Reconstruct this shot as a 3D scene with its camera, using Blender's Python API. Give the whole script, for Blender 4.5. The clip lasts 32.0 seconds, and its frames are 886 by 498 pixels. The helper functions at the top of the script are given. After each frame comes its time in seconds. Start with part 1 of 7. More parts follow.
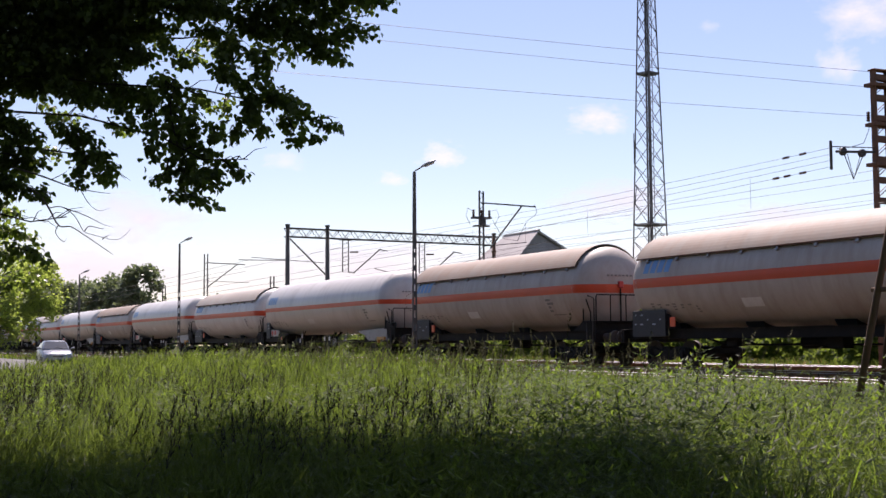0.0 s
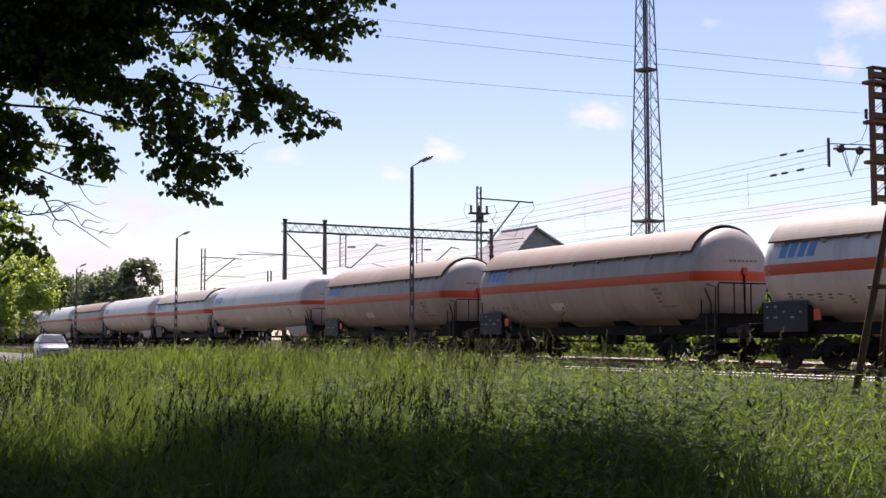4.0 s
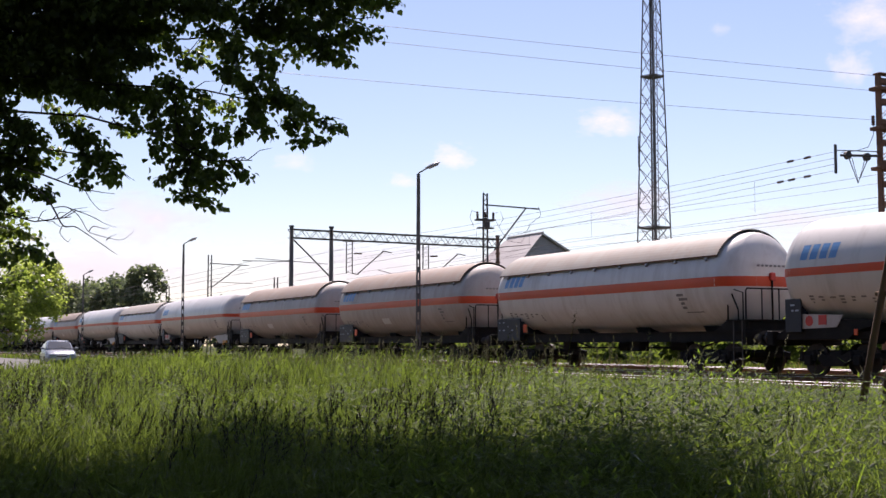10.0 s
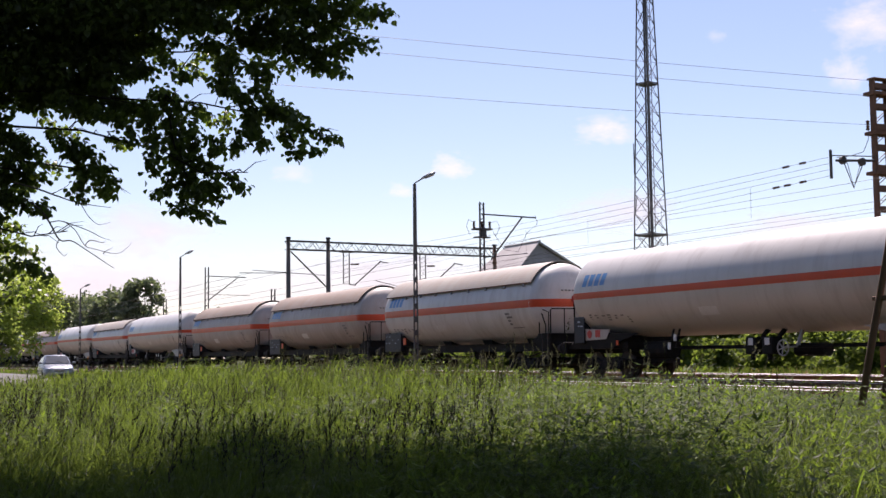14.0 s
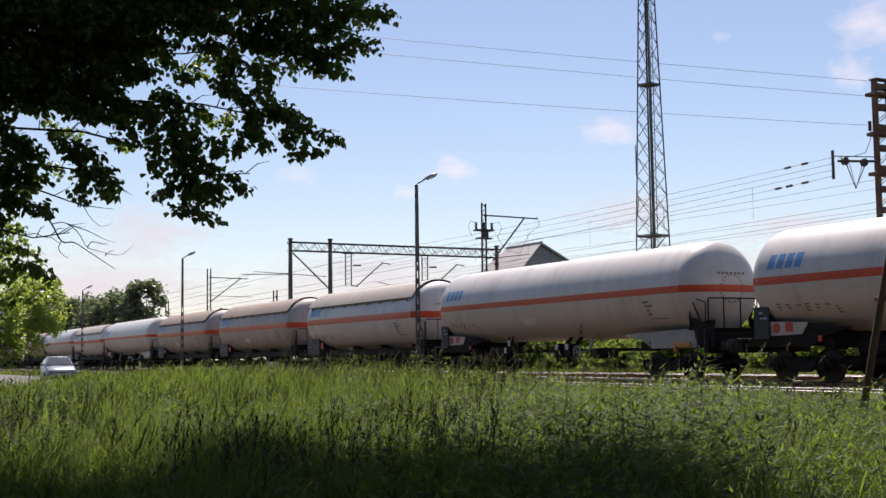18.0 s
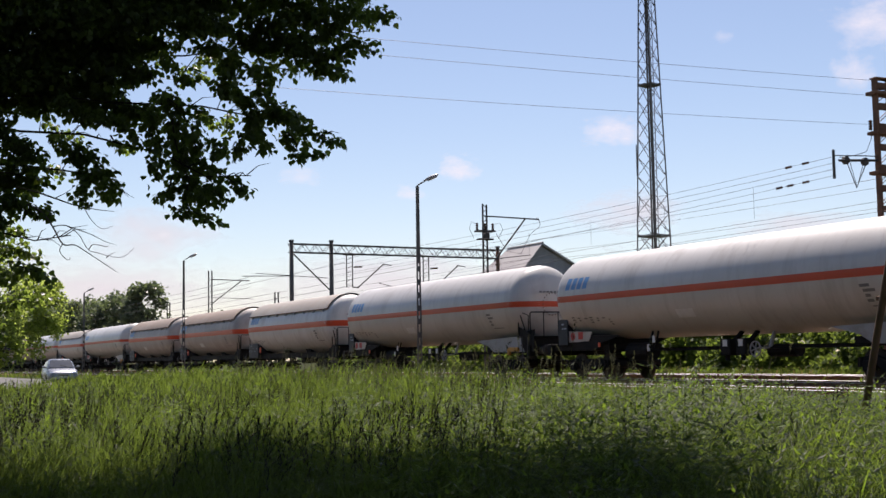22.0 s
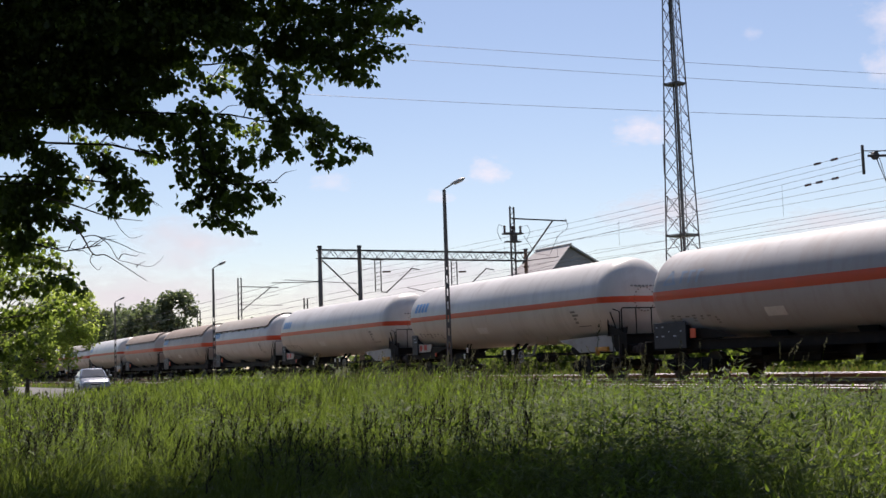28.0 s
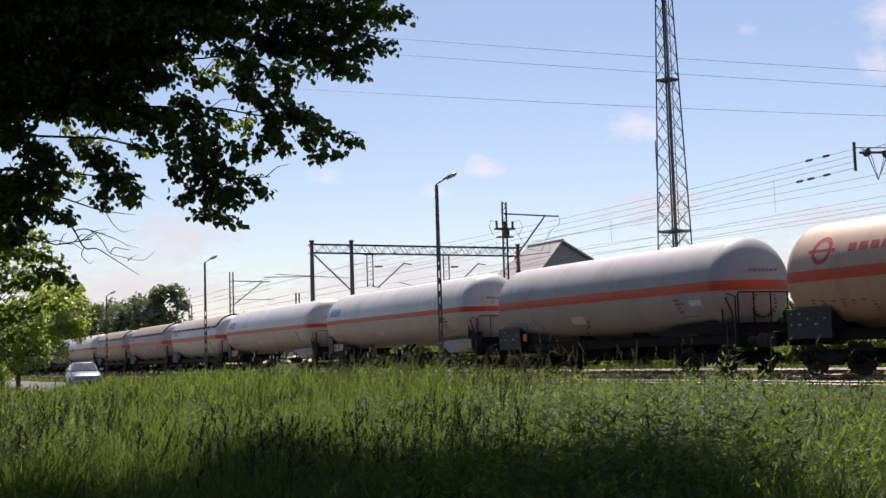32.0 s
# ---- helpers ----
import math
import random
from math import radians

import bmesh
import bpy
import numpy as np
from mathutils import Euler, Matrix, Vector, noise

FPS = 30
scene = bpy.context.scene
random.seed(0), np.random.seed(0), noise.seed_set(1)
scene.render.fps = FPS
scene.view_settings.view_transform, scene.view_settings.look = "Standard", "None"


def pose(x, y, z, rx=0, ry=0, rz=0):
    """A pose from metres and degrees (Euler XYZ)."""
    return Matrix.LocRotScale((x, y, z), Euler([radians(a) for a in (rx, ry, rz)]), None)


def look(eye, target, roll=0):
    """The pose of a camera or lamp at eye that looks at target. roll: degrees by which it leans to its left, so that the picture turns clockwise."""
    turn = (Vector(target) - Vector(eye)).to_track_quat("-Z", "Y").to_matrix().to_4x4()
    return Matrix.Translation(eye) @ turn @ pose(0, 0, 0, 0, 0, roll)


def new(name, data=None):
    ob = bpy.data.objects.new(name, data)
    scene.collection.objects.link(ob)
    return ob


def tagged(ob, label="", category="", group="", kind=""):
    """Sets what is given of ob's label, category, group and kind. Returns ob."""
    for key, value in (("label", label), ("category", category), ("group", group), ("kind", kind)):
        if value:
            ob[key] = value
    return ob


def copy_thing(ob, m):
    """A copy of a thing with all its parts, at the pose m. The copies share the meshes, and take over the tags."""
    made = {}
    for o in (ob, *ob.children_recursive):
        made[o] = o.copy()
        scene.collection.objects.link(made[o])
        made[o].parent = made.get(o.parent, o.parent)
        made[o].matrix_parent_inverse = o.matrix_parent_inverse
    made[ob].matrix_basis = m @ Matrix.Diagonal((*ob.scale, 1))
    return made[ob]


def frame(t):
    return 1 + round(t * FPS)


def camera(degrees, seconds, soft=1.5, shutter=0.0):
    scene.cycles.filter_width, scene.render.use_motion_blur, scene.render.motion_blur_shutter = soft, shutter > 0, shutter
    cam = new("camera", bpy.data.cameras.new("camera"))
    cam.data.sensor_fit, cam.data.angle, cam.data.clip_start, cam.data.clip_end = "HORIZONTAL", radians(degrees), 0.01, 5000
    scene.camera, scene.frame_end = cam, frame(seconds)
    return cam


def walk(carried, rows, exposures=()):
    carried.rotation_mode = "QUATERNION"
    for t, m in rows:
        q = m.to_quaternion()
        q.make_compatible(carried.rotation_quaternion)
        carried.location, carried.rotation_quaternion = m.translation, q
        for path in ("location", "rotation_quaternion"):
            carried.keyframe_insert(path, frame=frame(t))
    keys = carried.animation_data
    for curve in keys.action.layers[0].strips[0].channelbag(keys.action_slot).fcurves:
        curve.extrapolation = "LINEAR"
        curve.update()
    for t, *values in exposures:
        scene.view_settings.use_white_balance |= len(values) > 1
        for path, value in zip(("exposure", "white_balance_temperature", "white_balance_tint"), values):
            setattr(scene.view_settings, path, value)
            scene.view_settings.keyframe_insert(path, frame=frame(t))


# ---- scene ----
# The eye stands still; only its turn drifts. Rows: seconds, yaw to the left of +y, pitch up, roll.
EYE = (0.0, 0.0, 1.5)
TURNS = """
0 63.212 4.359 -0.292
0.5 63.223 4.331 -0.221
1 63.209 4.305 -0.087
1.5 63.144 4.274 -0.051
2 63.092 4.207 0.130
2.5 63.057 4.154 0.194
3 63.071 4.114 0.184
3.5 63.085 4.112 0.046
5.5 63.098 4.171 -0.117
6 63.100 4.240 -0.020
6.5 63.141 4.325 -0.010
7 63.187 4.387 -0.057
7.5 63.244 4.412 -0.058
8 63.225 4.449 -0.136
8.5 63.259 4.439 -0.052
9 63.321 4.430 -0.138
9.5 63.379 4.424 -0.076
10 63.388 4.446 0.004
10.5 63.398 4.450 0.043
11 63.296 4.427 0.097
11.5 63.269 4.412 -0.033
12 63.242 4.454 -0.265
12.5 63.233 4.507 -0.311
13 63.250 4.686 -0.606
13.5 63.257 4.824 -0.755
14 63.241 4.894 -0.690
14.5 63.248 4.885 -0.607
16.5 63.280 4.940 -0.692
17 63.337 4.947 -0.744
17.5 63.353 4.952 -0.776
18 63.334 4.947 -0.747
18.5 63.337 4.958 -0.838
19 63.342 4.974 -0.784
19.5 63.351 4.994 -0.827
20 63.358 4.982 -0.677
20.5 63.347 4.944 -0.872
21 63.341 4.934 -0.881
21.5 63.373 4.966 -0.984
22 63.383 4.995 -0.989
22.5 63.451 5.031 -1.075
23 63.460 5.026 -1.025
23.5 63.512 5.032 -1.184
24 63.583 5.057 -1.357
24.5 63.708 5.084 -1.383
25 63.796 5.111 -1.479
25.5 63.925 5.128 -1.654
27.5 64.574 5.197 -1.920
28 64.669 5.189 -1.908
28.5 64.687 5.194 -1.941
29 64.618 5.193 -2.026
29.5 64.597 5.184 -2.065
30 64.560 5.151 -1.900
30.5 64.539 5.144 -2.021
31 64.474 5.097 -1.835
31.5 64.372 5.016 -1.760
32 64.312 4.948 -1.717
"""


def view(yaw, pitch, roll):
    y, p = radians(yaw), radians(pitch)
    way = Vector((-math.sin(y) * math.cos(p), math.cos(y) * math.cos(p), math.sin(p)))
    return look(EYE, Vector(EYE) + way * 10, roll)


cam = camera(39.23, 32.0, soft=1.5)
PATH = [(r[0], view(*r[1:])) for r in ([float(v) for v in line.split()] for line in TURNS.strip().splitlines())]
walk(cam, PATH, [(0.0, 0.92, 6600, 27), (14.0, 0.92, 6600, 27), (16.8, 0.70, 6600, 20), (32.0, 0.67, 6600, 20)])

# ---- world and sun ----
SUN_UP, SUN_WAY = 57.0, (-0.88, 0.475)
world = bpy.data.worlds.new("sky")
scene.world = world
world.use_nodes = True
wn = world.node_tree
sky = wn.nodes.new("ShaderNodeTexSky")
sky.sky_type = "NISHITA"
sky.sun_disc = False
sky.sun_elevation = radians(SUN_UP)
sky.sun_rotation = math.pi / 2 - math.atan2(SUN_WAY[1], SUN_WAY[0])
sky.air_density, sky.dust_density, sky.ozone_density = 1.0, 0.32, 0.7
wn.nodes["Background"].inputs["Strength"].default_value = 0.071
wn.links.new(sky.outputs[0], wn.nodes["Background"].inputs["Color"])
lamp = bpy.data.lights.new("sun", "SUN")
lamp.energy, lamp.angle, lamp.color = 5.0, radians(0.53), (1.0, 0.95, 0.87)
h = math.hypot(*SUN_WAY)
sun = new("sun", lamp)
sun.matrix_world = look((SUN_WAY[0] / h * 80 * math.cos(radians(SUN_UP)), SUN_WAY[1] / h * 80 * math.cos(radians(SUN_UP)), 80 * math.sin(radians(SUN_UP))), (0, 0, 0))


# ---- materials ----
def ramp(nt, fac, stops):
    n = nt.nodes.new("ShaderNodeValToRGB")
    while len(n.color_ramp.elements) < len(stops):
        n.color_ramp.elements.new(0.5)
    for e, (p, c) in zip(n.color_ramp.elements, stops):
        e.position, e.color = p, (*c, 1) if len(c) == 3 else c
    nt.links.new(fac, n.inputs[0])
    return n.outputs[0]


def grain(nt, scale, detail=4, stretch=(1, 1, 1), rough=0.55):
    co = nt.nodes.new("ShaderNodeTexCoord")
    mp = nt.nodes.new("ShaderNodeMapping")
    mp.inputs["Scale"].default_value = stretch
    nt.links.new(co.outputs["Object"], mp.inputs[0])
    n = nt.nodes.new("ShaderNodeTexNoise")
    n.inputs["Scale"].default_value, n.inputs["Detail"].default_value, n.inputs["Roughness"].default_value = scale, detail, rough
    nt.links.new(mp.outputs[0], n.inputs["Vector"])
    return n.outputs["Fac"]


def blend(nt, fac, a, b, mode="MIX"):
    n = nt.nodes.new("ShaderNodeMix")
    n.data_type, n.blend_type = "RGBA", mode
    for sock, val in ((n.inputs[0], fac), (n.inputs[6], a), (n.inputs[7], b)):
        if isinstance(val, (int, float)):
            sock.default_value = val
        elif isinstance(val, tuple):
            sock.default_value = (*val, 1)
        else:
            nt.links.new(val, sock)
    return n.outputs[2]


def surface(name, a, b, big=1.2, fine=30.0, rough=0.6, metal=0.0, bump=0.15, stretch=(1, 1, 1), dirt=None, dirt_scale=1.5, dirt_stretch=(1, 1, 1), dirt_at=(0.5, 0.75), spread=0.0, spec=0.5, mottle=0.5, vary=0.12):
    """Two tones at a coarse scale, fine grain, a layer of dirt, relief; spread varies whole pieces."""
    m = bpy.data.materials.new(name)
    m.use_nodes = True
    nt = m.node_tree
    bsdf = nt.nodes["Principled BSDF"]
    col = ramp(nt, grain(nt, big, 4, stretch), [(0.3, a), (0.7, b)])
    f = grain(nt, fine, 3, stretch)
    col = blend(nt, mottle, col, ramp(nt, f, [(0.25, (0.72, 0.72, 0.72)), (0.75, (1.0, 1.0, 1.0))]), "MULTIPLY")
    if dirt:
        d = ramp(nt, grain(nt, dirt_scale, 6, dirt_stretch, 0.65), [(dirt_at[0], (0, 0, 0)), (dirt_at[1], (1, 1, 1))])
        col = blend(nt, d, col, dirt)
    if spread:
        info = nt.nodes.new("ShaderNodeObjectInfo")
        col = blend(nt, 1.0, col, ramp(nt, info.outputs["Random"], [(0.0, (1 - spread,) * 3), (1.0, (1.0, 1.0, 1.0))]), "MULTIPLY")
    nt.links.new(col, bsdf.inputs["Base Color"])
    rr = ramp(nt, f, [(0.2, (max(rough - vary, 0.03),) * 3), (0.8, (min(rough + vary, 1),) * 3)])
    nt.links.new(rr, bsdf.inputs["Roughness"])
    bsdf.inputs["Metallic"].default_value = metal
    bsdf.inputs["Specular IOR Level"].default_value = spec
    if bump:
        bp = nt.nodes.new("ShaderNodeBump")
        bp.inputs["Strength"].default_value, bp.inputs["Distance"].default_value = bump, 0.02
        nt.links.new(f, bp.inputs["Height"])
        nt.links.new(bp.outputs[0], bsdf.inputs["Normal"])
    return m


def foliage(name, a, b, scale=3.0, glow=0.5, rough=0.45, thin=(0.30, 0.52, 0.05), island=False, spec=0.35, keep=0.5):
    """Leaves and blades: gloss and diffuse, with light that passes through."""
    m = bpy.data.materials.new(name)
    m.use_nodes = True
    nt = m.node_tree
    bsdf = nt.nodes["Principled BSDF"]
    if island:
        geo = nt.nodes.new("ShaderNodeNewGeometry")
        fac = geo.outputs["Random Per Island"]
    else:
        fac = grain(nt, scale, 3)
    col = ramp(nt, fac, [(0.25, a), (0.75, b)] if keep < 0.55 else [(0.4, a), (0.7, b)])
    col = blend(nt, 0.6, col, ramp(nt, grain(nt, scale * 0.22, 3), [(0.3, (0.62, 0.7, 0.6)), (0.7, (1.15, 1.1, 1.0))]), "MULTIPLY")
    nt.links.new(col, bsdf.inputs["Base Color"])
    bsdf.inputs["Roughness"].default_value = rough
    bsdf.inputs["Specular IOR Level"].default_value = spec
    tr = nt.nodes.new("ShaderNodeBsdfTranslucent")
    nt.links.new(blend(nt, 1.0, blend(nt, 1 - keep, col, thin), (0.95, 1.0, 0.8), "MULTIPLY"), tr.inputs["Color"])
    mix = nt.nodes.new("ShaderNodeMixShader")
    mix.inputs[0].default_value = glow
    nt.links.new(bsdf.outputs[0], mix.inputs[1])
    nt.links.new(tr.outputs[0], mix.inputs[2])
    nt.links.new(mix.outputs[0], nt.nodes["Material Output"].inputs[0])
    return m


GRIME = (0.17, 0.13, 0.095)
M_TANK = surface("white tank paint", (0.64, 0.625, 0.60), (0.55, 0.53, 0.50), 0.5, 9, 0.46, bump=0.0, mottle=0.15, vary=0.04, dirt=(0.33, 0.28, 0.23), dirt_scale=1.1, dirt_stretch=(2.2, 1, 0.28), dirt_at=(0.48, 0.92), spec=0.5)
M_TANK_GLOSS = surface("glossy white tank paint", (0.54, 0.52, 0.485), (0.46, 0.435, 0.395), 0.5, 9, 0.40, bump=0.0, mottle=0.12, vary=0.03, dirt=(0.27, 0.235, 0.20), dirt_scale=1.1, dirt_stretch=(2.2, 1, 0.28), dirt_at=(0.5, 0.95), spec=0.85)
M_TANK_DULL = surface("dull white tank paint", (0.40, 0.395, 0.395), (0.34, 0.33, 0.325), 0.5, 9, 0.6, bump=0.0, mottle=0.2, vary=0.05, dirt=(0.28, 0.235, 0.20), dirt_scale=1.0, dirt_stretch=(2.0, 1, 0.3), dirt_at=(0.48, 0.92), spec=0.4)
M_TANK_OLD = surface("dusty tank paint", (0.48, 0.445, 0.41), (0.39, 0.345, 0.305), 0.5, 9, 0.55, bump=0.0, mottle=0.25, vary=0.05, dirt=(0.26, 0.19, 0.14), dirt_scale=1.0, dirt_stretch=(2.0, 1, 0.3), dirt_at=(0.42, 0.9))
M_TANK_CREAM = surface("cream tank paint", (0.50, 0.38, 0.27), (0.42, 0.30, 0.21), 0.5, 9, 0.5, bump=0.0, mottle=0.25, vary=0.05, dirt=(0.30, 0.17, 0.10), dirt_scale=0.9, dirt_stretch=(2.0, 1, 0.3), dirt_at=(0.5, 0.95))
M_SHIELD = surface("dusty sun shield", (0.39, 0.355, 0.30), (0.32, 0.285, 0.24), 0.45, 12, 0.55, bump=0.04, dirt=(0.30, 0.22, 0.16), dirt_scale=1.3, dirt_stretch=(1.8, 1, 0.4), dirt_at=(0.45, 0.9))
M_SHIELD_OLD = surface("rusty dusty sun shield", (0.30, 0.25, 0.20), (0.235, 0.19, 0.15), 0.45, 12, 0.65, bump=0.05, dirt=(0.24, 0.15, 0.10), dirt_scale=1.3, dirt_stretch=(1.8, 1, 0.4), dirt_at=(0.4, 0.85))
M_STRIPE = surface("orange stripe paint", (0.62, 0.065, 0.014), (0.52, 0.055, 0.013), 0.7, 14, 0.4, bump=0.02, dirt=(0.38, 0.08, 0.035), dirt_scale=1.2, dirt_stretch=(2, 1, 0.3), dirt_at=(0.55, 0.95))
M_FRAME = surface("black underframe paint", (0.007, 0.007, 0.0075), (0.012, 0.011, 0.01), 2, 25, 0.7, bump=0.1, dirt=(0.026, 0.02, 0.015), dirt_scale=3, dirt_at=(0.5, 0.85), spec=0.15)
M_SADDLE = surface("grey saddle plate", (0.34, 0.34, 0.34), (0.28, 0.275, 0.27), 1.5, 20, 0.5, dirt=GRIME, dirt_scale=2.0, dirt_at=(0.55, 0.85))
M_WHEEL = surface("oily brown wheel steel", (0.025, 0.018, 0.014), (0.045, 0.03, 0.022), 5, 40, 0.6, metal=0.0, bump=0.15, spec=0.25)
M_TREAD = surface("polished tread steel", (0.45, 0.44, 0.43), (0.36, 0.35, 0.34), 8, 60, 0.25, metal=1.0, bump=0.02)
M_BLUE = surface("blue lettering paint", (0.08, 0.24, 0.50), (0.10, 0.28, 0.52), 4, 30, 0.45, bump=0.0)
M_GREY_MARK = surface("grey lettering paint", (0.28, 0.34, 0.42), (0.32, 0.38, 0.45), 4, 30, 0.5, bump=0.0)
M_RED_MARK = surface("red lettering paint", (0.42, 0.04, 0.04), (0.36, 0.04, 0.04), 4, 30, 0.5, bump=0.0)
M_INK = surface("dark marking paint", (0.15, 0.145, 0.14), (0.20, 0.19, 0.18), 6, 40, 0.6, bump=0.0)
M_LABEL = surface("white marking panel", (0.72, 0.71, 0.69), (0.62, 0.61, 0.58), 4, 30, 0.5, bump=0.0)
M_PLATE = surface("dark blue grey plate", (0.012, 0.015, 0.024), (0.018, 0.022, 0.03), 3, 30, 0.6, dirt=(0.05, 0.045, 0.04), dirt_at=(0.6, 0.9))
M_REFLECTOR = surface("orange red plate", (0.75, 0.10, 0.02), (0.62, 0.08, 0.02), 4, 30, 0.45, bump=0.0)
M_RED = surface("red paint", (0.55, 0.04, 0.03), (0.42, 0.04, 0.03), 4, 30, 0.5, bump=0.02)
M_YELLOW = surface("amber brake paint", (0.60, 0.30, 0.04), (0.45, 0.20, 0.04), 5, 30, 0.5)
M_RUST = surface("rusty brown steel", (0.11, 0.05, 0.028), (0.17, 0.085, 0.045), 3, 35, 0.8, bump=0.3, dirt=(0.05, 0.035, 0.03), dirt_scale=4, dirt_at=(0.5, 0.8))
M_STEEL = surface("dark weathered steel", (0.045, 0.042, 0.04), (0.075, 0.066, 0.06), 3, 30, 0.65, metal=0.2, bump=0.15)
M_TOWER = surface("dull galvanised steel", (0.085, 0.08, 0.078), (0.13, 0.12, 0.115), 3, 30, 0.6, metal=0.3, bump=0.1)
M_CONCRETE = surface("weathered pole concrete", (0.10, 0.093, 0.085), (0.15, 0.14, 0.13), 2, 40, 0.9, bump=0.3, dirt=(0.09, 0.085, 0.075), dirt_scale=2.5, dirt_stretch=(1, 1, 0.3), dirt_at=(0.5, 0.8))
M_WOOD = surface("old creosoted wood", (0.14, 0.075, 0.045), (0.22, 0.13, 0.08), 4, 40, 0.85, bump=0.5, stretch=(1, 1, 0.12))
M_PORCELAIN = surface("brown porcelain insulator", (0.05, 0.025, 0.018), (0.07, 0.035, 0.02), 6, 30, 0.2, bump=0.0)
M_WIRE = surface("dark copper wire", (0.06, 0.055, 0.055), (0.09, 0.08, 0.075), 3, 30, 0.5, metal=0.5, bump=0.0)
M_LAMP_HEAD = surface("grey lamp housing", (0.30, 0.31, 0.32), (0.24, 0.25, 0.26), 5, 40, 0.45, bump=0.05)
M_GLASS_GREY = surface("clouded lamp glass", (0.55, 0.56, 0.55), (0.48, 0.48, 0.46), 5, 30, 0.25, bump=0.0)
M_RAIL_SIDE = surface("rusty rail side", (0.13, 0.06, 0.032), (0.19, 0.095, 0.05), 3, 40, 0.85, bump=0.3)
M_RAIL_TOP = surface("polished rail head", (0.52, 0.49, 0.47), (0.42, 0.39, 0.37), 5, 50, 0.55, metal=1.0, bump=0.03)
M_SLEEPER = surface("stained concrete sleeper", (0.085, 0.068, 0.054), (0.13, 0.105, 0.085), 3, 40, 0.9, bump=0.4, dirt=(0.13, 0.075, 0.045), dirt_scale=4, spread=0.3, spec=0.04)
M_BALLAST = surface("rust-stained ballast", (0.13, 0.072, 0.042), (0.20, 0.125, 0.08), 0.6, 14, 0.95, bump=1.0, dirt=(0.12, 0.075, 0.045), dirt_scale=9, dirt_at=(0.45, 0.6), spec=0.04)
M_STONE = surface("ballast stone", (0.15, 0.085, 0.05), (0.25, 0.165, 0.11), 1.0, 20, 0.95, bump=0.4, spec=0.04)
M_EARTH = surface("grassy earth", (0.03, 0.04, 0.014), (0.055, 0.06, 0.024), 0.25, 8, 0.95, bump=0.6, dirt=(0.05, 0.05, 0.026), dirt_scale=0.35, dirt_at=(0.55, 0.75), spec=0.04)
M_ROAD = surface("pale worn asphalt", (0.12, 0.117, 0.113), (0.18, 0.175, 0.168), 0.8, 40, 0.75, bump=0.4, spec=0.04)
M_ROOF = surface("grey roof sheet", (0.40, 0.37, 0.355), (0.48, 0.45, 0.43), 0.5, 8, 0.75, bump=0.1)
M_GABLE = surface("dark gable boards", (0.30, 0.29, 0.31), (0.37, 0.36, 0.37), 1.5, 20, 0.8, stretch=(1, 1, 0.15))
M_PLASTER = surface("grey building plaster", (0.34, 0.32, 0.29), (0.41, 0.39, 0.36), 0.7, 20, 0.9)
M_PANE = surface("dark window glass", (0.02, 0.025, 0.03), (0.035, 0.04, 0.05), 2, 20, 0.08, bump=0.0)
M_BARK = surface("grey brown bark", (0.04, 0.032, 0.026), (0.07, 0.057, 0.045), 5, 30, 0.95, bump=0.8, stretch=(1, 1, 0.2))
M_TWIG = surface("dry twig bark", (0.13, 0.10, 0.08), (0.19, 0.15, 0.12), 8, 40, 0.9, bump=0.2)
M_LEAF = foliage("linden leaf", (0.05, 0.065, 0.035), (0.12, 0.155, 0.06), glow=0.46, thin=(0.38, 0.52, 0.06), island=True, rough=0.4)
M_LEAF_LIGHT = foliage("light green leaf", (0.12, 0.17, 0.05), (0.22, 0.27, 0.085), glow=0.66, thin=(0.66, 0.76, 0.16), island=True)
# far leaves: base colour raised and greyed to stand in for distance haze
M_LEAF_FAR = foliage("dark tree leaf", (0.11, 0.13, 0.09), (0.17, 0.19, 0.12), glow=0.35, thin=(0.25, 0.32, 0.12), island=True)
M_BUSH = foliage("bush leaf", (0.035, 0.06, 0.018), (0.10, 0.135, 0.036), glow=0.48, rough=0.6, thin=(0.30, 0.38, 0.06), island=True, spec=0.12)
# near-black low tones of grass and weeds put the shade between blades into colour
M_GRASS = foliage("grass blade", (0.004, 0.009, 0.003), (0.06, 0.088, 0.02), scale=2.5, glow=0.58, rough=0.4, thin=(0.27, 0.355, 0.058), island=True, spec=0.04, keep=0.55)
M_WEED = foliage("meadow weed leaf", (0.004, 0.012, 0.003), (0.075, 0.125, 0.018), scale=2.5, glow=0.55, rough=0.45, thin=(0.30, 0.415, 0.045), island=True, spec=0.08, keep=0.55)
M_SEED = foliage("grass seed head", (0.024, 0.026, 0.02), (0.07, 0.068, 0.052), scale=6, glow=0.1, rough=0.9, thin=(0.12, 0.11, 0.07), island=True, spec=0.0)
M_PALE = foliage("pale seed head", (0.05, 0.05, 0.032), (0.12, 0.115, 0.075), scale=6, glow=0.25, rough=0.8, thin=(0.2, 0.19, 0.11), island=True, spec=0.1)
M_DRY = foliage("dry grass", (0.30, 0.17, 0.07), (0.40, 0.27, 0.13), scale=6, glow=0.3, rough=0.8, thin=(0.5, 0.3, 0.12), island=True)
M_CAR = surface("silver car paint", (0.36, 0.37, 0.39), (0.30, 0.31, 0.33), 2, 60, 0.28, metal=0.6, bump=0.0, spec=0.5)
M_TYRE = surface("black tyre rubber", (0.02, 0.02, 0.02), (0.03, 0.03, 0.03), 6, 50, 0.85)
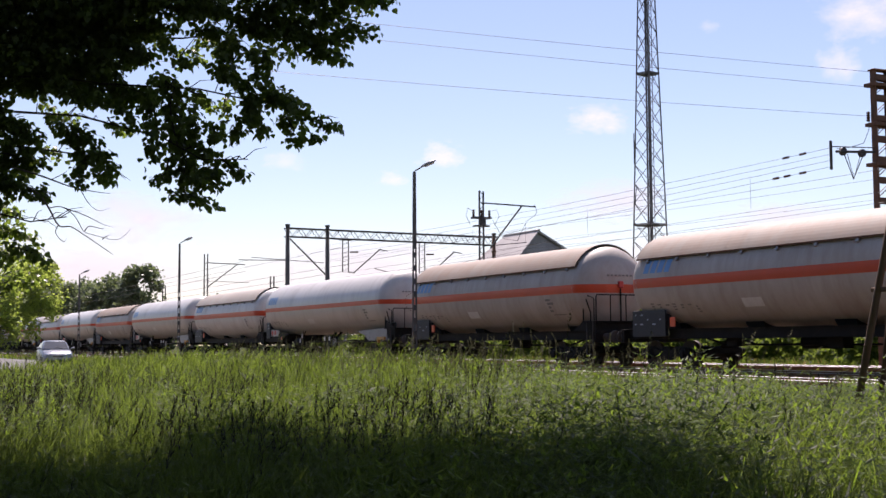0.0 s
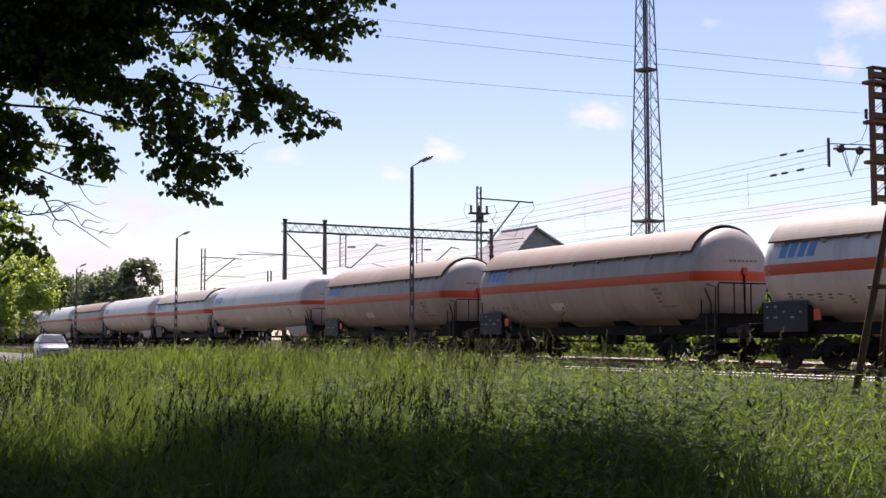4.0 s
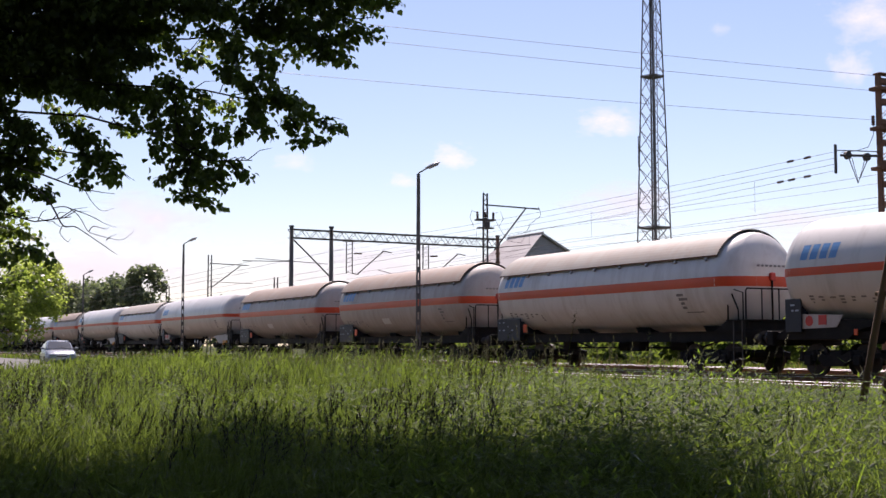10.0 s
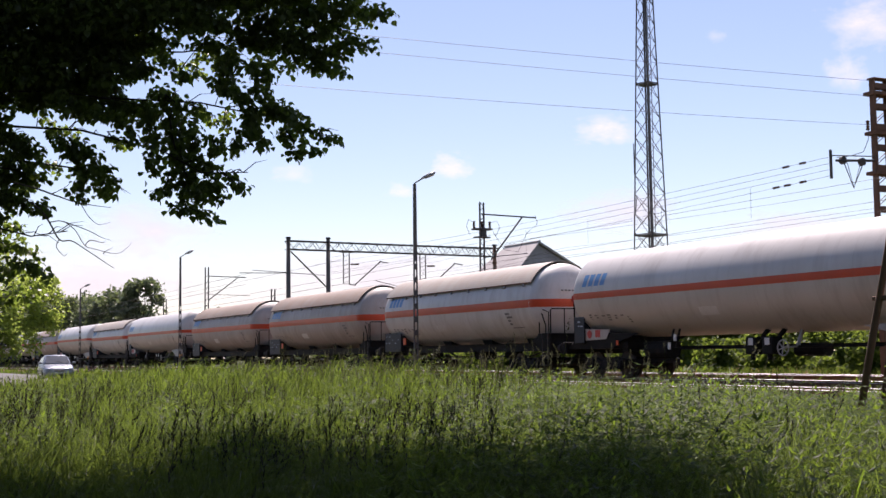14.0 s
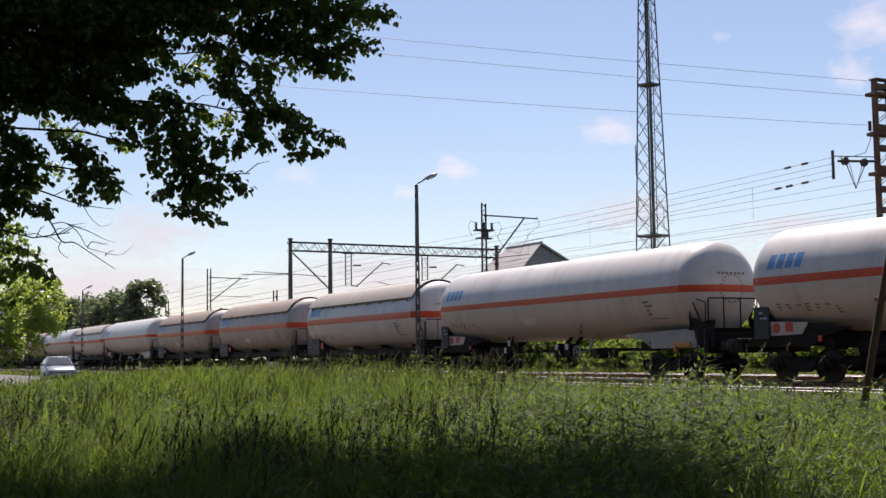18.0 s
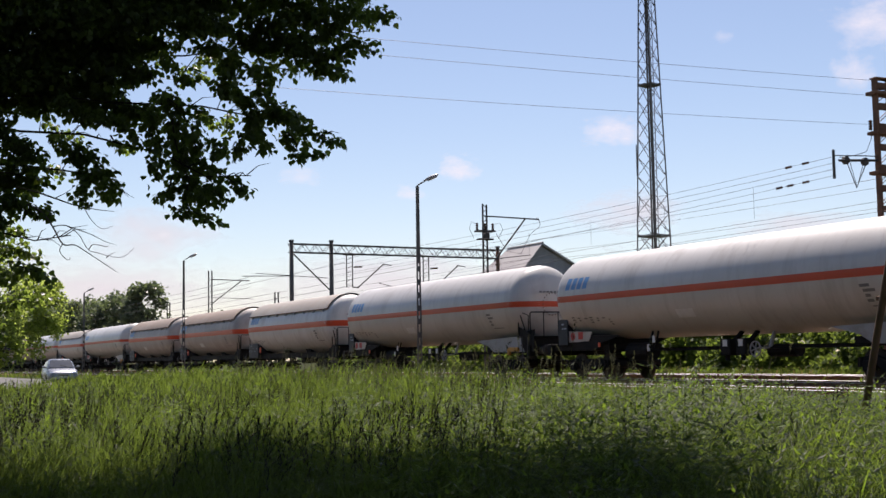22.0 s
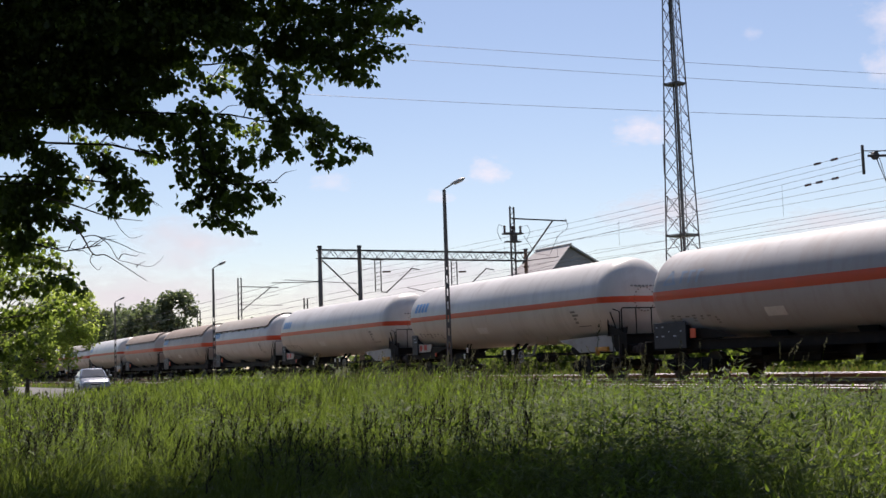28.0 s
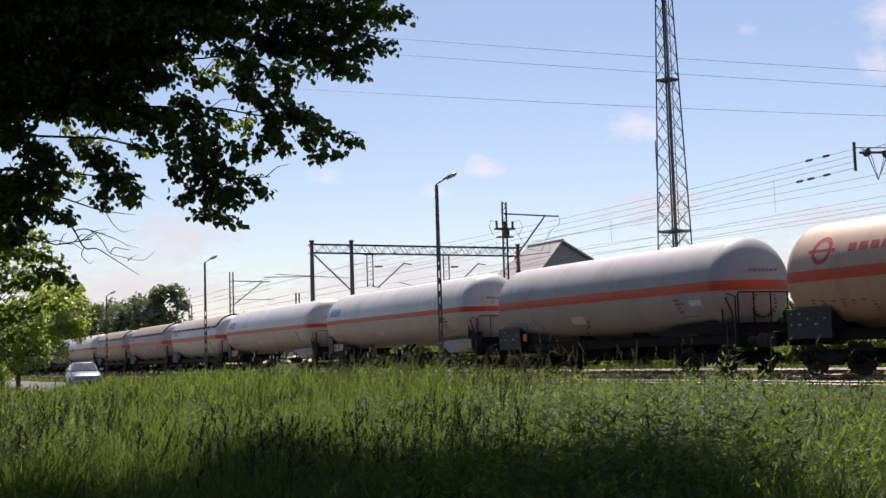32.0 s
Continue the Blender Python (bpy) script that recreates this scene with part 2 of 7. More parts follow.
M_CAR_GLASS = surface("tinted car glass", (0.02, 0.028, 0.038), (0.03, 0.038, 0.048), 2, 20, 0.10, bump=0.0, vary=0.02, spec=0.8)
M_HEADLIGHT = surface("headlight glass", (0.75, 0.77, 0.8), (0.68, 0.7, 0.73), 6, 30, 0.08, metal=0.6, bump=0.0)
M_BLACK = surface("black plastic", (0.02, 0.02, 0.022), (0.03, 0.03, 0.03), 6, 40, 0.55)


def cloud_material():
    m = bpy.data.materials.new("cloud vapour")
    m.use_nodes = True
    nt = m.node_tree
    for n in list(nt.nodes):
        if n.type != "OUTPUT_MATERIAL":
            nt.nodes.remove(n)
    co = nt.nodes.new("ShaderNodeTexCoord")
    info = nt.nodes.new("ShaderNodeObjectInfo")
    off = nt.nodes.new("ShaderNodeVectorMath")
    off.operation = "MULTIPLY_ADD"
    nt.links.new(co.outputs["Object"], off.inputs[0])
    off.inputs[1].default_value = (1, 1, 1)
    comb = nt.nodes.new("ShaderNodeCombineXYZ")
    mul = nt.nodes.new("ShaderNodeMath")
    mul.operation = "MULTIPLY"
    mul.inputs[1].default_value = 40.0
    nt.links.new(info.outputs["Random"], mul.inputs[0])
    nt.links.new(mul.outputs[0], comb.inputs[2])
    nt.links.new(comb.outputs[0], off.inputs[2])
    n = nt.nodes.new("ShaderNodeTexNoise")
    n.inputs["Scale"].default_value, n.inputs["Detail"].default_value, n.inputs["Roughness"].default_value = 1.9, 8, 0.64
    nt.links.new(off.outputs[0], n.inputs["Vector"])
    ln = nt.nodes.new("ShaderNodeVectorMath")
    ln.operation = "LENGTH"
    nt.links.new(co.outputs["Object"], ln.inputs[0])
    sub = nt.nodes.new("ShaderNodeMath")
    sub.operation = "MULTIPLY_ADD"
    sub.inputs[1].default_value = 1.5
    nt.links.new(n.outputs["Fac"], sub.inputs[0])
    neg = nt.nodes.new("ShaderNodeMath")
    neg.operation = "MULTIPLY"
    neg.inputs[1].default_value = -1.0
    nt.links.new(ln.outputs["Value"], neg.inputs[0])
    nt.links.new(neg.outputs[0], sub.inputs[2])
    a = ramp(nt, sub.outputs[0], [(0.0, (0, 0, 0)), (0.95, (1, 1, 1))])
    sc = nt.nodes.new("ShaderNodeMath")
    sc.operation = "MULTIPLY"
    nt.links.new(a, sc.inputs[0])
    nt.links.new(info.outputs["Alpha"], sc.inputs[1])
    # emission stands in for the sunlight that clouds scatter
    em = nt.nodes.new("ShaderNodeEmission")
    em.inputs["Strength"].default_value = 0.6
    nt.links.new(blend(nt, 1.0, (0.99, 0.955, 0.99), info.outputs["Color"], "MULTIPLY"), em.inputs["Color"])
    tp = nt.nodes.new("ShaderNodeBsdfTransparent")
    mx = nt.nodes.new("ShaderNodeMixShader")
    nt.links.new(sc.outputs[0], mx.inputs[0])
    nt.links.new(tp.outputs[0], mx.inputs[1])
    nt.links.new(em.outputs[0], mx.inputs[2])
    nt.links.new(mx.outputs[0], nt.nodes["Material Output"].inputs[0])
    return m


M_CLOUD = cloud_material()


# ---- mesh helpers ----
def part(name, bm, material, parent=None, label="", smooth=False, kind=""):
    """One mesh object from a bmesh, under a thing or a part."""
    me = bpy.data.meshes.new(name)
    bm.normal_update()
    if smooth:
        for f in bm.faces:
            f.smooth = True
    bm.to_mesh(me)
    bm.free()
    me.materials.append(material)
    ob = new(name, me)
    ob.parent = parent
    if label:
        ob["label"] = label
    if kind:
        ob["kind"] = kind
    return ob


def again(ob, m, parent=None):
    """The same mesh once more, as an object of its own."""
    o = new(ob.name.split(".")[0], ob.data)
    o.parent = parent if parent else ob.parent
    o.matrix_basis = m
    if "label" in ob:
        o["label"] = ob["label"]
    return o


def thing(name, m, label, category, group="", kind=""):
    ob = new(name)
    ob.matrix_basis = m
    return tagged(ob, label, category, group, kind)


def box(bm, c, s, bevel=0.0, m=None):
    mat = Matrix.Translation(c) @ Matrix.Diagonal((*s, 1))
    if m:
        mat = m @ mat
    made = bmesh.ops.create_cube(bm, size=1, matrix=mat)["verts"]
    if bevel:
        edges = list({e for v in made for e in v.link_edges})
        bmesh.ops.bevel(bm, geom=edges, offset=bevel, segments=1, affect="EDGES", profile=0.5)
    return bm


def tube(bm, pts, r, n=6, cap=True):
    """A round bar along points; r one radius or one per point."""
    pts = [Vector(p) for p in pts]
    rs = r if isinstance(r, (list, tuple)) else [r] * len(pts)
    rings, side = [], None
    for i, p in enumerate(pts):
        d = (pts[min(i + 1, len(pts) - 1)] - pts[max(i - 1, 0)]).normalized()
        if side is None:
            side = d.orthogonal().normalized()
        side = (side - d * side.dot(d)).normalized()
        up = d.cross(side)
        rings.append([bm.verts.new(p + (side * math.cos(2 * math.pi * k / n) + up * math.sin(2 * math.pi * k / n)) * rs[i]) for k in range(n)])
    for a, b in zip(rings, rings[1:]):
        for k in range(n):
            bm.faces.new((a[k], a[(k + 1) % n], b[(k + 1) % n], b[k]))
    if cap:
        bm.faces.new(rings[0][::-1])
        bm.faces.new(rings[-1])
    return bm


def beam(bm, p, q, w, d=None, up=(0, 0, 1)):
    """A square bar from p to q, w wide and d deep."""
    p, q = Vector(p), Vector(q)
    d = d or w
    ax = (q - p).normalized()
    u = Vector(up)
    if abs(ax.dot(u)) > 0.98:
        u = Vector((0, 1, 0))
    s = ax.cross(u).normalized()
    t = s.cross(ax)
    vs = [[bm.verts.new(e + s * (a * w / 2) + t * (b * d / 2)) for a, b in ((-1, -1), (1, -1), (1, 1), (-1, 1))] for e in (p, q)]
    for k in range(4):
        bm.faces.new((vs[0][k], vs[0][(k + 1) % 4], vs[1][(k + 1) % 4], vs[1][k]))
    bm.faces.new(vs[0][::-1])
    bm.faces.new(vs[1])
    return bm


def lathe(bm, prof, axis="x", n=48, a0=0.0, a1=2 * math.pi):
    """Turn a profile of (along, radius) about x, y or z; angle 0 points up (x) or to +x (z)."""
    full = abs(a1 - a0 - 2 * math.pi) < 1e-6
    cnt = n if full else n + 1
    rings = []
    for u, r in prof:
        ring = []
        for k in range(cnt):
            a = a0 + (a1 - a0) * k / n
            c, s = r * math.cos(a), r * math.sin(a)
            ring.append(bm.verts.new({"x": (u, s, c), "y": (c, u, s), "z": (c, s, u)}[axis]))
        rings.append(ring)
    for p, q in zip(rings, rings[1:]):
        for k in range(n):
            j = (k + 1) % cnt
            bm.faces.new((p[k], p[j], q[j], q[k]))
    return bm


def plate(bm, corners, thick, way=(0, 1, 0)):
    """A flat plate with the given outline, thick along way."""
    w = Vector(way).normalized() * thick
    a = [bm.verts.new(Vector(c)) for c in corners]
    b = [bm.verts.new(Vector(c) + w) for c in corners]
    bm.faces.new(a)
    bm.faces.new(b[::-1])
    for k in range(len(a)):
        j = (k + 1) % len(a)
        bm.faces.new((a[j], a[k], b[k], b[j]))
    return bm


def B():
    return bmesh.new()


def smooth01(a, b, x):
    t = np.clip((x - a) / (b - a), 0, 1)
    return t * t * (3 - 2 * t)


RAIL = 0.65          # top of the rails
TRACKS = (20.3, 25.25, 31.0)


def land(x, y):
    """Height of the ground."""
    x, y = np.asarray(x, float), np.asarray(y, float)
    z = 0.42 * smooth01(5.0, 15.0, y) - 0.06 * smooth01(34.5, 38.0, y)
    z = z + 0.10 * smooth01(-60.0, -72.0, x) * (1 - smooth01(9, 16, y)) * smooth01(-10, 6, y)
    near = 1 - smooth01(60, 140, np.hypot(x, y))
    return z + near * 0.05 * np.sin(x * 0.9 + 1.3) * np.sin(y * 0.7) * (1 - smooth01(14, 17, y))


# ---- ground, road, tracks ----
def ground():
    far = [2500, 1500, 900, 550, 350, 240, 180]
    xs = np.array([-v for v in far] + list(np.arange(-140, 40.1, 1.5)) + [60, 90, 140, 220, 350, 550, 900, 1500, 2500])
    ys = np.array([-v for v in far[:-1]] + list(np.arange(-120, -19, 10)) + list(np.arange(-10, 40.1, 1.0)) + [45, 52, 60, 75, 100, 140, 200, 320, 500, 900, 1500, 2500])
    gx, gy = np.meshgrid(xs, ys, indexing="ij")
    gz = land(gx, gy)
    n, m = gx.shape
    vs = np.stack([gx, gy, gz], -1).reshape(-1, 3)
    i = np.arange(n * m).reshape(n, m)
    fs = np.stack([i[:-1, :-1], i[1:, :-1], i[1:, 1:], i[:-1, 1:]], -1).reshape(-1, 4)
    me = bpy.data.meshes.new("ground")
    me.from_pydata(vs.tolist(), [], fs.tolist())
    me.materials.append(M_EARTH)
    tagged(new("ground", me), "grassy earth that rises gently to the railway", "ground", kind="structure")


ground()


def road():
    bm = B()
    mids = [(-320, 11.6), (-200, 11.6), (-120, 11.6), (-90, 11.6), (-77, 11.4), (-69, 9.6), (-63, 5.5), (-60, 0.0), (-57, -8.0), (-50, -20.0), (-40, -45.0)]
    pts = [Vector((*p, 0)) for p in mids]
    fine = []
    for a, b in zip(pts, pts[1:]):
        fine += [a.lerp(b, k / 6) for k in range(6)]
    fine.append(pts[-1])
    rows = []
    for k, p in enumerate(fine):
        d = (fine[min(k + 1, len(fine) - 1)] - fine[max(k - 1, 0)]).normalized()
        s = Vector((-d.y, d.x, 0))
        row = []
        for o in (-1.9, -1.8, -0.9, 0, 0.9, 1.8, 1.9):
            q = p + s * o
            lift = -0.12 if abs(o) > 1.85 else 0.05 - 0.006 * o * o
            row.append(bm.verts.new((q.x, q.y, float(land(q.x, q.y)) + lift + 0.06)))
        rows.append(row)
    for a, b in zip(rows, rows[1:]):
        for k in range(6):
            bm.faces.new((a[k], b[k], b[k + 1], a[k + 1]))
    tagged(part("road", bm, M_ROAD, smooth=True), "narrow pale worn asphalt road beside the meadow", "road", kind="structure")


road()


def ballast_bed():
    bm = B()
    prof = [(17.4, 0.2), (18.5, 0.42), (19.2, 0.47), (21.4, 0.47), (22.7, 0.40), (24.0, 0.47), (26.5, 0.47), (28.1, 0.40), (29.7, 0.47), (32.3, 0.47), (33.4, 0.40), (34.6, 0.15)]
    xs = list(range(-320, -80, 12)) + list(range(-80, 30, 2)) + list(range(30, 140, 12))
    rnd = random.Random(3)
    rows = [[bm.verts.new((x, y + rnd.uniform(-0.12, 0.12), z + (rnd.uniform(-0.02, 0.02) if 0 < k < 11 else 0))) for k, (y, z) in enumerate(prof)] for x in xs]
    for a, b in zip(rows, rows[1:]):
        for k in range(len(prof) - 1):
            bm.faces.new((a[k], b[k], b[k + 1], a[k + 1]))
    tagged(part("ballast_bed", bm, M_BALLAST, smooth=True), "rust-stained stone ballast under the railway tracks", "ballast", kind="structure")


ballast_bed()


def scatter(name, verts, faces, places, material, label, category, kind="stuff", parent=None):
    """Many small rigid copies of one small shape in one mesh. places: (n, 4, 3): origin and three axes."""
    v = np.asarray(verts, float)
    n = len(places)
    out = places[:, None, 0] + v[None, :, 0, None] * places[:, None, 1] + v[None, :, 1, None] * places[:, None, 2] + v[None, :, 2, None] * places[:, None, 3]
    out = out.reshape(-1, 3)
    lens = np.array([len(f) for f in faces])
    flat = np.concatenate([np.array(f) for f in faces])
    idx = (flat[None] + (np.arange(n) * len(v))[:, None]).ravel()
    tot = np.tile(lens, n)
    me = bpy.data.meshes.new(name)
    me.vertices.add(len(out))
    me.vertices.foreach_set("co", out.ravel())
    me.loops.add(len(idx))
    me.loops.foreach_set("vertex_index", idx.astype(np.int32))
    me.polygons.add(len(tot))
    me.polygons.foreach_set("loop_start", np.concatenate([[0], np.cumsum(tot)[:-1]]).astype(np.int32))
    me.update(calc_edges=True)
    me.validate()
    me.materials.append(material)
    ob = new(name, me)
    if parent:
        ob.parent = parent
    elif label:
        tagged(ob, label, category, kind=kind)
    return ob


def frames_of(rng, n, tilt=1.0):
    """Random right-handed axes; tilt 0 keeps the third axis upright."""
    up = np.stack([rng.normal(0, tilt, n), rng.normal(0, tilt, n), np.ones(n)], 1)
    up /= np.linalg.norm(up, axis=1, keepdims=True)
    a = rng.uniform(0, 2 * np.pi, n)
    h = np.stack([np.cos(a), np.sin(a), np.zeros(n)], 1)
    x = np.cross(h, up)
    x /= np.linalg.norm(x, axis=1, keepdims=True)
    return x, np.cross(up, x), up


def ballast_stones():
    rng = np.random.default_rng(5)
    n = 18000
    y = rng.uniform(18.3, 33.6, n)
    x = rng.uniform(-62, -8, n)
    z = 0.41 + rng.uniform(0, 0.07, n)
    s = rng.uniform(0.018, 0.04, n)
    ax, ay, az = frames_of(rng, n, 2.0)
    oct_v = [(1, 0, 0), (-1, 0, 0), (0, 1, 0), (0, -1, 0), (0, 0, 0.7), (0, 0, -0.7)]
    oct_f = [(0, 2, 4), (2, 1, 4), (1, 3, 4), (3, 0, 4), (2, 0, 5), (1, 2, 5), (3, 1, 5), (0, 3, 5)]
    pl = np.stack([np.stack([x, y, z], 1), ax * s[:, None] * 1.3, ay * s[:, None], az * s[:, None]], 1)
    scatter("ballast_stones", oct_v, oct_f, pl, M_STONE, "loose rust-stained ballast stones between the sleepers", "gravel")


ballast_stones()


def railway_track(y, lo, hi, rail_top):
    t = thing("railway_track", pose(0, y, rail_top), "straight railway track with polished rail heads on concrete sleepers", "railway track", "railway tracks", "structure")
    for side in (-1, 1):
        bm = B()
        half = [(0.075, -0.172), (0.075, -0.162), (0.012, -0.145), (0.010, -0.045), (0.035, -0.034), (0.036, -0.006)]
        out = [(-a, b) for a, b in half] + [(a, b) for a, b in half[::-1]]
        ends = [[bm.verts.new((x, side * 0.7535 + a, b)) for a, b in out] for x in (-320, -120, -60, -20, 20, 140)]
        for p, q in zip(ends, ends[1:]):
            for k in range(len(out) - 1):
                bm.faces.new((p[k], q[k], q[k + 1], p[k + 1]))
            bm.faces.new((p[-1], q[-1], q[0], p[0]))
        rail = part("rail", bm, M_RAIL_SIDE, t)
        bm = B()
        cap = [(-0.0375, -0.014), (-0.0358, -0.009), (-0.031, -0.004), (-0.022, 0.0), (0.022, 0.0), (0.031, -0.004), (0.0358, -0.009), (0.0375, -0.014)]
        ends = [[bm.verts.new((x, side * 0.7535 + a, b + 0.003)) for a, b in cap] for x in (-320, -120, -60, -20, 20, 140)]
        for p, q in zip(ends, ends[1:]):
            for k in range(len(cap) - 1):
                bm.faces.new((p[k], q[k], q[k + 1], p[k + 1]))
        part("rail_head", bm, M_RAIL_TOP, rail, "polished steel running surface", smooth=True)
    bm = B()
    box(bm, (0, 0, -0.25), (0.26, 2.5, 0.16), 0.03)
    first = part("sleeper", bm, M_SLEEPER, t)
    first.matrix_basis = pose(lo, 0, 0)
    x = lo + 0.62
    rnd = random.Random(int(y))
    while x < hi:
        again(first, pose(x, rnd.uniform(-0.03, 0.03), rnd.uniform(-0.01, 0.005), 0, 0, rnd.uniform(-1, 1)))
        x += 0.62


for ty, rise in zip(TRACKS, (0.0, 0.0, 0.03)):
    railway_track(ty, -62.0, -8.0, RAIL + rise)


# ---- tank wagons ----
TANK_R, TANK_Z = 1.5, 2.79


def tank_profile(half, grow=0.0, depth=0.85):
    r = TANK_R + grow
    dish = [(math.cos(a), math.sin(a)) for a in [math.pi / 2 * k / 12 for k in range(12)]]
    right = [(half + depth * c + grow * c, max(r * s, 0.002)) for c, s in dish]
    left = [(-u, w) for u, w in right]
    return left + [(-half + 0.02, r)] + [(-half + 2 * half * k / 8, r) for k in range(1, 8)] + [(half - 0.02, r)] + right[::-1]


def skin(bm, x0, x1, z0, z1, grow=0.004, side=-1, seg=4, slant=0.0):
    """A patch of paint on the tank's side between two places and two heights over its middle."""
    r = TANK_R + grow
    rows = []
    for k in range(seg + 1):
        z = z0 + (z1 - z0) * k / seg
        y = side * math.sqrt(max(r * r - z * z, 0.0))
        dx = slant * k / seg
        rows.append((bm.verts.new((x0 + dx, y, z)), bm.verts.new((x1 + dx, y, z))))
    for a, b in zip(rows, rows[1:]):
        bm.faces.new((a[0], a[1], b[1], b[0]))
    return bm


def stripe_band(bm, half, z0, z1, depth=0.85):
    """The stripe round the tank: bands along both sides, a patch over the middle of each dished end."""
    prof = [(u, r) for u, r in tank_profile(half, 0.004) if r > 0.5]
    for side in (-1, 1):
        rows = []
        for u, r in prof:
            rows.append([bm.verts.new((u, side * math.sqrt(r * r - z * z), z)) for z in (z0 + (z1 - z0) * k / 3 for k in range(4))])
        for a, b in zip(rows, rows[1:]):
            for k in range(3):
                bm.faces.new((a[k], b[k], b[k + 1], a[k + 1]))
    r0 = min(r for u, r in prof)
    for e in (-1, 1):
        rows = []
        for k in range(4):
            z = z0 + (z1 - z0) * k / 3
            wide = math.sqrt(r0 * r0 - z * z)
            rows.append([bm.verts.new((e * (half + (depth + 0.004) * math.sqrt(1 - ((wide * i / 6) ** 2 + z * z) / 1.504 ** 2) + 0.004), wide * i / 6, z)) for i in range(-6, 7)])
        for a, b in zip(rows, rows[1:]):
            for k in range(12):
                bm.faces.new((a[k], a[k + 1], b[k + 1], b[k]))
    return bm


def bogie_parts(root, x):
    bm = B()
    for s in (-1, 1):
        y = s * 1.0
        plate(bm, [(x - 1.25, y, 0.42), (x - 1.25, y, 0.66), (x - 0.65, y, 0.74), (x - 0.3, y, 0.60), (x + 0.3, y, 0.60), (x + 0.65, y, 0.74), (x + 1.25, y, 0.66), (x + 1.25, y, 0.42), (x + 0.62, y, 0.50), (x + 0.35, y, 0.30), (x - 0.35, y, 0.30), (x - 0.62, y, 0.50)], s * 0.12)
        for dx in (-0.9, 0.9):
            box(bm, (x + dx, y + s * 0.12, 0.46), (0.28, 0.16, 0.28), 0.03)
            for k in (-0.22, 0.22):
                tube(bm, [(x + dx + k, y + s * 0.1, 0.44), (x + dx + k, y + s * 0.1, 0.68)], 0.075, 8)
    box(bm, (x, 0, 0.62), (0.5, 2.1, 0.22), 0.04)
    for e in (-1.3, 1.3):
        box(bm, (x + e, 0, 0.58), (0.1, 2.0, 0.16), 0.02)
    bogie = part("bogie", bm, M_FRAME, root, "black two-axle bogie")
    for dx in (-0.9, 0.9):
        bm = B()
        for s in (-1, 1):
            y = s * 0.7535
            lathe(bm, [(y - 0.068, 0.12), (y - 0.068, 0.40), (y - 0.066, 0.46), (y + 0.03, 0.455), (y + 0.034, 0.40), (y + 0.01, 0.30), (y + 0.0, 0.16), (y + 0.05, 0.12)] if s < 0 else [(y + 0.068, 0.12), (y + 0.068, 0.40), (y + 0.066, 0.46), (y - 0.03, 0.455), (y - 0.034, 0.40), (y - 0.01, 0.30), (y, 0.16), (y - 0.05, 0.12)], "y", 28)
        tube(bm, [(0, -1.05, 0), (0, 1.05, 0)], 0.08, 10)
        for k in range(6):
            a = k * math.pi / 3
            box(bm, (0.22 * math.cos(a), -0.785, 0.22 * math.sin(a)), (0.05, 0.03, 0.05))
        ws = part("wheelset", bm, M_WHEEL, bogie, "oily steel wheelset", smooth=False)
        ws.matrix_basis = pose(x + dx, 0, 0.46)


def buffers(root, half):
    for e in (-1, 1):
        for s in (-1, 1):
            bm = B()
            lathe(bm, [(e * (half - 0.62), 0.0), (e * (half - 0.62), 0.13), (e * (half - 0.28), 0.13), (e * (half - 0.28), 0.09), (e * (half - 0.05), 0.09), (e * (half - 0.05), 0.22), (e * half, 0.21), (e * half, 0.0)], "x", 16)
            bmesh.ops.translate(bm, verts=bm.verts, vec=(0, s * 0.875, 1.06))
            part("buffer", bm, M_STEEL, root)
        bm = B()
        box(bm, (e * (half - 0.55), 0, 1.06), (0.3, 0.25, 0.2), 0.02)
        tube(bm, [(e * (half - 0.4), 0, 1.06), (e * (half - 0.1), 0, 1.06), (e * (half + 0.02), 0, 1.16), (e * (half - 0.04), 0, 1.24)], 0.04, 6)
        part("coupling_hook", bm, M_STEEL, root)


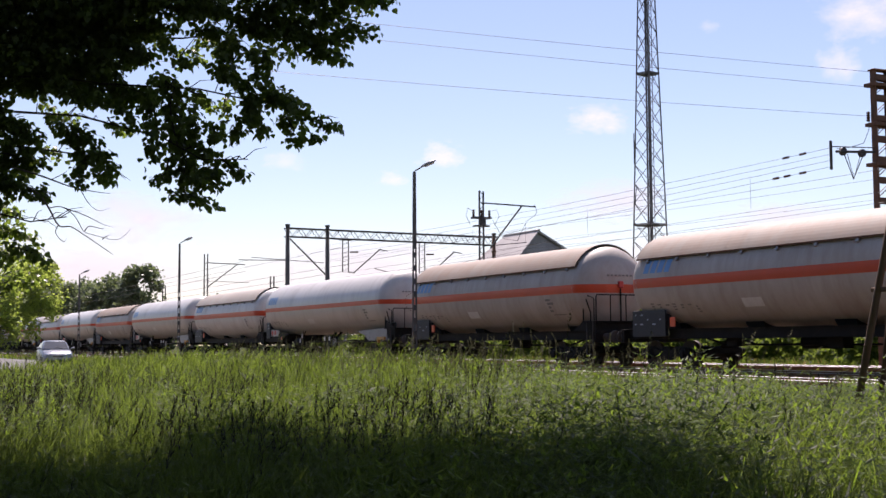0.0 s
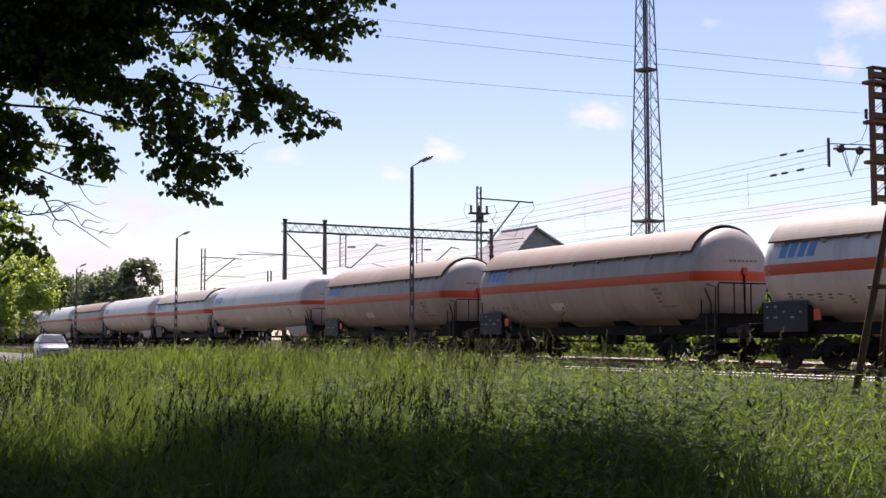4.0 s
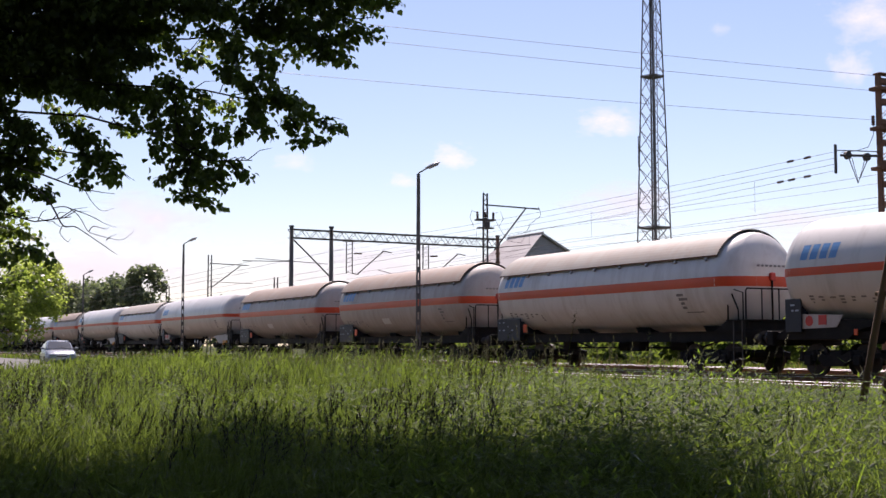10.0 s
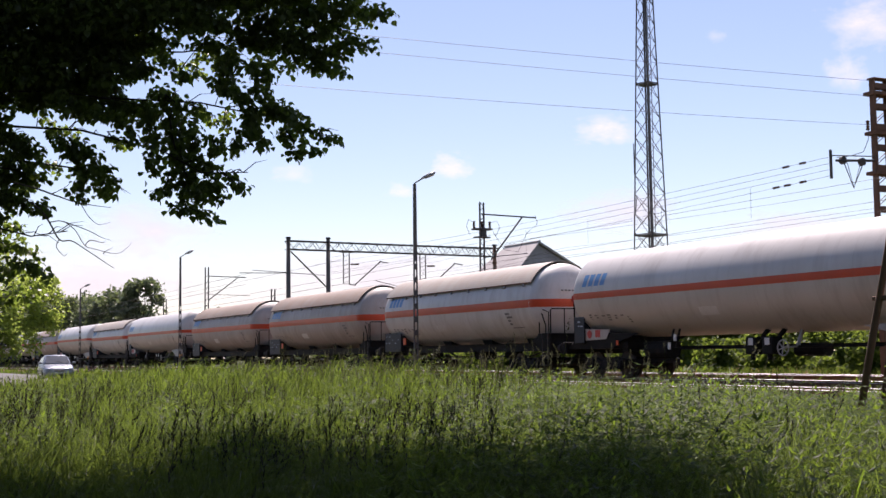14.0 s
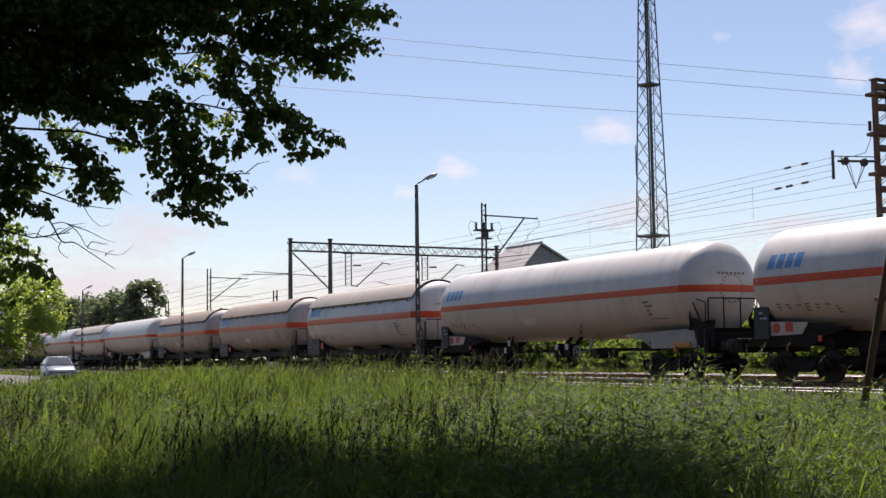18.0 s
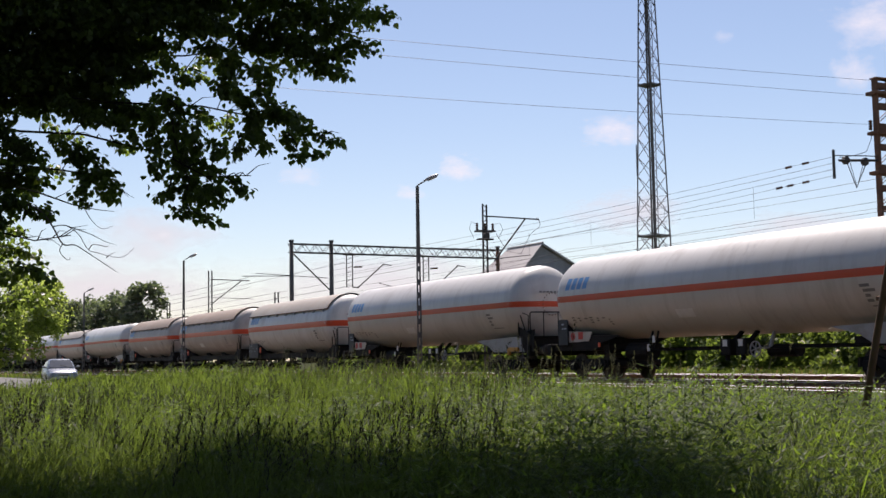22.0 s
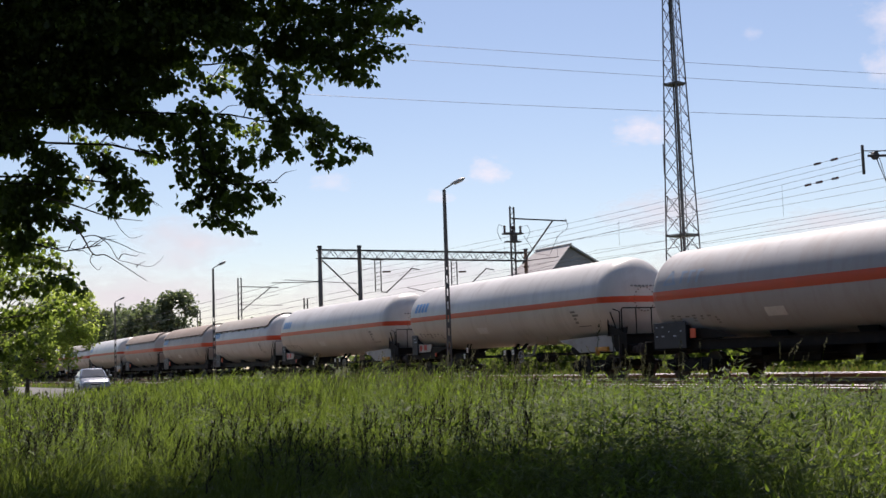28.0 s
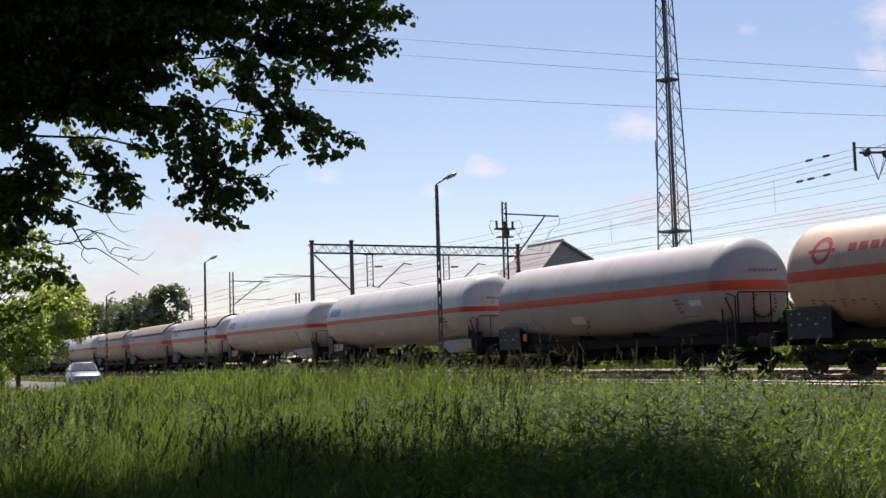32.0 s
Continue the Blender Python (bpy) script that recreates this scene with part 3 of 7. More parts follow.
def handrails(root, x, e, wide):
    """Rails and floor of the end platform; e is the end that it stands on."""
    for y in (-1.2, 1.2):
        bm = B()
        tube(bm, [(x, y, 1.6), (x, y, 2.46), (x + e * 0.05, y, 2.52), (x + e * 0.14, y, 2.44), (x + e * 0.46, y, 1.9), (x + e * 0.46, y, 1.6)], 0.024, 6)
        part("grab_rail", bm, M_FRAME, root)
    xe = x + e * wide
    bm = B()
    tube(bm, [(xe, -1.2, 1.6), (xe, -1.2, 2.46), (xe, -1.15, 2.52), (xe, 1.15, 2.52), (xe, 1.2, 2.46), (xe, 1.2, 1.6)], 0.024, 6)
    tube(bm, [(xe - e * 0.1, -1.22, 1.6), (xe - e * 0.1, -1.22, 2.4), (xe - e * 0.5, -1.22, 2.5)], 0.02, 6)
    for y in (-0.6, 0.05, 0.7):
        tube(bm, [(xe, y, 1.6), (xe, y, 2.52)], 0.02, 6)
    part("end_railing", bm, M_FRAME, root)
    bm = B()
    box(bm, (x + e * wide / 2, 0, 1.59), (wide + 0.1, 2.5, 0.05), 0.01)
    part("platform", bm, M_FRAME, root)
    bm = B()
    box(bm, (x + e * wide / 2, 0, 1.42), (wide - 0.05, 2.2, 0.3), 0.02)
    for y in (-1.15, -0.4, 0.4, 1.15):
        beam(bm, (xe - e * 0.08, y, 1.0), (xe - e * 0.08, y, 1.58), 0.07)
    plate(bm, [(x - e * 0.7, -1.16, 1.28), (x + e * wide, -1.16, 1.28), (x + e * wide, -1.16, 1.6), (x - e * 0.1, -1.16, 1.6)], 0.03)
    part("platform_frame", bm, M_FRAME, root)
    for s in (-1, 1):
        bm = B()
        for z in (0.45, 0.8):
            box(bm, (xe - e * 0.25, s * 1.25, z), (0.4, 0.22, 0.03), 0.005)
        for dx in (-0.19, 0.19):
            beam(bm, (xe - e * 0.25 + dx, s * 1.3, 0.44), (xe - e * 0.25 + dx, s * 1.3, 1.58), 0.03)
        part("step_ladder", bm, M_STEEL, root)


def marks_on(tank, half, logo, material):
    """Painted marks: plain bars for the owner's sign and for the data."""
    bm = B()
    x0 = -half + 0.35
    if logo == "bars":
        for k in range(4):
            skin(bm, x0 + 0.36 * k, x0 + 0.36 * k + 0.27, 0.27, 0.68, slant=0.07)
    elif logo == "wedge":
        skin(bm, x0, x0 + 0.12, 0.3, 0.74, slant=0.35)
        skin(bm, x0 + 0.05, x0 + 0.7, 0.28, 0.36)
        skin(bm, x0 + 0.55, x0 + 0.68, 0.3, 0.74, slant=-0.2)
        for k in range(3):
            skin(bm, x0 + 0.9 + 0.42 * k, x0 + 1.02 + 0.42 * k, 0.3, 0.7, slant=0.05)
            skin(bm, x0 + 0.92 + 0.42 * k, x0 + 1.24 + 0.42 * k, 0.62, 0.7)
    else:
        for k in range(24):
            a, b = 2 * math.pi * k / 24, 2 * math.pi * (k + 1) / 24
            vs = []
            for ang, rad in ((a, 0.26), (b, 0.26), (b, 0.38), (a, 0.38)):
                z = 0.62 + rad * math.sin(ang)
                vs.append(bm.verts.new((x0 + 0.75 + rad * math.cos(ang), -math.sqrt(1.504 ** 2 - z * z), z)))
            bm.faces.new(vs)
        skin(bm, x0 + 0.25, x0 + 1.25, 0.57, 0.66)
        for k in range(6):
            skin(bm, x0 + 1.75 + 0.4 * k, x0 + 2.03 + 0.4 * k, 0.52, 0.74)
    part("owner_sign", bm, material, tank, kind="stuff")
    bm = B()
    skin(bm, -1.6, -0.75, -0.92, -0.66, seg=3)
    part("data_panel", bm, M_LABEL, tank, "pale data panel")
    bm = B()
    xr = half - 1.9
    for k, (a, b) in enumerate(((0.0, 0.34), (0.08, 0.5), (0.12, 0.3), (0.12, 0.34))):
        skin(bm, xr + a, xr + b, -0.42 - 0.13 * k, -0.34 - 0.13 * k, seg=1)
    skin(bm, xr + 0.2, xr + 1.05, -0.93, -0.90, seg=1)
    part("lettering", bm, M_INK, tank, kind="stuff")


def tank_wagon(style, m, label):
    """style: shield, shield_old, long, wedge or cream."""
    long = style == "long"
    half = {"long": 8.15, "wedge": 6.75}.get(style, 6.53)
    body = 9.98 if long else (8.45 if style == "wedge" else 8.28)
    paint = {"shield_old": M_TANK_OLD, "cream": M_TANK_CREAM, "long": M_TANK_GLOSS, "wedge": M_TANK_DULL}.get(style, M_TANK)
    axis = TANK_Z + (0.1 if long else 0.0)
    root = thing("tank_wagon", m, label, "tank wagon", "tank wagons of the train")
    bm = B()
    lathe(bm, tank_profile(half), "x", 64)
    tank = part("tank", bm, paint, root, smooth=True)
    tank.matrix_basis = pose(0, 0, axis)
    bm = B()
    stripe_band(bm, half, *((-0.155, 0.065) if long else (-0.19, 0.11)))
    part("stripe", bm, M_STRIPE, tank, "orange painted warning stripe", smooth=True)
    # weld seams at the dished ends and rings
    for x in (-half, half, -half * 0.6, -half * 0.2, half * 0.2, half * 0.6):
        bm = B()
        lathe(bm, [(x - 0.02, TANK_R), (x - 0.008, TANK_R + 0.0025), (x + 0.008, TANK_R + 0.0025), (x + 0.02, TANK_R)], "x", 64)
        part("weld_seam", bm, paint, tank, smooth=True)
    marks_on(tank, half, {"wedge": "wedge", "cream": "ring"}.get(style, "bars"), {"wedge": M_GREY_MARK, "cream": M_RED_MARK}.get(style, M_BLUE))
    # number lines and small fittings on the dished end
    bm = B()
    for k in range(7):
        box(bm, (half + 0.62, -0.55 + 0.16 * k, 0.42), (0.3, 0.10, 0.06))
    ends = part("end_markings", bm, M_INK, tank, kind="stuff")
    ends.scale = (0.01, 1, 1)
    ends.location = (half + 0.79, 0, 0)
    if style.startswith("shield"):
        bm = B()
        r0, r1, a = TANK_R + 0.07, TANK_R + 0.095, radians(62)
        lathe(bm, [(-half - 0.12, r0), (-half - 0.12, r1)] + [(-half + 2 * half * k / 7, r1) for k in range(8)] + [(half + 0.02, r1), (half + 0.02, r0), (-half - 0.12, r0)], "x", 28, -a, a)
        shield = part("sun_shield", bm, M_SHIELD if style == "shield" else M_SHIELD_OLD, tank, "dusty sheet-metal sun shield", smooth=False)
        bm = B()
        for s in (-1, 1):
            c, d = math.cos(a), math.sin(a)
            beam(bm, (-half - 0.12, s * (r0 + 0.012) * d, (r0 + 0.012) * c), (half + 0.02, s * (r0 + 0.012) * d, (r0 + 0.012) * c), 0.03, 0.045)
        part("shield_edge", bm, M_RUST, shield, "dark rusty shield edge")
        for s in (-1, 1):
            for k in range(9):
                bm = B()
                x = -half + 0.5 + (2 * half - 1.0) * k / 8
                c, d = math.cos(a + 0.03), math.sin(a + 0.03)
                box(bm, (0, 0, 0), (0.10, 0.07, 0.16), 0.01, Matrix.Translation((x, s * (TANK_R + 0.045) * d, (TANK_R + 0.045) * c)) @ Matrix.Rotation(s * (math.pi / 2 - a), 4, "X"))
                part("shield_bracket", bm, M_SADDLE, tank)
    # underframe
    if long:
        for e in (-1, 1):
            for s in (-1, 1):
                bm = B()
                y = s * 1.16
                plate(bm, [(e * 4.9, y, 1.50), (e * 8.55, y, 1.62), (e * 8.75, y, 1.3), (e * 9.3, y, 1.02), (e * 6.4, y, 1.02), (e * 5.9, y, 1.28)], s * 0.03)
                part("saddle_plate", bm, M_SADDLE if e > 0 else M_FRAME, root, "light grey saddle plate" if e > 0 else "black saddle plate")
            bm = B()
            box(bm, (e * 7.6, 0, 1.12), (3.9, 2.2, 0.22), 0.02)
            box(bm, (e * 9.25, 0, 1.06), (0.25, 2.6, 0.42), 0.02)
            box(bm, (e * 6.6, 0, 1.3), (1.5, 1.7, 0.3), 0.03)
            part("end_sill", bm, M_FRAME, root)
            if e < 0:
                continue
            bm = B()
            plate(bm, [(e * 8.62, -1.22, 1.95), (e * 8.66, -1.22, 1.35), (e * 8.9, -1.22, 1.02), (e * 9.6, -1.22, 1.02), (e * 9.6, -1.22, 1.6)], -0.02)
            part("step_board", bm, M_FRAME, root)
            for y in (-1.18, 1.15):
                bm = B()
                plate(bm, [(8.30, y, 2.02), (8.36, y, 1.72), (8.52, y, 1.48), (9.35, y, 1.44), (9.55, y, 1.72), (9.55, y, 1.86), (8.85, y, 1.80), (8.55, y, 1.88)], 0.03)
                part("platform_guard", bm, M_FRAME, root, "black curved guard of the end platform")
        bm = B()
        box(bm, (8.05, -1.24, 1.12), (0.75, 0.1, 0.16), 0.02)
        box(bm, (7.7, -1.24, 1.05), (0.14, 0.12, 0.3), 0.02)
        part("brake_lever", bm, M_YELLOW, root, "amber brake changeover lever")
        for x in (0.55, 1.25):
            bm = B()
            box(bm, (x, -1.0, 1.02), (0.46, 0.4, 0.5), 0.03)
            beam(bm, (x, -0.8, 1.2), (x, -0.5, 1.5), 0.1)
            tube(bm, [(x, -1.1, 0.8), (x, -1.1, 0.62)], 0.07, 8)
            valve = part("valve_box", bm, M_FRAME, root)
            part("placard", box(B(), (x + 0.02, -1.21, 1.14), (0.2, 0.012, 0.2), 0.002), M_LABEL, valve, "white placard")
        bm = B()
        for k in range(18):
            a, b = 2 * math.pi * k / 18, 2 * math.pi * (k + 1) / 18
            beam(bm, (1.85 + 0.22 * math.cos(a), -1.15, 0.95 + 0.22 * math.sin(a)), (1.85 + 0.22 * math.cos(b), -1.15, 0.95 + 0.22 * math.sin(b)), 0.03)
        for a in (0.3, 1.35, 2.4):
            beam(bm, (1.85 - 0.22 * math.cos(a), -1.15, 0.95 - 0.22 * math.sin(a)), (1.85 + 0.22 * math.cos(a), -1.15, 0.95 + 0.22 * math.sin(a)), 0.025)
        tube(bm, [(1.85, -1.15, 0.95), (1.85, -0.5, 1.0)], 0.03, 6)
        beam(bm, (1.85, -0.6, 1.0), (1.85, -0.4, 1.5), 0.08)
        part("hand_wheel", bm, M_SADDLE, root, "grey brake hand wheel")
        for x in (-3.4, -3.1):
            part("hanging_sign", box(B(), (x, -1.1, 1.06 + 0.9 * (x + 3.4)), (0.14, 0.02, 0.22), 0.004), M_LABEL, root, "small white hanging sign")
            part("hanger", beam(B(), (x, -1.07, 1.0), (x, -0.9, 1.6), 0.05), M_FRAME, root)
        bm = B()
        tube(bm, [(-6.0, -0.6, 0.98), (6.0, -0.6, 0.98)], 0.035, 6)
        tube(bm, [(-6.0, 0.5, 1.02), (6.0, 0.5, 1.02)], 0.05, 6)
        tube(bm, [(1.0, 0.2, 0.9), (2.2, 0.2, 0.9)], 0.2, 12)
        tube(bm, [(-5.1, -0.55, 0.95), (-3.9, -0.55, 0.95)], 0.3, 14)
        box(bm, (-5.9, -0.8, 1.15), (0.4, 0.5, 0.5), 0.03)
        part("brake_rigging", bm, M_FRAME, root)
        pivots = 7.0
    else:
        bm = B()
        for s in (-1, 1):
            box(bm, (0, s * 1.05, 1.13), (2 * body - 1.5, 0.09, 0.30), 0.01)
            for z in (0.985, 1.275):
                box(bm, (0, s * 1.09, z), (2 * body - 1.5, 0.14, 0.02))
        for x in (-5.6, -2.5, 0, 2.5, 5.6):
            box(bm, (x, 0, 1.13), (0.3, 2.1, 0.24), 0.01)
        for e in (-1, 1):
            box(bm, (e * (body - 0.68), 0, 1.08), (0.14, 2.6, 0.42), 0.015)
        part("underframe", bm, M_FRAME, root, "black steel underframe")
        for x in (-5.4, -1.8, 1.8, 5.4):
            bm = B()
            plate(bm, [(x - 0.35, -0.62, 1.26), (x + 0.35, -0.62, 1.26), (x + 0.4, -0.7, 1.46), (x - 0.4, -0.7, 1.46)], 1.3)
            part("saddle", bm, M_FRAME, root)
        bm = B()
        for s in (-1, 1):
            tube(bm, [(-3.2, s * 0.6, 0.78), (3.2, s * 0.6, 0.78)], 0.03, 6)
            beam(bm, (-3.2, s * 0.6, 0.78), (-4.2, s * 0.6, 1.0), 0.05)
            beam(bm, (3.2, s * 0.6, 0.78), (4.2, s * 0.6, 1.0), 0.05)
        tube(bm, [(-0.8, 0.3, 0.85), (0.5, 0.3, 0.85)], 0.2, 12)
        box(bm, (1.6, -0.7, 0.85), (0.6, 0.4, 0.35), 0.02)
        box(bm, (-2.6, -0.75, 0.88), (0.5, 0.3, 0.3), 0.02)
        tube(bm, [(3.2, -0.5, 0.86), (4.1, -0.5, 0.86)], 0.17, 12)
        # besides the rigging: blank black boxes and a sheet added for the deep shade underneath
        if style in ("wedge", "cream"):
            box(bm, (-1.6, 0.2, 0.78), (2.6, 1.3, 0.5), 0.04)
            box(bm, (1.9, 0.3, 0.74), (1.7, 1.1, 0.46), 0.04)
            box(bm, (0, 0.9, 1.0), (8.4, 0.06, 0.62), 0.01)
        part("brake_rigging", bm, M_FRAME, root)
        pivots = 5.6
    bogie_parts(root, -pivots)
    bogie_parts(root, pivots)
    buffers(root, body)
    handrails(root, half + 0.25, 1, body - half - 0.95)
    # plates at the leading end
    bx = -half - 0.35 if not long else -half - 0.25
    bm = B()
    if long:
        box(bm, (bx + 0.1, -1.27, 1.68), (0.62, 0.05, 0.92), 0.01)
        box(bm, (bx + 0.1, -0.9, 1.6), (0.5, 0.7, 0.7), 0.03)
    else:
        box(bm, (bx + 0.75, -1.30, 1.46), (1.75, 0.05, 0.84), 0.01)
        box(bm, (bx + 0.75, -0.9, 1.42), (1.6, 0.74, 0.7), 0.03)
    board = part("data_board", bm, M_PLATE, root, "dark blue-grey data board")
    bm = B()
    rnd = random.Random(11)
    for k in range(5):
        for j in range(3 if long else 5):
            if rnd.random() < (0.5 if k > 2 else 0.15):
                w = rnd.uniform(0.06, 0.16)
                if long:
                    box(bm, (bx - 0.08 + 0.17 * j, -1.2985, 1.36 + 0.15 * k), (w, 0.006, 0.05))
                else:
                    box(bm, (bx + 0.05 + 0.33 * j, -1.3285, 1.14 + 0.15 * k), (w, 0.006, 0.045))
    part("lettering", bm, M_GREY_MARK, board, kind="stuff")
    if style != "cream":
        bm = B()
        box(bm, (bx + (1.95 if not long else 2.4), -1.28, 1.5 if not long else 1.2), (0.26, 0.03, 0.3) if not long else (0.12, 0.03, 0.16), 0.004)
        part("warning_plate", bm, M_REFLECTOR, root, "orange-red square plate")
    if long:
        bm = B()
        plate(bm, [(-8.3, -1.2, 1.72), (-6.5, -1.2, 1.66), (-6.75, -1.2, 1.34), (-8.4, -1.2, 1.3)], -0.02)
        side = part("side_plate", bm, M_TANK_OLD, root, "dusty white side plate")
        bm = B()
        lathe(bm, [(-1.23, 0.0), (-1.23, 0.15), (-1.222, 0.15), (-1.222, 0.0)], "y", 8)
        bmesh.ops.translate(bm, verts=bm.verts, vec=(-7.75, 0, 1.52))
        part("red_sign", bm, M_RED, side)
        bm = B()
        box(bm, (-7.25, -1.226, 1.54), (0.3, 0.008, 0.26), 0.002)
        part("red_sign", bm, M_RED, side)
        bm = B()
        box(bm, (-8.1, -1.226, 1.5), (0.1, 0.008, 0.12), 0.002)
        part("dark_sign", bm, M_PLATE, side)
    # fittings on the far dished end: a small box on a post, or a bolted manhole ring
    if style in ("wedge", "long"):
        low = -0.05 if long else -0.6
        bm = B()
        for k in range(20):
            a = 2 * math.pi * k / 20
            p = (half + 0.80, 0.42 * math.cos(a), axis + low + 0.42 * math.sin(a))
            box(bm, p, (0.06, 0.05, 0.05), 0.01)
        ring = bmesh.new()
        lathe(ring, [(half + 0.6, 0.45), (half + 0.815 - 0.12 * (not long), 0.45), (half + 0.825 - 0.12 * (not long), 0.40), (half + 0.6, 0.39)], "x", 28)
        bmesh.ops.translate(ring, verts=ring.verts, vec=(0, 0, axis + low))
        rim = part("manhole_ring", ring, M_RUST if not long else paint, root, "dusty bolted manhole ring", smooth=True)
        part("bolt_ring", bm, M_RUST, rim, kind="stuff")
    else:
        box_on_end = part("end_fitting", box(B(), (half + 0.9, -0.05, axis + 0.1), (0.12, 0.2, 0.24), 0.03), M_RED, root, "dusty red box on a post")
        part("post", beam(B(), (half + 0.88, -0.05, 1.6), (half + 0.88, -0.05, axis - 0.02), 0.04), M_FRAME, box_on_end)
    # worn stencils low on the leading end, rain streaks of dust below the seams
    bm = B()
    rnd = random.Random(29)
    for k in range(7):
        x = -half + 0.5 + 0.36 * k + rnd.uniform(-0.05, 0.05)
        z = -0.72 - 0.02 * k + rnd.uniform(-0.04, 0.04)
        for j in range(rnd.randint(1, 3)):
            skin(bm, x + rnd.uniform(0, 0.08), x + rnd.uniform(0.12, 0.26), z - 0.08 * j, z - 0.08 * j + 0.045, seg=1)
    part("stencil_lettering", bm, M_INK, tank, kind="stuff")
    if style == "wedge":
        for e in (-1, 1):
            for s in (-1, 1):
                bm = B()
                y = s * 1.12
                plate(bm, [(e * 2.9, y, 1.32), (e * 4.6, y, 1.62), (e * 6.5, y, 1.72), (e * 6.9, y, 1.32)], s * 0.03)
                part("saddle_plate", bm, M_FRAME, root, "black saddle plate")
        bm = B()
        skin(bm, half - 1.15, half - 0.45, -0.82, -0.3)
        skin(bm, half - 1.5, half - 1.0, -0.3, -0.2)
        part("data_sign", bm, M_GREY_MARK, tank)
        bm = B()
        skin(bm, half - 1.1, half - 0.5, -0.6, -0.42, 0.008)
        part("data_sign_lines", bm, M_LABEL, tank)
        bm = B()
        skin(bm, -half + 1.0, -half + 1.8, -1.2, -0.8)
        part("dark_patch", bm, M_GREY_MARK, tank)
    return root


CENTRE_Y = TRACKS[1]
TRAIN = [  # style and place along the train
    ("cream", 21.65), ("wedge", 4.63), ("long", -13.95), ("long", -34.0), ("shield", -51.93), ("shield_old", -68.6), ("shield_old", -85.5),
    ("long", -104.1), ("shield", -121.2), ("long", -138.8), ("shield_old", -155.6), ("long", -173.0), ("shield", -190.5), ("long", -208.5), ("shield", -226.0)]
LABELS = {"cream": "dusty cream gas tank wagon with an orange stripe and red sign", "wedge": "white gas tank wagon with an orange stripe and grey sign",
          "long": "long white gas tank wagon with an orange stripe and blue sign", "shield": "white gas tank wagon with orange stripe and beige sun shield",
          "shield_old": "dirty gas tank wagon with orange stripe and brown sun shield"}
WAGONS = []
FIRST = {}
for style, place in TRAIN:
    at = pose(place, CENTRE_Y, RAIL)
    if style in FIRST:
        w = copy_thing(FIRST[style], at)
    else:
        w = FIRST[style] = tank_wagon(style, at, LABELS[style])
    WAGONS.append((w, place))


# ---- masts, lamps, tower ----
def street_lamp(x, tall, head):
    y = 22.7
    base = float(land(x, y)) - 0.3
    t = thing("street_lamp", pose(x, y, base), "slotted concrete lamp post with one arm and a grey lamp head", "street lamp", "street lamps along the railway")
    top = tall - base
    wide0, wide1, slot = 0.22, 0.12, 0.62
    for s in (-1, 1):
        part("flange", beam(B(), (0, s * (wide0 / 2 - 0.02), 0), (0, s * (wide1 / 2 - 0.02), top), 0.04, 0.09, (1, 0, 0)), M_CONCRETE, t)
    z = 0.0
    while z < top * slot:
        w = wide0 + (wide1 - wide0) * z / top
        part("rung", box(B(), (0, 0, z + 0.12), (0.08, w - 0.04, 0.24)), M_CONCRETE, t)
        z += 0.56
    part("shaft", box(B(), (0, 0, top * (slot + 1) / 2), (0.085, wide1 * 0.95, top * (1 - slot))), M_CONCRETE, t)
    bm = B()
    d = Vector(head).normalized()
    tube(bm, [(0, 0, top - 0.6), (0, 0, top + 0.02), Vector((0, 0, top + 0.08)) + d * 0.08, Vector((0, 0, top + 0.27)) + d * 0.40], 0.03, 8)
    part("arm", bm, M_STEEL, t)
    bm = B()
    ring = [(0.0, 0.05), (0.12, 0.10), (0.36, 0.14), (0.58, 0.11), (0.68, 0.03)]
    lathe(bm, ring, "x", 14)
    bmesh.ops.scale(bm, vec=(1, 1, 0.62), verts=bm.verts)
    hd = part("lamp_head", bm, M_LAMP_HEAD, t, "grey lamp housing", smooth=True)
    q = d.to_track_quat("X", "Z").to_matrix().to_4x4()
    hd.matrix_basis = Matrix.Translation(Vector((0, 0, top + 0.24)) + d * 0.30) @ q @ pose(0, 0, 0, 0, -24, 0)
    bm = B()
    box(bm, (0.36, 0, -0.075), (0.4, 0.18, 0.04), 0.015)
    part("lamp_glass", bm, M_GLASS_GREY, hd)
    return t


for x, tall in ((-47.65, 8.83), (-85.97, 8.58), (-122.9, 8.3)):
    street_lamp(x, tall, (0.3, 0.95, 0.0))


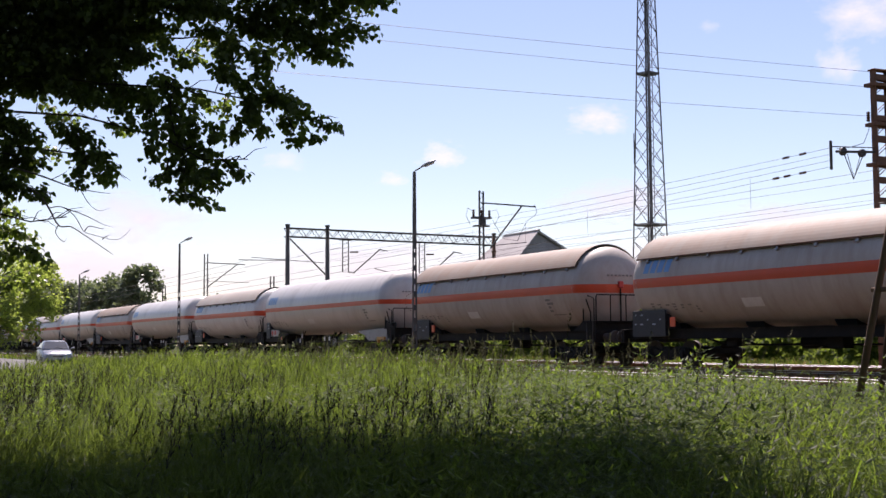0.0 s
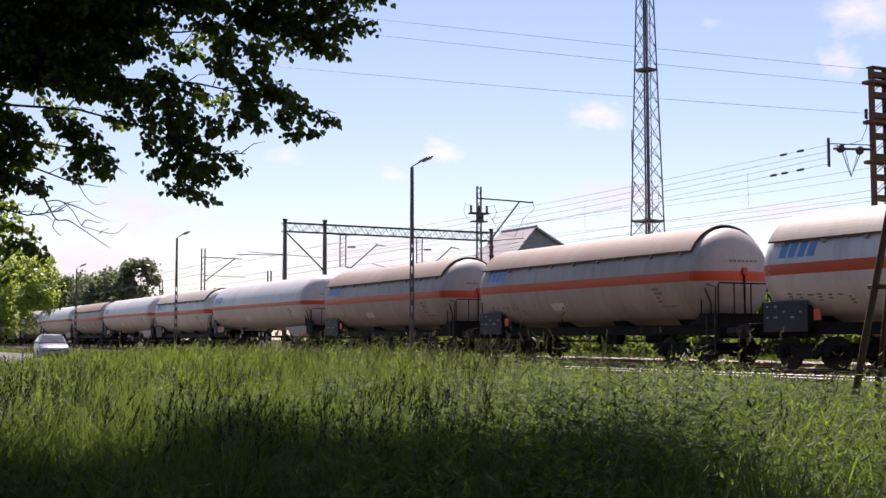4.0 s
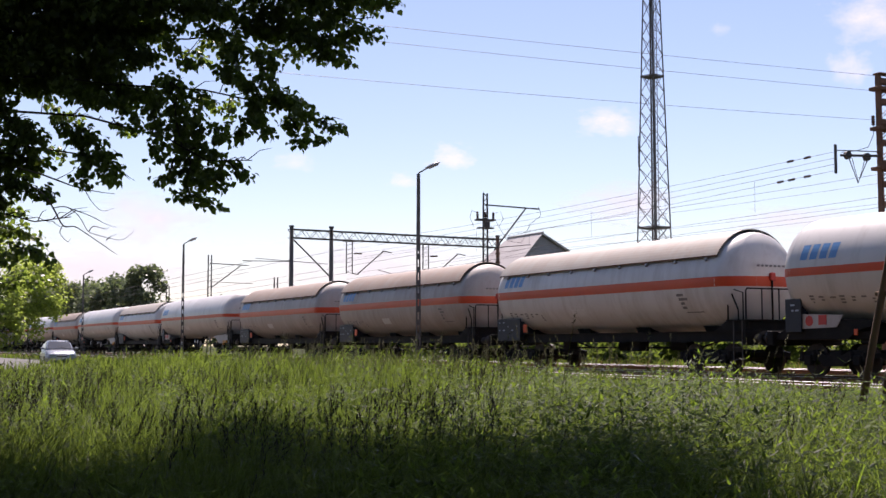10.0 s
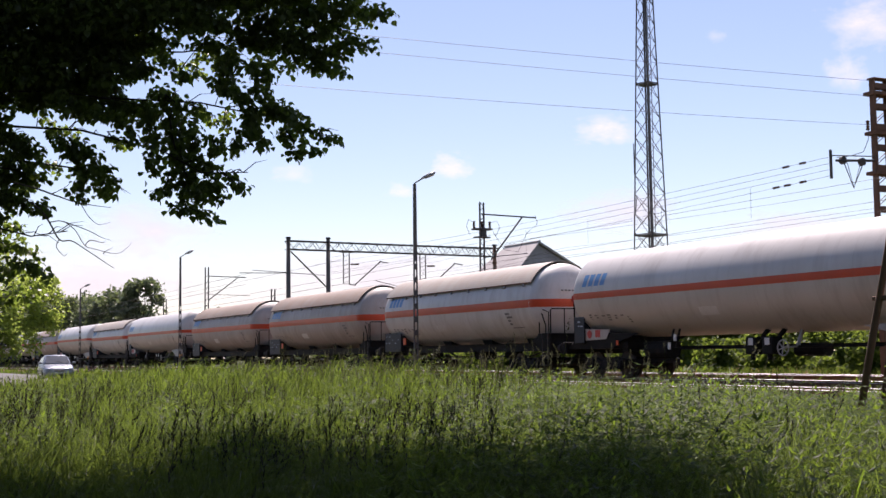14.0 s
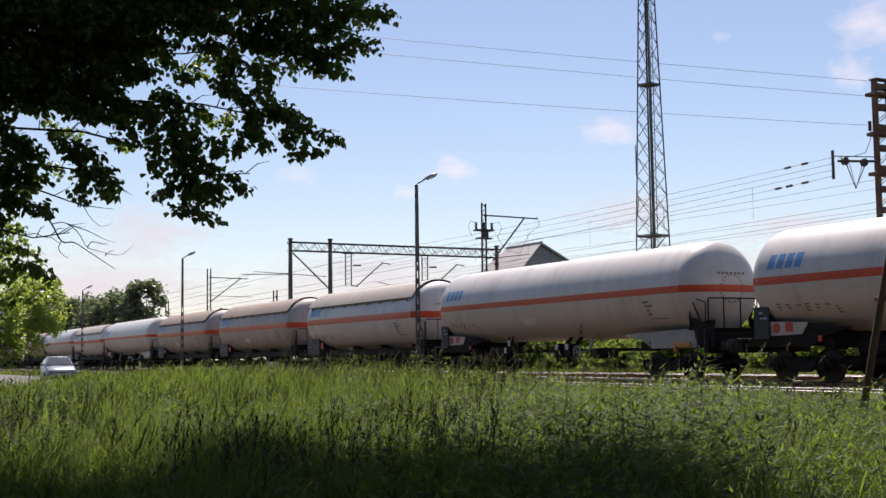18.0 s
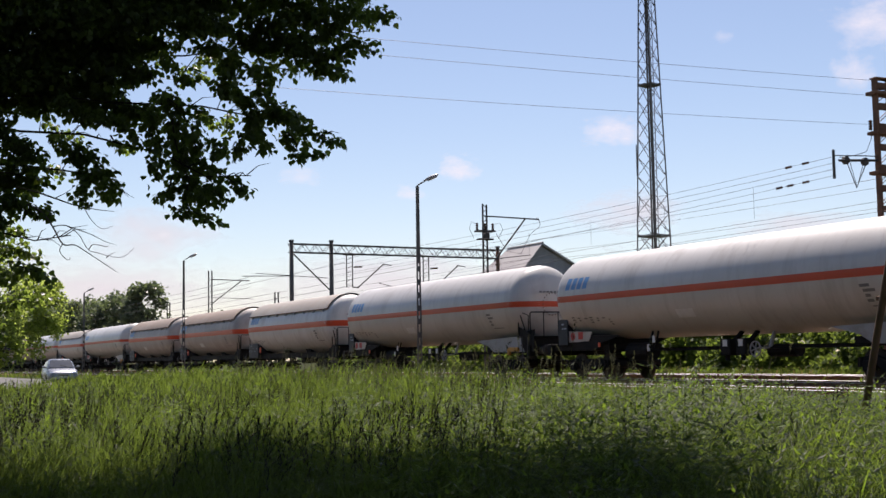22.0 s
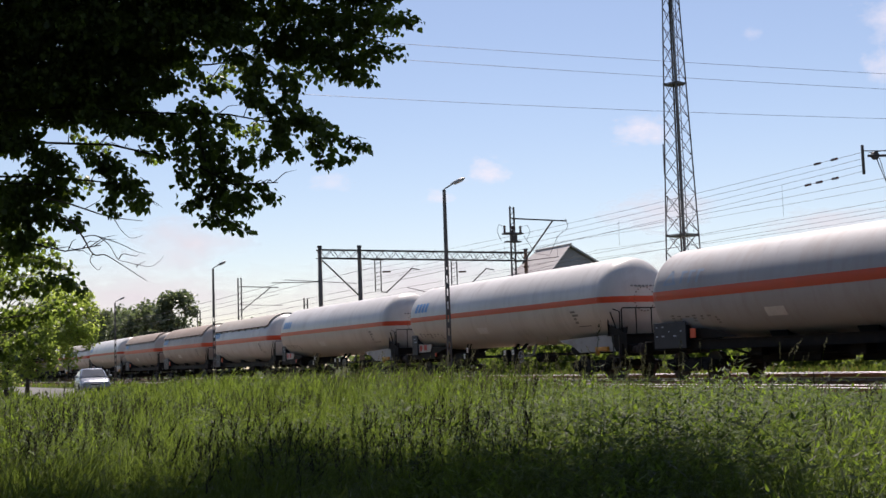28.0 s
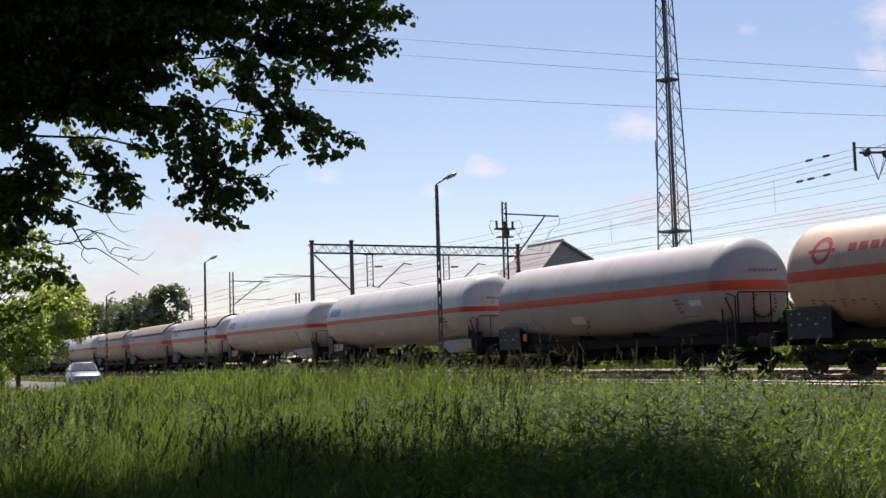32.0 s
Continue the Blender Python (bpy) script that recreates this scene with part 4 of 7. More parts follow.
def lattice_mast(x, y, top, wide, deep, material, turn=0.0, batten=0.75, panels=None):
    """A mast of two steel channels tied by flat battens and lacing."""
    base = 0.2
    t = thing("catenary_mast", pose(x, y, base, 0, 0, turn), "rusty steel catenary mast of two channels tied by battens", "catenary mast", "catenary masts")
    h = top - base
    for s in (-1, 1):
        bm = B()
        box(bm, (0, s * wide / 2, h / 2), (deep, 0.025, h), 0.004)
        for e in (-1, 1):
            box(bm, (e * deep / 2, s * (wide / 2 - 0.03), h / 2), (0.02, 0.075, h), 0.003)
        part("channel", bm, material, t)
    z = 0.4
    first = None
    while z < h:
        if first is None:
            bm = B()
            for e in (-1, 1):
                box(bm, (e * (deep / 2 + 0.014), 0, 0), (0.012, wide, 0.2), 0.003)
            first = part("batten", bm, material, t)
            first.matrix_basis = pose(0, 0, z)
        else:
            again(first, pose(0, 0, z))
        z += batten
    bm = B()
    z = 0.5
    while z < h - batten:
        for e in (-1, 1):
            beam(bm, (e * deep / 2, -wide / 2, z), (e * deep / 2, wide / 2, z + batten - 0.2), 0.05, 0.012)
        z += batten
    part("lacing", bm, material, t, kind="stuff")
    bm = B()
    box(bm, (0, 0, h + 0.02), (deep + 0.12, wide + 0.12, 0.05), 0.01)
    part("cap", bm, material, t)
    return t, h


def insulator(bm, p, q, r=0.075, sheds=5):
    p, q = Vector(p), Vector(q)
    pts, rs = [], []
    for k in range(sheds * 2 + 1):
        pts.append(p.lerp(q, k / (sheds * 2)))
        rs.append(r if k % 2 else r * 0.45)
    return tube(bm, pts, rs, 10)


def right_mast():
    x, y, top = -31.37, 32.97, 10.92
    t, h = lattice_mast(x, y, top, 0.70, 0.21, M_RUST, 0.0, 0.72)
    bm = B()
    for z in (h - 0.5, h - 1.9, h - 3.3):
        box(bm, (-0.05, 0, z), (0.5, 0.95, 0.12), 0.01)
    part("cross_arm", bm, M_RUST, t)
    # the arm towards the wire and its hangers
    bm = B()
    tube(bm, [(0, -0.3, 7.85), (0, -2.13, 7.75)], 0.045, 8)
    tube(bm, [(0, -0.3, 8.0), (-0.2, -2.18, 7.95)], 0.02, 6)
    part("arm", bm, M_STEEL, t)
    for yy in (-0.9, -1.78):
        bm = B()
        lathe(bm, [(-0.06, 0.0), (-0.06, 0.14), (0.06, 0.14), (0.06, 0.0)], "x", 16)
        ob = part("pulley", bm, M_STEEL, t)
        ob.matrix_basis = pose(-0.05, yy, 7.78)
    bm = B()
    tube(bm, [(0, -1.78, 7.7), (0, -1.38, 6.85), (0, -0.9, 7.7)], 0.018, 6)
    tube(bm, [(0, -1.63, 7.7), (0, -1.36, 6.85), (0, -1.03, 7.7)], 0.012, 6)
    part("hanger", bm, M_STEEL, t)
    bm = B()
    box(bm, (-0.2, -2.18, 7.65), (0.06, 0.10, 1.0), 0.01)
    part("yoke", bm, M_STEEL, t)
    bm = B()
    tube(bm, [(-0.1, -0.45, 9.0), (-0.1, -0.5, 8.6), (-0.1, -0.75, 8.15), (-0.15, -1.3, 7.98), (-0.2, -1.9, 7.9)], 0.012, 5)
    part("jumper_cable", bm, M_WIRE, t)
    for z in (9.18,):
        bm = B()
        insulator(bm, (-0.15, -0.45, z - 0.25), (-0.15, -0.45, z + 0.1), 0.08, 4)
        part("insulator", bm, M_PORCELAIN, t)


right_mast()


def middle_mast():
    x, y, top = -60.5, 32.95, 9.97
    base = 0.2
    t = thing("catenary_mast", pose(x, y, base), "slim lattice catenary mast with a bracket arm and insulators", "catenary mast", "catenary masts")
    h = top - base
    for s in (-1, 1):
        bm = B()
        beam(bm, (0, s * 0.16, 0), (0, s * 0.12, h), 0.1, 0.06)
        part("leg", bm, M_STEEL, t)
    bm = B()
    z = 0.3
    while z < h - 0.3:
        beam(bm, (0, -0.14, z), (0, 0.14, z + 0.28), 0.03)
        beam(bm, (0, 0.14, z + 0.28), (0, -0.14, z + 0.56), 0.03)
        z += 0.56
    part("lacing", bm, M_STEEL, t, kind="stuff")
    bm = B()
    beam(bm, (0, 0, h - 0.65), (0, 3.5, h - 0.72), 0.07)
    beam(bm, (0, 0.55, 6.6), (0, 2.6, h - 0.72), 0.07)
    beam(bm, (0, 0.2, 6.7), (0, 2.9, 7.0), 0.04)
    tube(bm, [(0, 3.3, h - 0.7), (0, 3.45, h - 0.6), (0, 3.6, h - 1.0), (0, 3.4, h - 1.3)], 0.015, 5)
    part("bracket_arm", bm, M_STEEL, t)
    bm = B()
    box(bm, (0, 0, h - 1.5), (0.5, 1.1, 0.09), 0.01)
    box(bm, (0, 0, h - 1.95), (0.4, 0.9, 0.07), 0.01)
    part("cross_arm", bm, M_STEEL, t)
    for dy in (-0.5, 0.0, 0.5):
        bm = B()
        insulator(bm, (0, dy, h - 1.45), (0, dy, h - 1.05), 0.09, 4)
        part("insulator", bm, M_PORCELAIN, t)
    # jumper loops round the insulators
    for dy in (-0.6, 0.6):
        bm = B()
        tube(bm, [(0, dy, h - 1.1), (0.1, dy * 1.5, h - 1.0), (0.15, dy * 1.75, h - 1.4), (0.1, dy * 1.3, h - 1.9)], 0.012, 5)
        part("jumper_loop", bm, M_WIRE, t)
    bm = B()
    tube(bm, [(0, 0.7, h - 1.6), (0, 1.4, h - 2.6), (0, 2.3, h - 2.7), (0, 2.9, h - 1.6), (0, 3.3, h - 1.3)], 0.013, 5)
    part("jumper_loop", bm, M_WIRE, t)
    bm = B()
    box(bm, (0.12, 0, h - 1.75), (0.3, 0.34, 0.5), 0.04)
    part("switch_box", bm, M_STEEL, t)


middle_mast()


def gantry():
    x = -80.0
    t = thing("catenary_gantry", pose(x, 0, 0.2), "steel lattice gantry on concrete posts across the railway tracks", "gantry")
    for y, top in ((28.55, 9.35), (31.45, 9.4), (44.6, 9.3)):
        bm = B()
        tube(bm, [(0, y, 0), (0, y, top)], [0.18, 0.135], 12)
        part("post", bm, M_CONCRETE if y < 40 else M_RUST, t, smooth=True)
        if y > 40:
            for k in range(6):
                part("collar", tube(B(), [(0, y, 5.4 + 0.65 * k), (0, y, 5.52 + 0.65 * k)], 0.19, 12), M_RUST, t)
        bm = B()
        tube(bm, [(0, y, top), (0, y, top + 0.12)], 0.17, 12)
        part("post_cap", bm, M_STEEL, t)
    for dx, dz in ((-0.3, 8.62), (0.3, 8.62), (-0.3, 9.2), (0.3, 9.2)):
        bm = B()
        beam(bm, (dx, 28.4, dz), (dx, 44.8, dz - 0.1), 0.065)
        part("chord", bm, M_STEEL, t)
    bm = B()
    n = 34
    for k in range(n):
        y0, y1 = 28.4 + 16.4 * k / n, 28.4 + 16.4 * (k + 1) / n
        for dx in (-0.3, 0.3):
            beam(bm, (dx, y0, 8.62 if k % 2 else 9.2), (dx, y1, 9.15 if k % 2 else 8.6), 0.032)
        beam(bm, (-0.3 if k % 2 else 0.3, y0, 9.2), (0.3 if k % 2 else -0.3, y1, 9.15), 0.04)
    part("lacing", bm, M_STEEL, t, kind="stuff")
    bm = B()
    beam(bm, (0, 28.7, 8.5), (0, 31.3, 6.1), 0.08)
    part("stay", bm, M_STEEL, t)
    for y in (32.8, 38.7):
        bm = B()
        for s in (-0.22, 0.22):
            beam(bm, (0, y + s, 6.3 if y < 35 else 5.6), (0, y + s, 8.6), 0.06)
        for k in range(7):
            beam(bm, (0, y - 0.22, 6.4 + 0.3 * k), (0, y + 0.22, 6.55 + 0.3 * k), 0.03)
        box(bm, (0, y, 8.55), (0.3, 0.9, 0.1), 0.01)
        part("drop_bracket", bm, M_STEEL, t)
        bm = B()
        beam(bm, (0, y + 0.2, 6.3), (0, y + 0.7, 6.25), 0.06)
        beam(bm, (0, y + 0.6, 6.25), (0, y + 2.6, 7.95), 0.07)
        beam(bm, (0, y + 2.5, 7.95), (0, y + 3.2, 7.85), 0.06)
        beam(bm, (0, y + 2.2, 6.6), (0, y + 4.4, 6.1), 0.04)
        part("cantilever", bm, M_STEEL, t)
        bm = B()
        insulator(bm, (0, y + 0.35, 7.7), (0, y + 0.95, 7.72), 0.08, 4)
        part("insulator", bm, M_PORCELAIN, t)
    bm = B()
    beam(bm, (0, 28.4, 7.0), (0, 25.1, 6.95), 0.05)
    beam(bm, (0, 31.2, 6.9), (0, 26.0, 7.15), 0.04)
    part("cantilever", bm, M_STEEL, t)


gantry()


def far_mast(x, y, top, arm):
    t = thing("catenary_mast", pose(x, y, 0.2), "slim far catenary mast with a bracket arm", "catenary mast", "catenary masts")
    h = top - 0.2
    for s in (-1, 1):
        bm = B()
        beam(bm, (0, s * 0.2, 0), (0, s * 0.17, h), 0.11)
        part("leg", bm, M_STEEL, t)
    bm = B()
    for k in range(int(h / 0.6)):
        beam(bm, (0, -0.18, 0.6 * k), (0, 0.18, 0.6 * k + 0.3), 0.05)
    part("lacing", bm, M_STEEL, t, kind="stuff")
    if arm:
        bm = B()
        beam(bm, (0, 0, h - 0.9), (0, arm, h - 1.0), 0.09)
        beam(bm, (0, 0.2, h - 3.4), (0, arm * 0.8, h - 1.0), 0.09)
        beam(bm, (0, 0.2, h - 2.8), (0, arm * 1.1, h - 2.9), 0.05)
        part("bracket_arm", bm, M_STEEL, t)


far_mast(-125.8, 36.0, 10.9, 4.2)
far_mast(-155.0, 39.0, 9.0, 0)
far_mast(-116.5, 40.0, 8.2, 0)
far_mast(-185.0, 38.0, 10.6, -4.0)
far_mast(-205.0, 44.0, 9.5, 4.5)


def radio_tower():
    mid = Vector((-97.75, 71.8, 0.2))
    t = thing("radio_tower", pose(*mid, 0, 0, 15.0), "tall dark steel lattice radio tower with two platforms", "tower")
    tall, w0, w1 = 44.0, 2.80, 0.74

    def half(z):
        return (w0 + (w1 - w0) * z / tall) / 2

    for sx in (-1, 1):
        for sy in (-1, 1):
            bm = B()
            beam(bm, (sx * half(0), sy * half(0), 0), (sx * half(tall), sy * half(tall), tall), 0.095)
            part("leg", bm, M_TOWER, t)
    z = 0.0
    while z < tall - 1:
        step = 1.85
        a, b = half(z), half(z + step)
        bars = []
        for s in (-1, 1):
            bars += [((-a, s * a, z), (b, s * b, z + step)), ((a, s * a, z), (-b, s * b, z + step)), ((s * a, -a, z), (s * b, b, z + step)), ((s * a, a, z), (s * b, -b, z + step))]
        for p, q in bars:
            part("brace", beam(B(), p, q, 0.046), M_TOWER, t)
        z += step
    for pz in (12.6, 27.4):
        bm = B()
        a = half(pz) + 0.04
        box(bm, (0, 0, pz), (2 * a, 2 * a, 0.09), 0.01)
        for s in (-1, 1):
            beam(bm, (-a, s * a, pz + 0.1), (a, s * a, pz + 0.1), 0.08)
            beam(bm, (s * a, -a, pz + 0.1), (s * a, a, pz + 0.1), 0.08)
        part("platform", bm, M_TOWER, t)
    bm = B()
    for dx in (-0.1, 0.16):
        beam(bm, (dx, -0.1, 0), (dx, -0.1, tall), 0.12)
    part("cable_duct", bm, M_STEEL, t)
    bm = B()
    for dx in (0.1, 0.38):
        beam(bm, (dx, 0.3, 0), (dx, 0.2, tall), 0.045)
    for k in range(120):
        beam(bm, (0.1, 0.3, 0.36 * k), (0.38, 0.3, 0.36 * k), 0.025)
    part("ladder", bm, M_STEEL, t)
    bm = B()
    tube(bm, [(-0.6, -1.5, 18.5), (-0.6, -1.5, 21.5)], 0.05, 6)
    tube(bm, [(-0.6, -1.5, 14.5), (-0.6, -1.2, 16.5)], 0.04, 6)
    part("antenna", bm, M_TOWER, t)


radio_tower()


# ---- wires ----
def wire(name, a, b, sag, r, label, group="overhead wires"):
    a, b = Vector(a), Vector(b)
    bm = B()
    pts = []
    for k in range(25):
        u = k / 24
        pts.append(a.lerp(b, u) - Vector((0, 0, sag * 4 * u * (1 - u))))
    tube(bm, pts, r, 5)
    tagged(part(name, bm, M_WIRE), label, "wire", group)


for z0, z1, y0 in ((10.94, 10.83, 0), (10.40, 10.48, 0.02), (9.38, 9.32, 0.06)):
    wire("power_line", (-31.35, 32.75, z0 - 0.08), (-32.9 - y0, -12.0, z1 - 0.1), 0.2 if y0 < 0.05 else 0.28, 0.0065, "thin bare power line above the railway", "power lines")
for z0, left in ((8.15, 8.3), (7.93, 7.95), (7.72, 7.6), (7.5, 7.15), (7.15, 7.25), (6.5, 6.45), (6.15, 6.1)):
    wire("catenary_wire", (-31.7 if z0 > 7.4 else -10.0, 31.0, z0), (-80.0, 32.6 if z0 < 7 else 31.3, left), 0.25 if z0 > 7.3 else 0.05, 0.0075, "overhead railway wire along the track")
for z0, y in ((8.2, 32.4), (6.6, 33.0), (8.0, 38.0), (6.5, 38.8), (7.2, 26.0), (6.4, 25.6)):
    wire("catenary_wire", (-80.0, y, z0), (-230.0, y + 3.0, z0 + 0.5), 0.3, 0.014, "overhead railway wire along the track")
for z0, y in ((8.1, 36.4), (6.9, 36.2), (7.6, 38.4)):
    wire("catenary_wire", (-60.5, y, z0), (-80.0, y + 1.5, z0 - 0.2), 0.1, 0.0075, "overhead railway wire along the track")
    wire("catenary_wire", (-5.0, y, z0), (-60.5, y, z0), 0.35, 0.007, "overhead railway wire along the track")
for k in range(5):
    x = -36.0 - 5.5 * k
    wire("dropper", (x, 31.05, 7.62 - 0.02 * k), (x, 31.05, 6.47), 0.0, 0.006, "thin dropper between two overhead wires", "wire droppers")
for xx, yy, zz in ((-32.99, 31.01, 8.13), (-33.85, 31.01, 8.11), (-33.01, 31.01, 7.46), (-33.81, 31.01, 7.44), (-34.4, 31.02, 7.43)):
    tagged(part("insulator", insulator(B(), (xx, yy, zz), (xx - 0.34, yy, zz - 0.008), 0.05, 4), M_PORCELAIN), "brown porcelain insulator on an overhead wire", "insulator", "wire insulators")


# ---- leaning prop ----
def prop():
    t = thing("leaning_prop", pose(-11.97, 12.05, 0.3), "weathered leaning wooden pole with a rusty stay", "pole")
    bm = B()
    tube(bm, [(-0.27, 0.0, -0.45), (0.25, 0.0, 1.46), (0.47, 0.0, 2.23), (1.02, 0.0, 4.2)], [0.05, 0.047, 0.045, 0.042], 10)
    part("pole", bm, M_WOOD, t, smooth=True)
    bm = B()
    tube(bm, [(0.08, 0.12, -0.45), (0.4, 0.12, 1.4), (0.55, 0.1, 2.1), (1.06, 0.08, 4.0)], [0.036, 0.034, 0.032, 0.03], 8)
    part("stay", bm, M_RUST, t, smooth=True)
    bm = B()
    box(bm, (0.42, 0.06, 1.86), (0.36, 0.14, 0.06), 0.01)
    box(bm, (0.9, 0.05, 3.6), (0.3, 0.14, 0.06), 0.01)
    part("brace", bm, M_WOOD, t)


prop()


# ---- house behind the tracks ----
def house():
    t = thing("house", pose(-94.0, 56.9, 0.3), "grey house with a steep pale roof and dark gable", "house")
    low_eave, eave, ridge, near, far, back = 3.7, 5.6, 11.15, -6.6, 10.6, 13.0
    bm = B()
    box(bm, (-back / 2, (near + far) / 2 + 0.1, low_eave / 2), (back - 0.5, far - near - 0.9, low_eave), 0.02)
    part("wall", bm, M_PLASTER, t)
    bm = B()
    plate(bm, [(-0.3, near + 0.3, low_eave - 0.05), (-0.3, far - 0.5, low_eave - 0.05), (-0.3, far - 0.5, eave - 0.05), (-0.3, 0, ridge - 0.25)], 0.12, (1, 0, 0))
    part("gable", bm, M_GABLE, t, "dark boarded gable")
    bm = B()
    e0, e1, e2, e3 = (0.15, near, low_eave), (0.15, far, eave), (-back, far, eave), (-back, near, low_eave)
    r0, r1 = (0.15, 0, ridge), (-6.0, 0, ridge)
    low = 0.16
    top = [bm.verts.new(p) for p in (e0, e1, e2, e3, r0, r1)]
    bot = [bm.verts.new((p[0], p[1], p[2] - low)) for p in (e0, e1, e2, e3, r0, r1)]
    for f in ((0, 4, 5, 3), (1, 2, 5, 4), (2, 3, 5)):
        bm.faces.new([top[k] for k in f])
        bm.faces.new([bot[k] for k in f[::-1]])
    for i, j in ((0, 4), (4, 1), (1, 2), (2, 3), (3, 0)):
        bm.faces.new((top[i], top[j], bot[j], bot[i]))
    roof = part("roof", bm, M_ROOF, t, "pale grey sheet roof")
    bm = B()
    tube(bm, [(0.2, 0, ridge + 0.03), (-6.1, 0, ridge + 0.03)], 0.09, 8)
    part("ridge_cap", bm, M_ROOF, roof)
    for k in range(4):
        wd = B()
        x = -2.0 - 2.6 * k
        box(wd, (x, near + 0.5, 2.2), (1.2, 0.12, 1.5), 0.02)
        win = part("window", wd, M_LABEL, t)
        pn = B()
        for dx in (-0.27, 0.27):
            box(pn, (x + dx, near + 0.43, 2.2), (0.46, 0.02, 1.3))
        part("pane", pn, M_PANE, win)


house()


# ---- parked car ----
def car():
    t = thing("car", pose(-72.6, 12.1, 0.36, 0, 0, -4.0), "silver hatchback car parked on the road by the meadow", "car")
    # sections along x, front at +x: half width low, half width high, height low, height of the shoulder
    secs = [(2.08, 0.52, 0.50, 0.34, 0.56), (2.02, 0.70, 0.66, 0.24, 0.66), (1.86, 0.80, 0.74, 0.20, 0.75), (1.45, 0.84, 0.78, 0.19, 0.84), (0.95, 0.85, 0.79, 0.19, 0.91), (0.0, 0.86, 0.80, 0.19, 0.93), (-1.1, 0.86, 0.80, 0.19, 0.96), (-1.75, 0.82, 0.76, 0.24, 0.97), (-1.98, 0.72, 0.68, 0.34, 0.90)]
    bm = B()
    rows = []
    for x, a, b, z0, z1 in secs:
        zm = (z0 + z1) / 2
        rows.append([bm.verts.new((x, y, z)) for y, z in ((-a * 0.9, z0), (-a, z0 + 0.08), (-a, zm), (-a * 0.98, zm + 0.12), (-b, z1 - 0.05), (-b * 0.88, z1), (-b * 0.4, z1 + 0.02), (b * 0.4, z1 + 0.02), (b * 0.88, z1), (b, z1 - 0.05), (a * 0.98, zm + 0.12), (a, zm), (a, z0 + 0.08), (a * 0.9, z0))])
    for p, q in zip(rows, rows[1:]):
        for k in range(14):
            bm.faces.new((p[k], q[k], q[(k + 1) % 14], p[(k + 1) % 14]))
    bm.faces.new(rows[0])
    bm.faces.new(rows[-1][::-1])
    part("body", bm, M_CAR, t, smooth=True)
    # cabin: posts and roof
    cab = [(1.02, 0.72, 0.91), (0.60, 0.68, 1.17), (0.22, 0.62, 1.38), (-0.05, 0.60, 1.42), (-0.8, 0.59, 1.43), (-1.45, 0.58, 1.36), (-1.85, 0.66, 0.98)]
    bm = B()
    rows = []
    for x, b, z in cab:
        rows.append([bm.verts.new((x, y, w)) for y, w in ((-0.77, 0.90), (-b, max(z - 0.07, 0.905)), (-b * 0.86, z), (0, z + 0.015), (b * 0.86, z), (b, max(z - 0.07, 0.905)), (0.77, 0.90))])
    for p, q in zip(rows, rows[1:]):
        for k in range(6):
            bm.faces.new((p[k], q[k], q[k + 1], p[k + 1]))
    bm.faces.new(rows[0])
    bm.faces.new(rows[-1][::-1])
    part("cabin", bm, M_CAR, t, smooth=True)
    part("windscreen", plate(B(), [(0.97, -0.64, 0.965), (0.97, 0.64, 0.965), (0.62, 0.60, 1.185), (0.26, 0.54, 1.375), (0.26, -0.54, 1.375), (0.62, -0.60, 1.185)], 0.012, (0.53, 0, 0.85)), M_CAR_GLASS, t)
    part("rear_window", plate(B(), [(-1.50, -0.50, 1.34), (-1.50, 0.50, 1.34), (-1.82, 0.58, 1.04), (-1.82, -0.58, 1.04)], 0.012, (-0.7, 0, 0.7)), M_CAR_GLASS, t)
    for s in (-1, 1):
        bm = B()
        plate(bm, [(0.70, s * 0.755, 0.97), (-0.42, s * 0.775, 0.97), (-0.42, s * 0.622, 1.33), (0.16, s * 0.632, 1.30)], s * 0.014)
        part("side_window", bm, M_CAR_GLASS, t)
        part("side_window", plate(B(), [(-0.48, s * 0.775, 0.97), (-1.48, s * 0.765, 1.0), (-1.30, s * 0.625, 1.29), (-0.48, s * 0.622, 1.33)], s * 0.014), M_CAR_GLASS, t)
        bm = B()
        lathe(bm, [(-0.10, 0.02), (-0.06, 0.12), (0.04, 0.145), (0.10, 0.10), (0.12, 0.0)], "x", 12)
        bmesh.ops.scale(bm, vec=(1.5, 1.15, 0.62), verts=bm.verts)
        bmesh.ops.translate(bm, verts=bm.verts, vec=(1.89, s * 0.58, 0.64))
        part("headlight", bm, M_HEADLIGHT, t, "clear headlight", smooth=True)
        bm = B()
        box(bm, (0.72, s * 0.92, 1.0), (0.10, 0.2, 0.13), 0.04)
        beam(bm, (0.74, s * 0.76, 0.96), (0.72, s * 0.86, 0.98), 0.05)
        part("wing_mirror", bm, M_CAR, t)
        part("fog_lamp", box(B(), (2.03, s * 0.52, 0.36), (0.06, 0.16, 0.09), 0.02), M_HEADLIGHT, t)
        part("door_handle", box(B(), (-0.35, s * 0.865, 0.80), (0.2, 0.03, 0.03), 0.008), M_BLACK, t)
        part("sill", box(B(), (0.0, s * 0.86, 0.25), (1.9, 0.04, 0.10), 0.01), M_BLACK, t, "black plastic sill")
        part("tail_light", box(B(), (-1.93, s * 0.66, 0.84), (0.1, 0.14, 0.26), 0.03), M_RED, t, "red tail light")
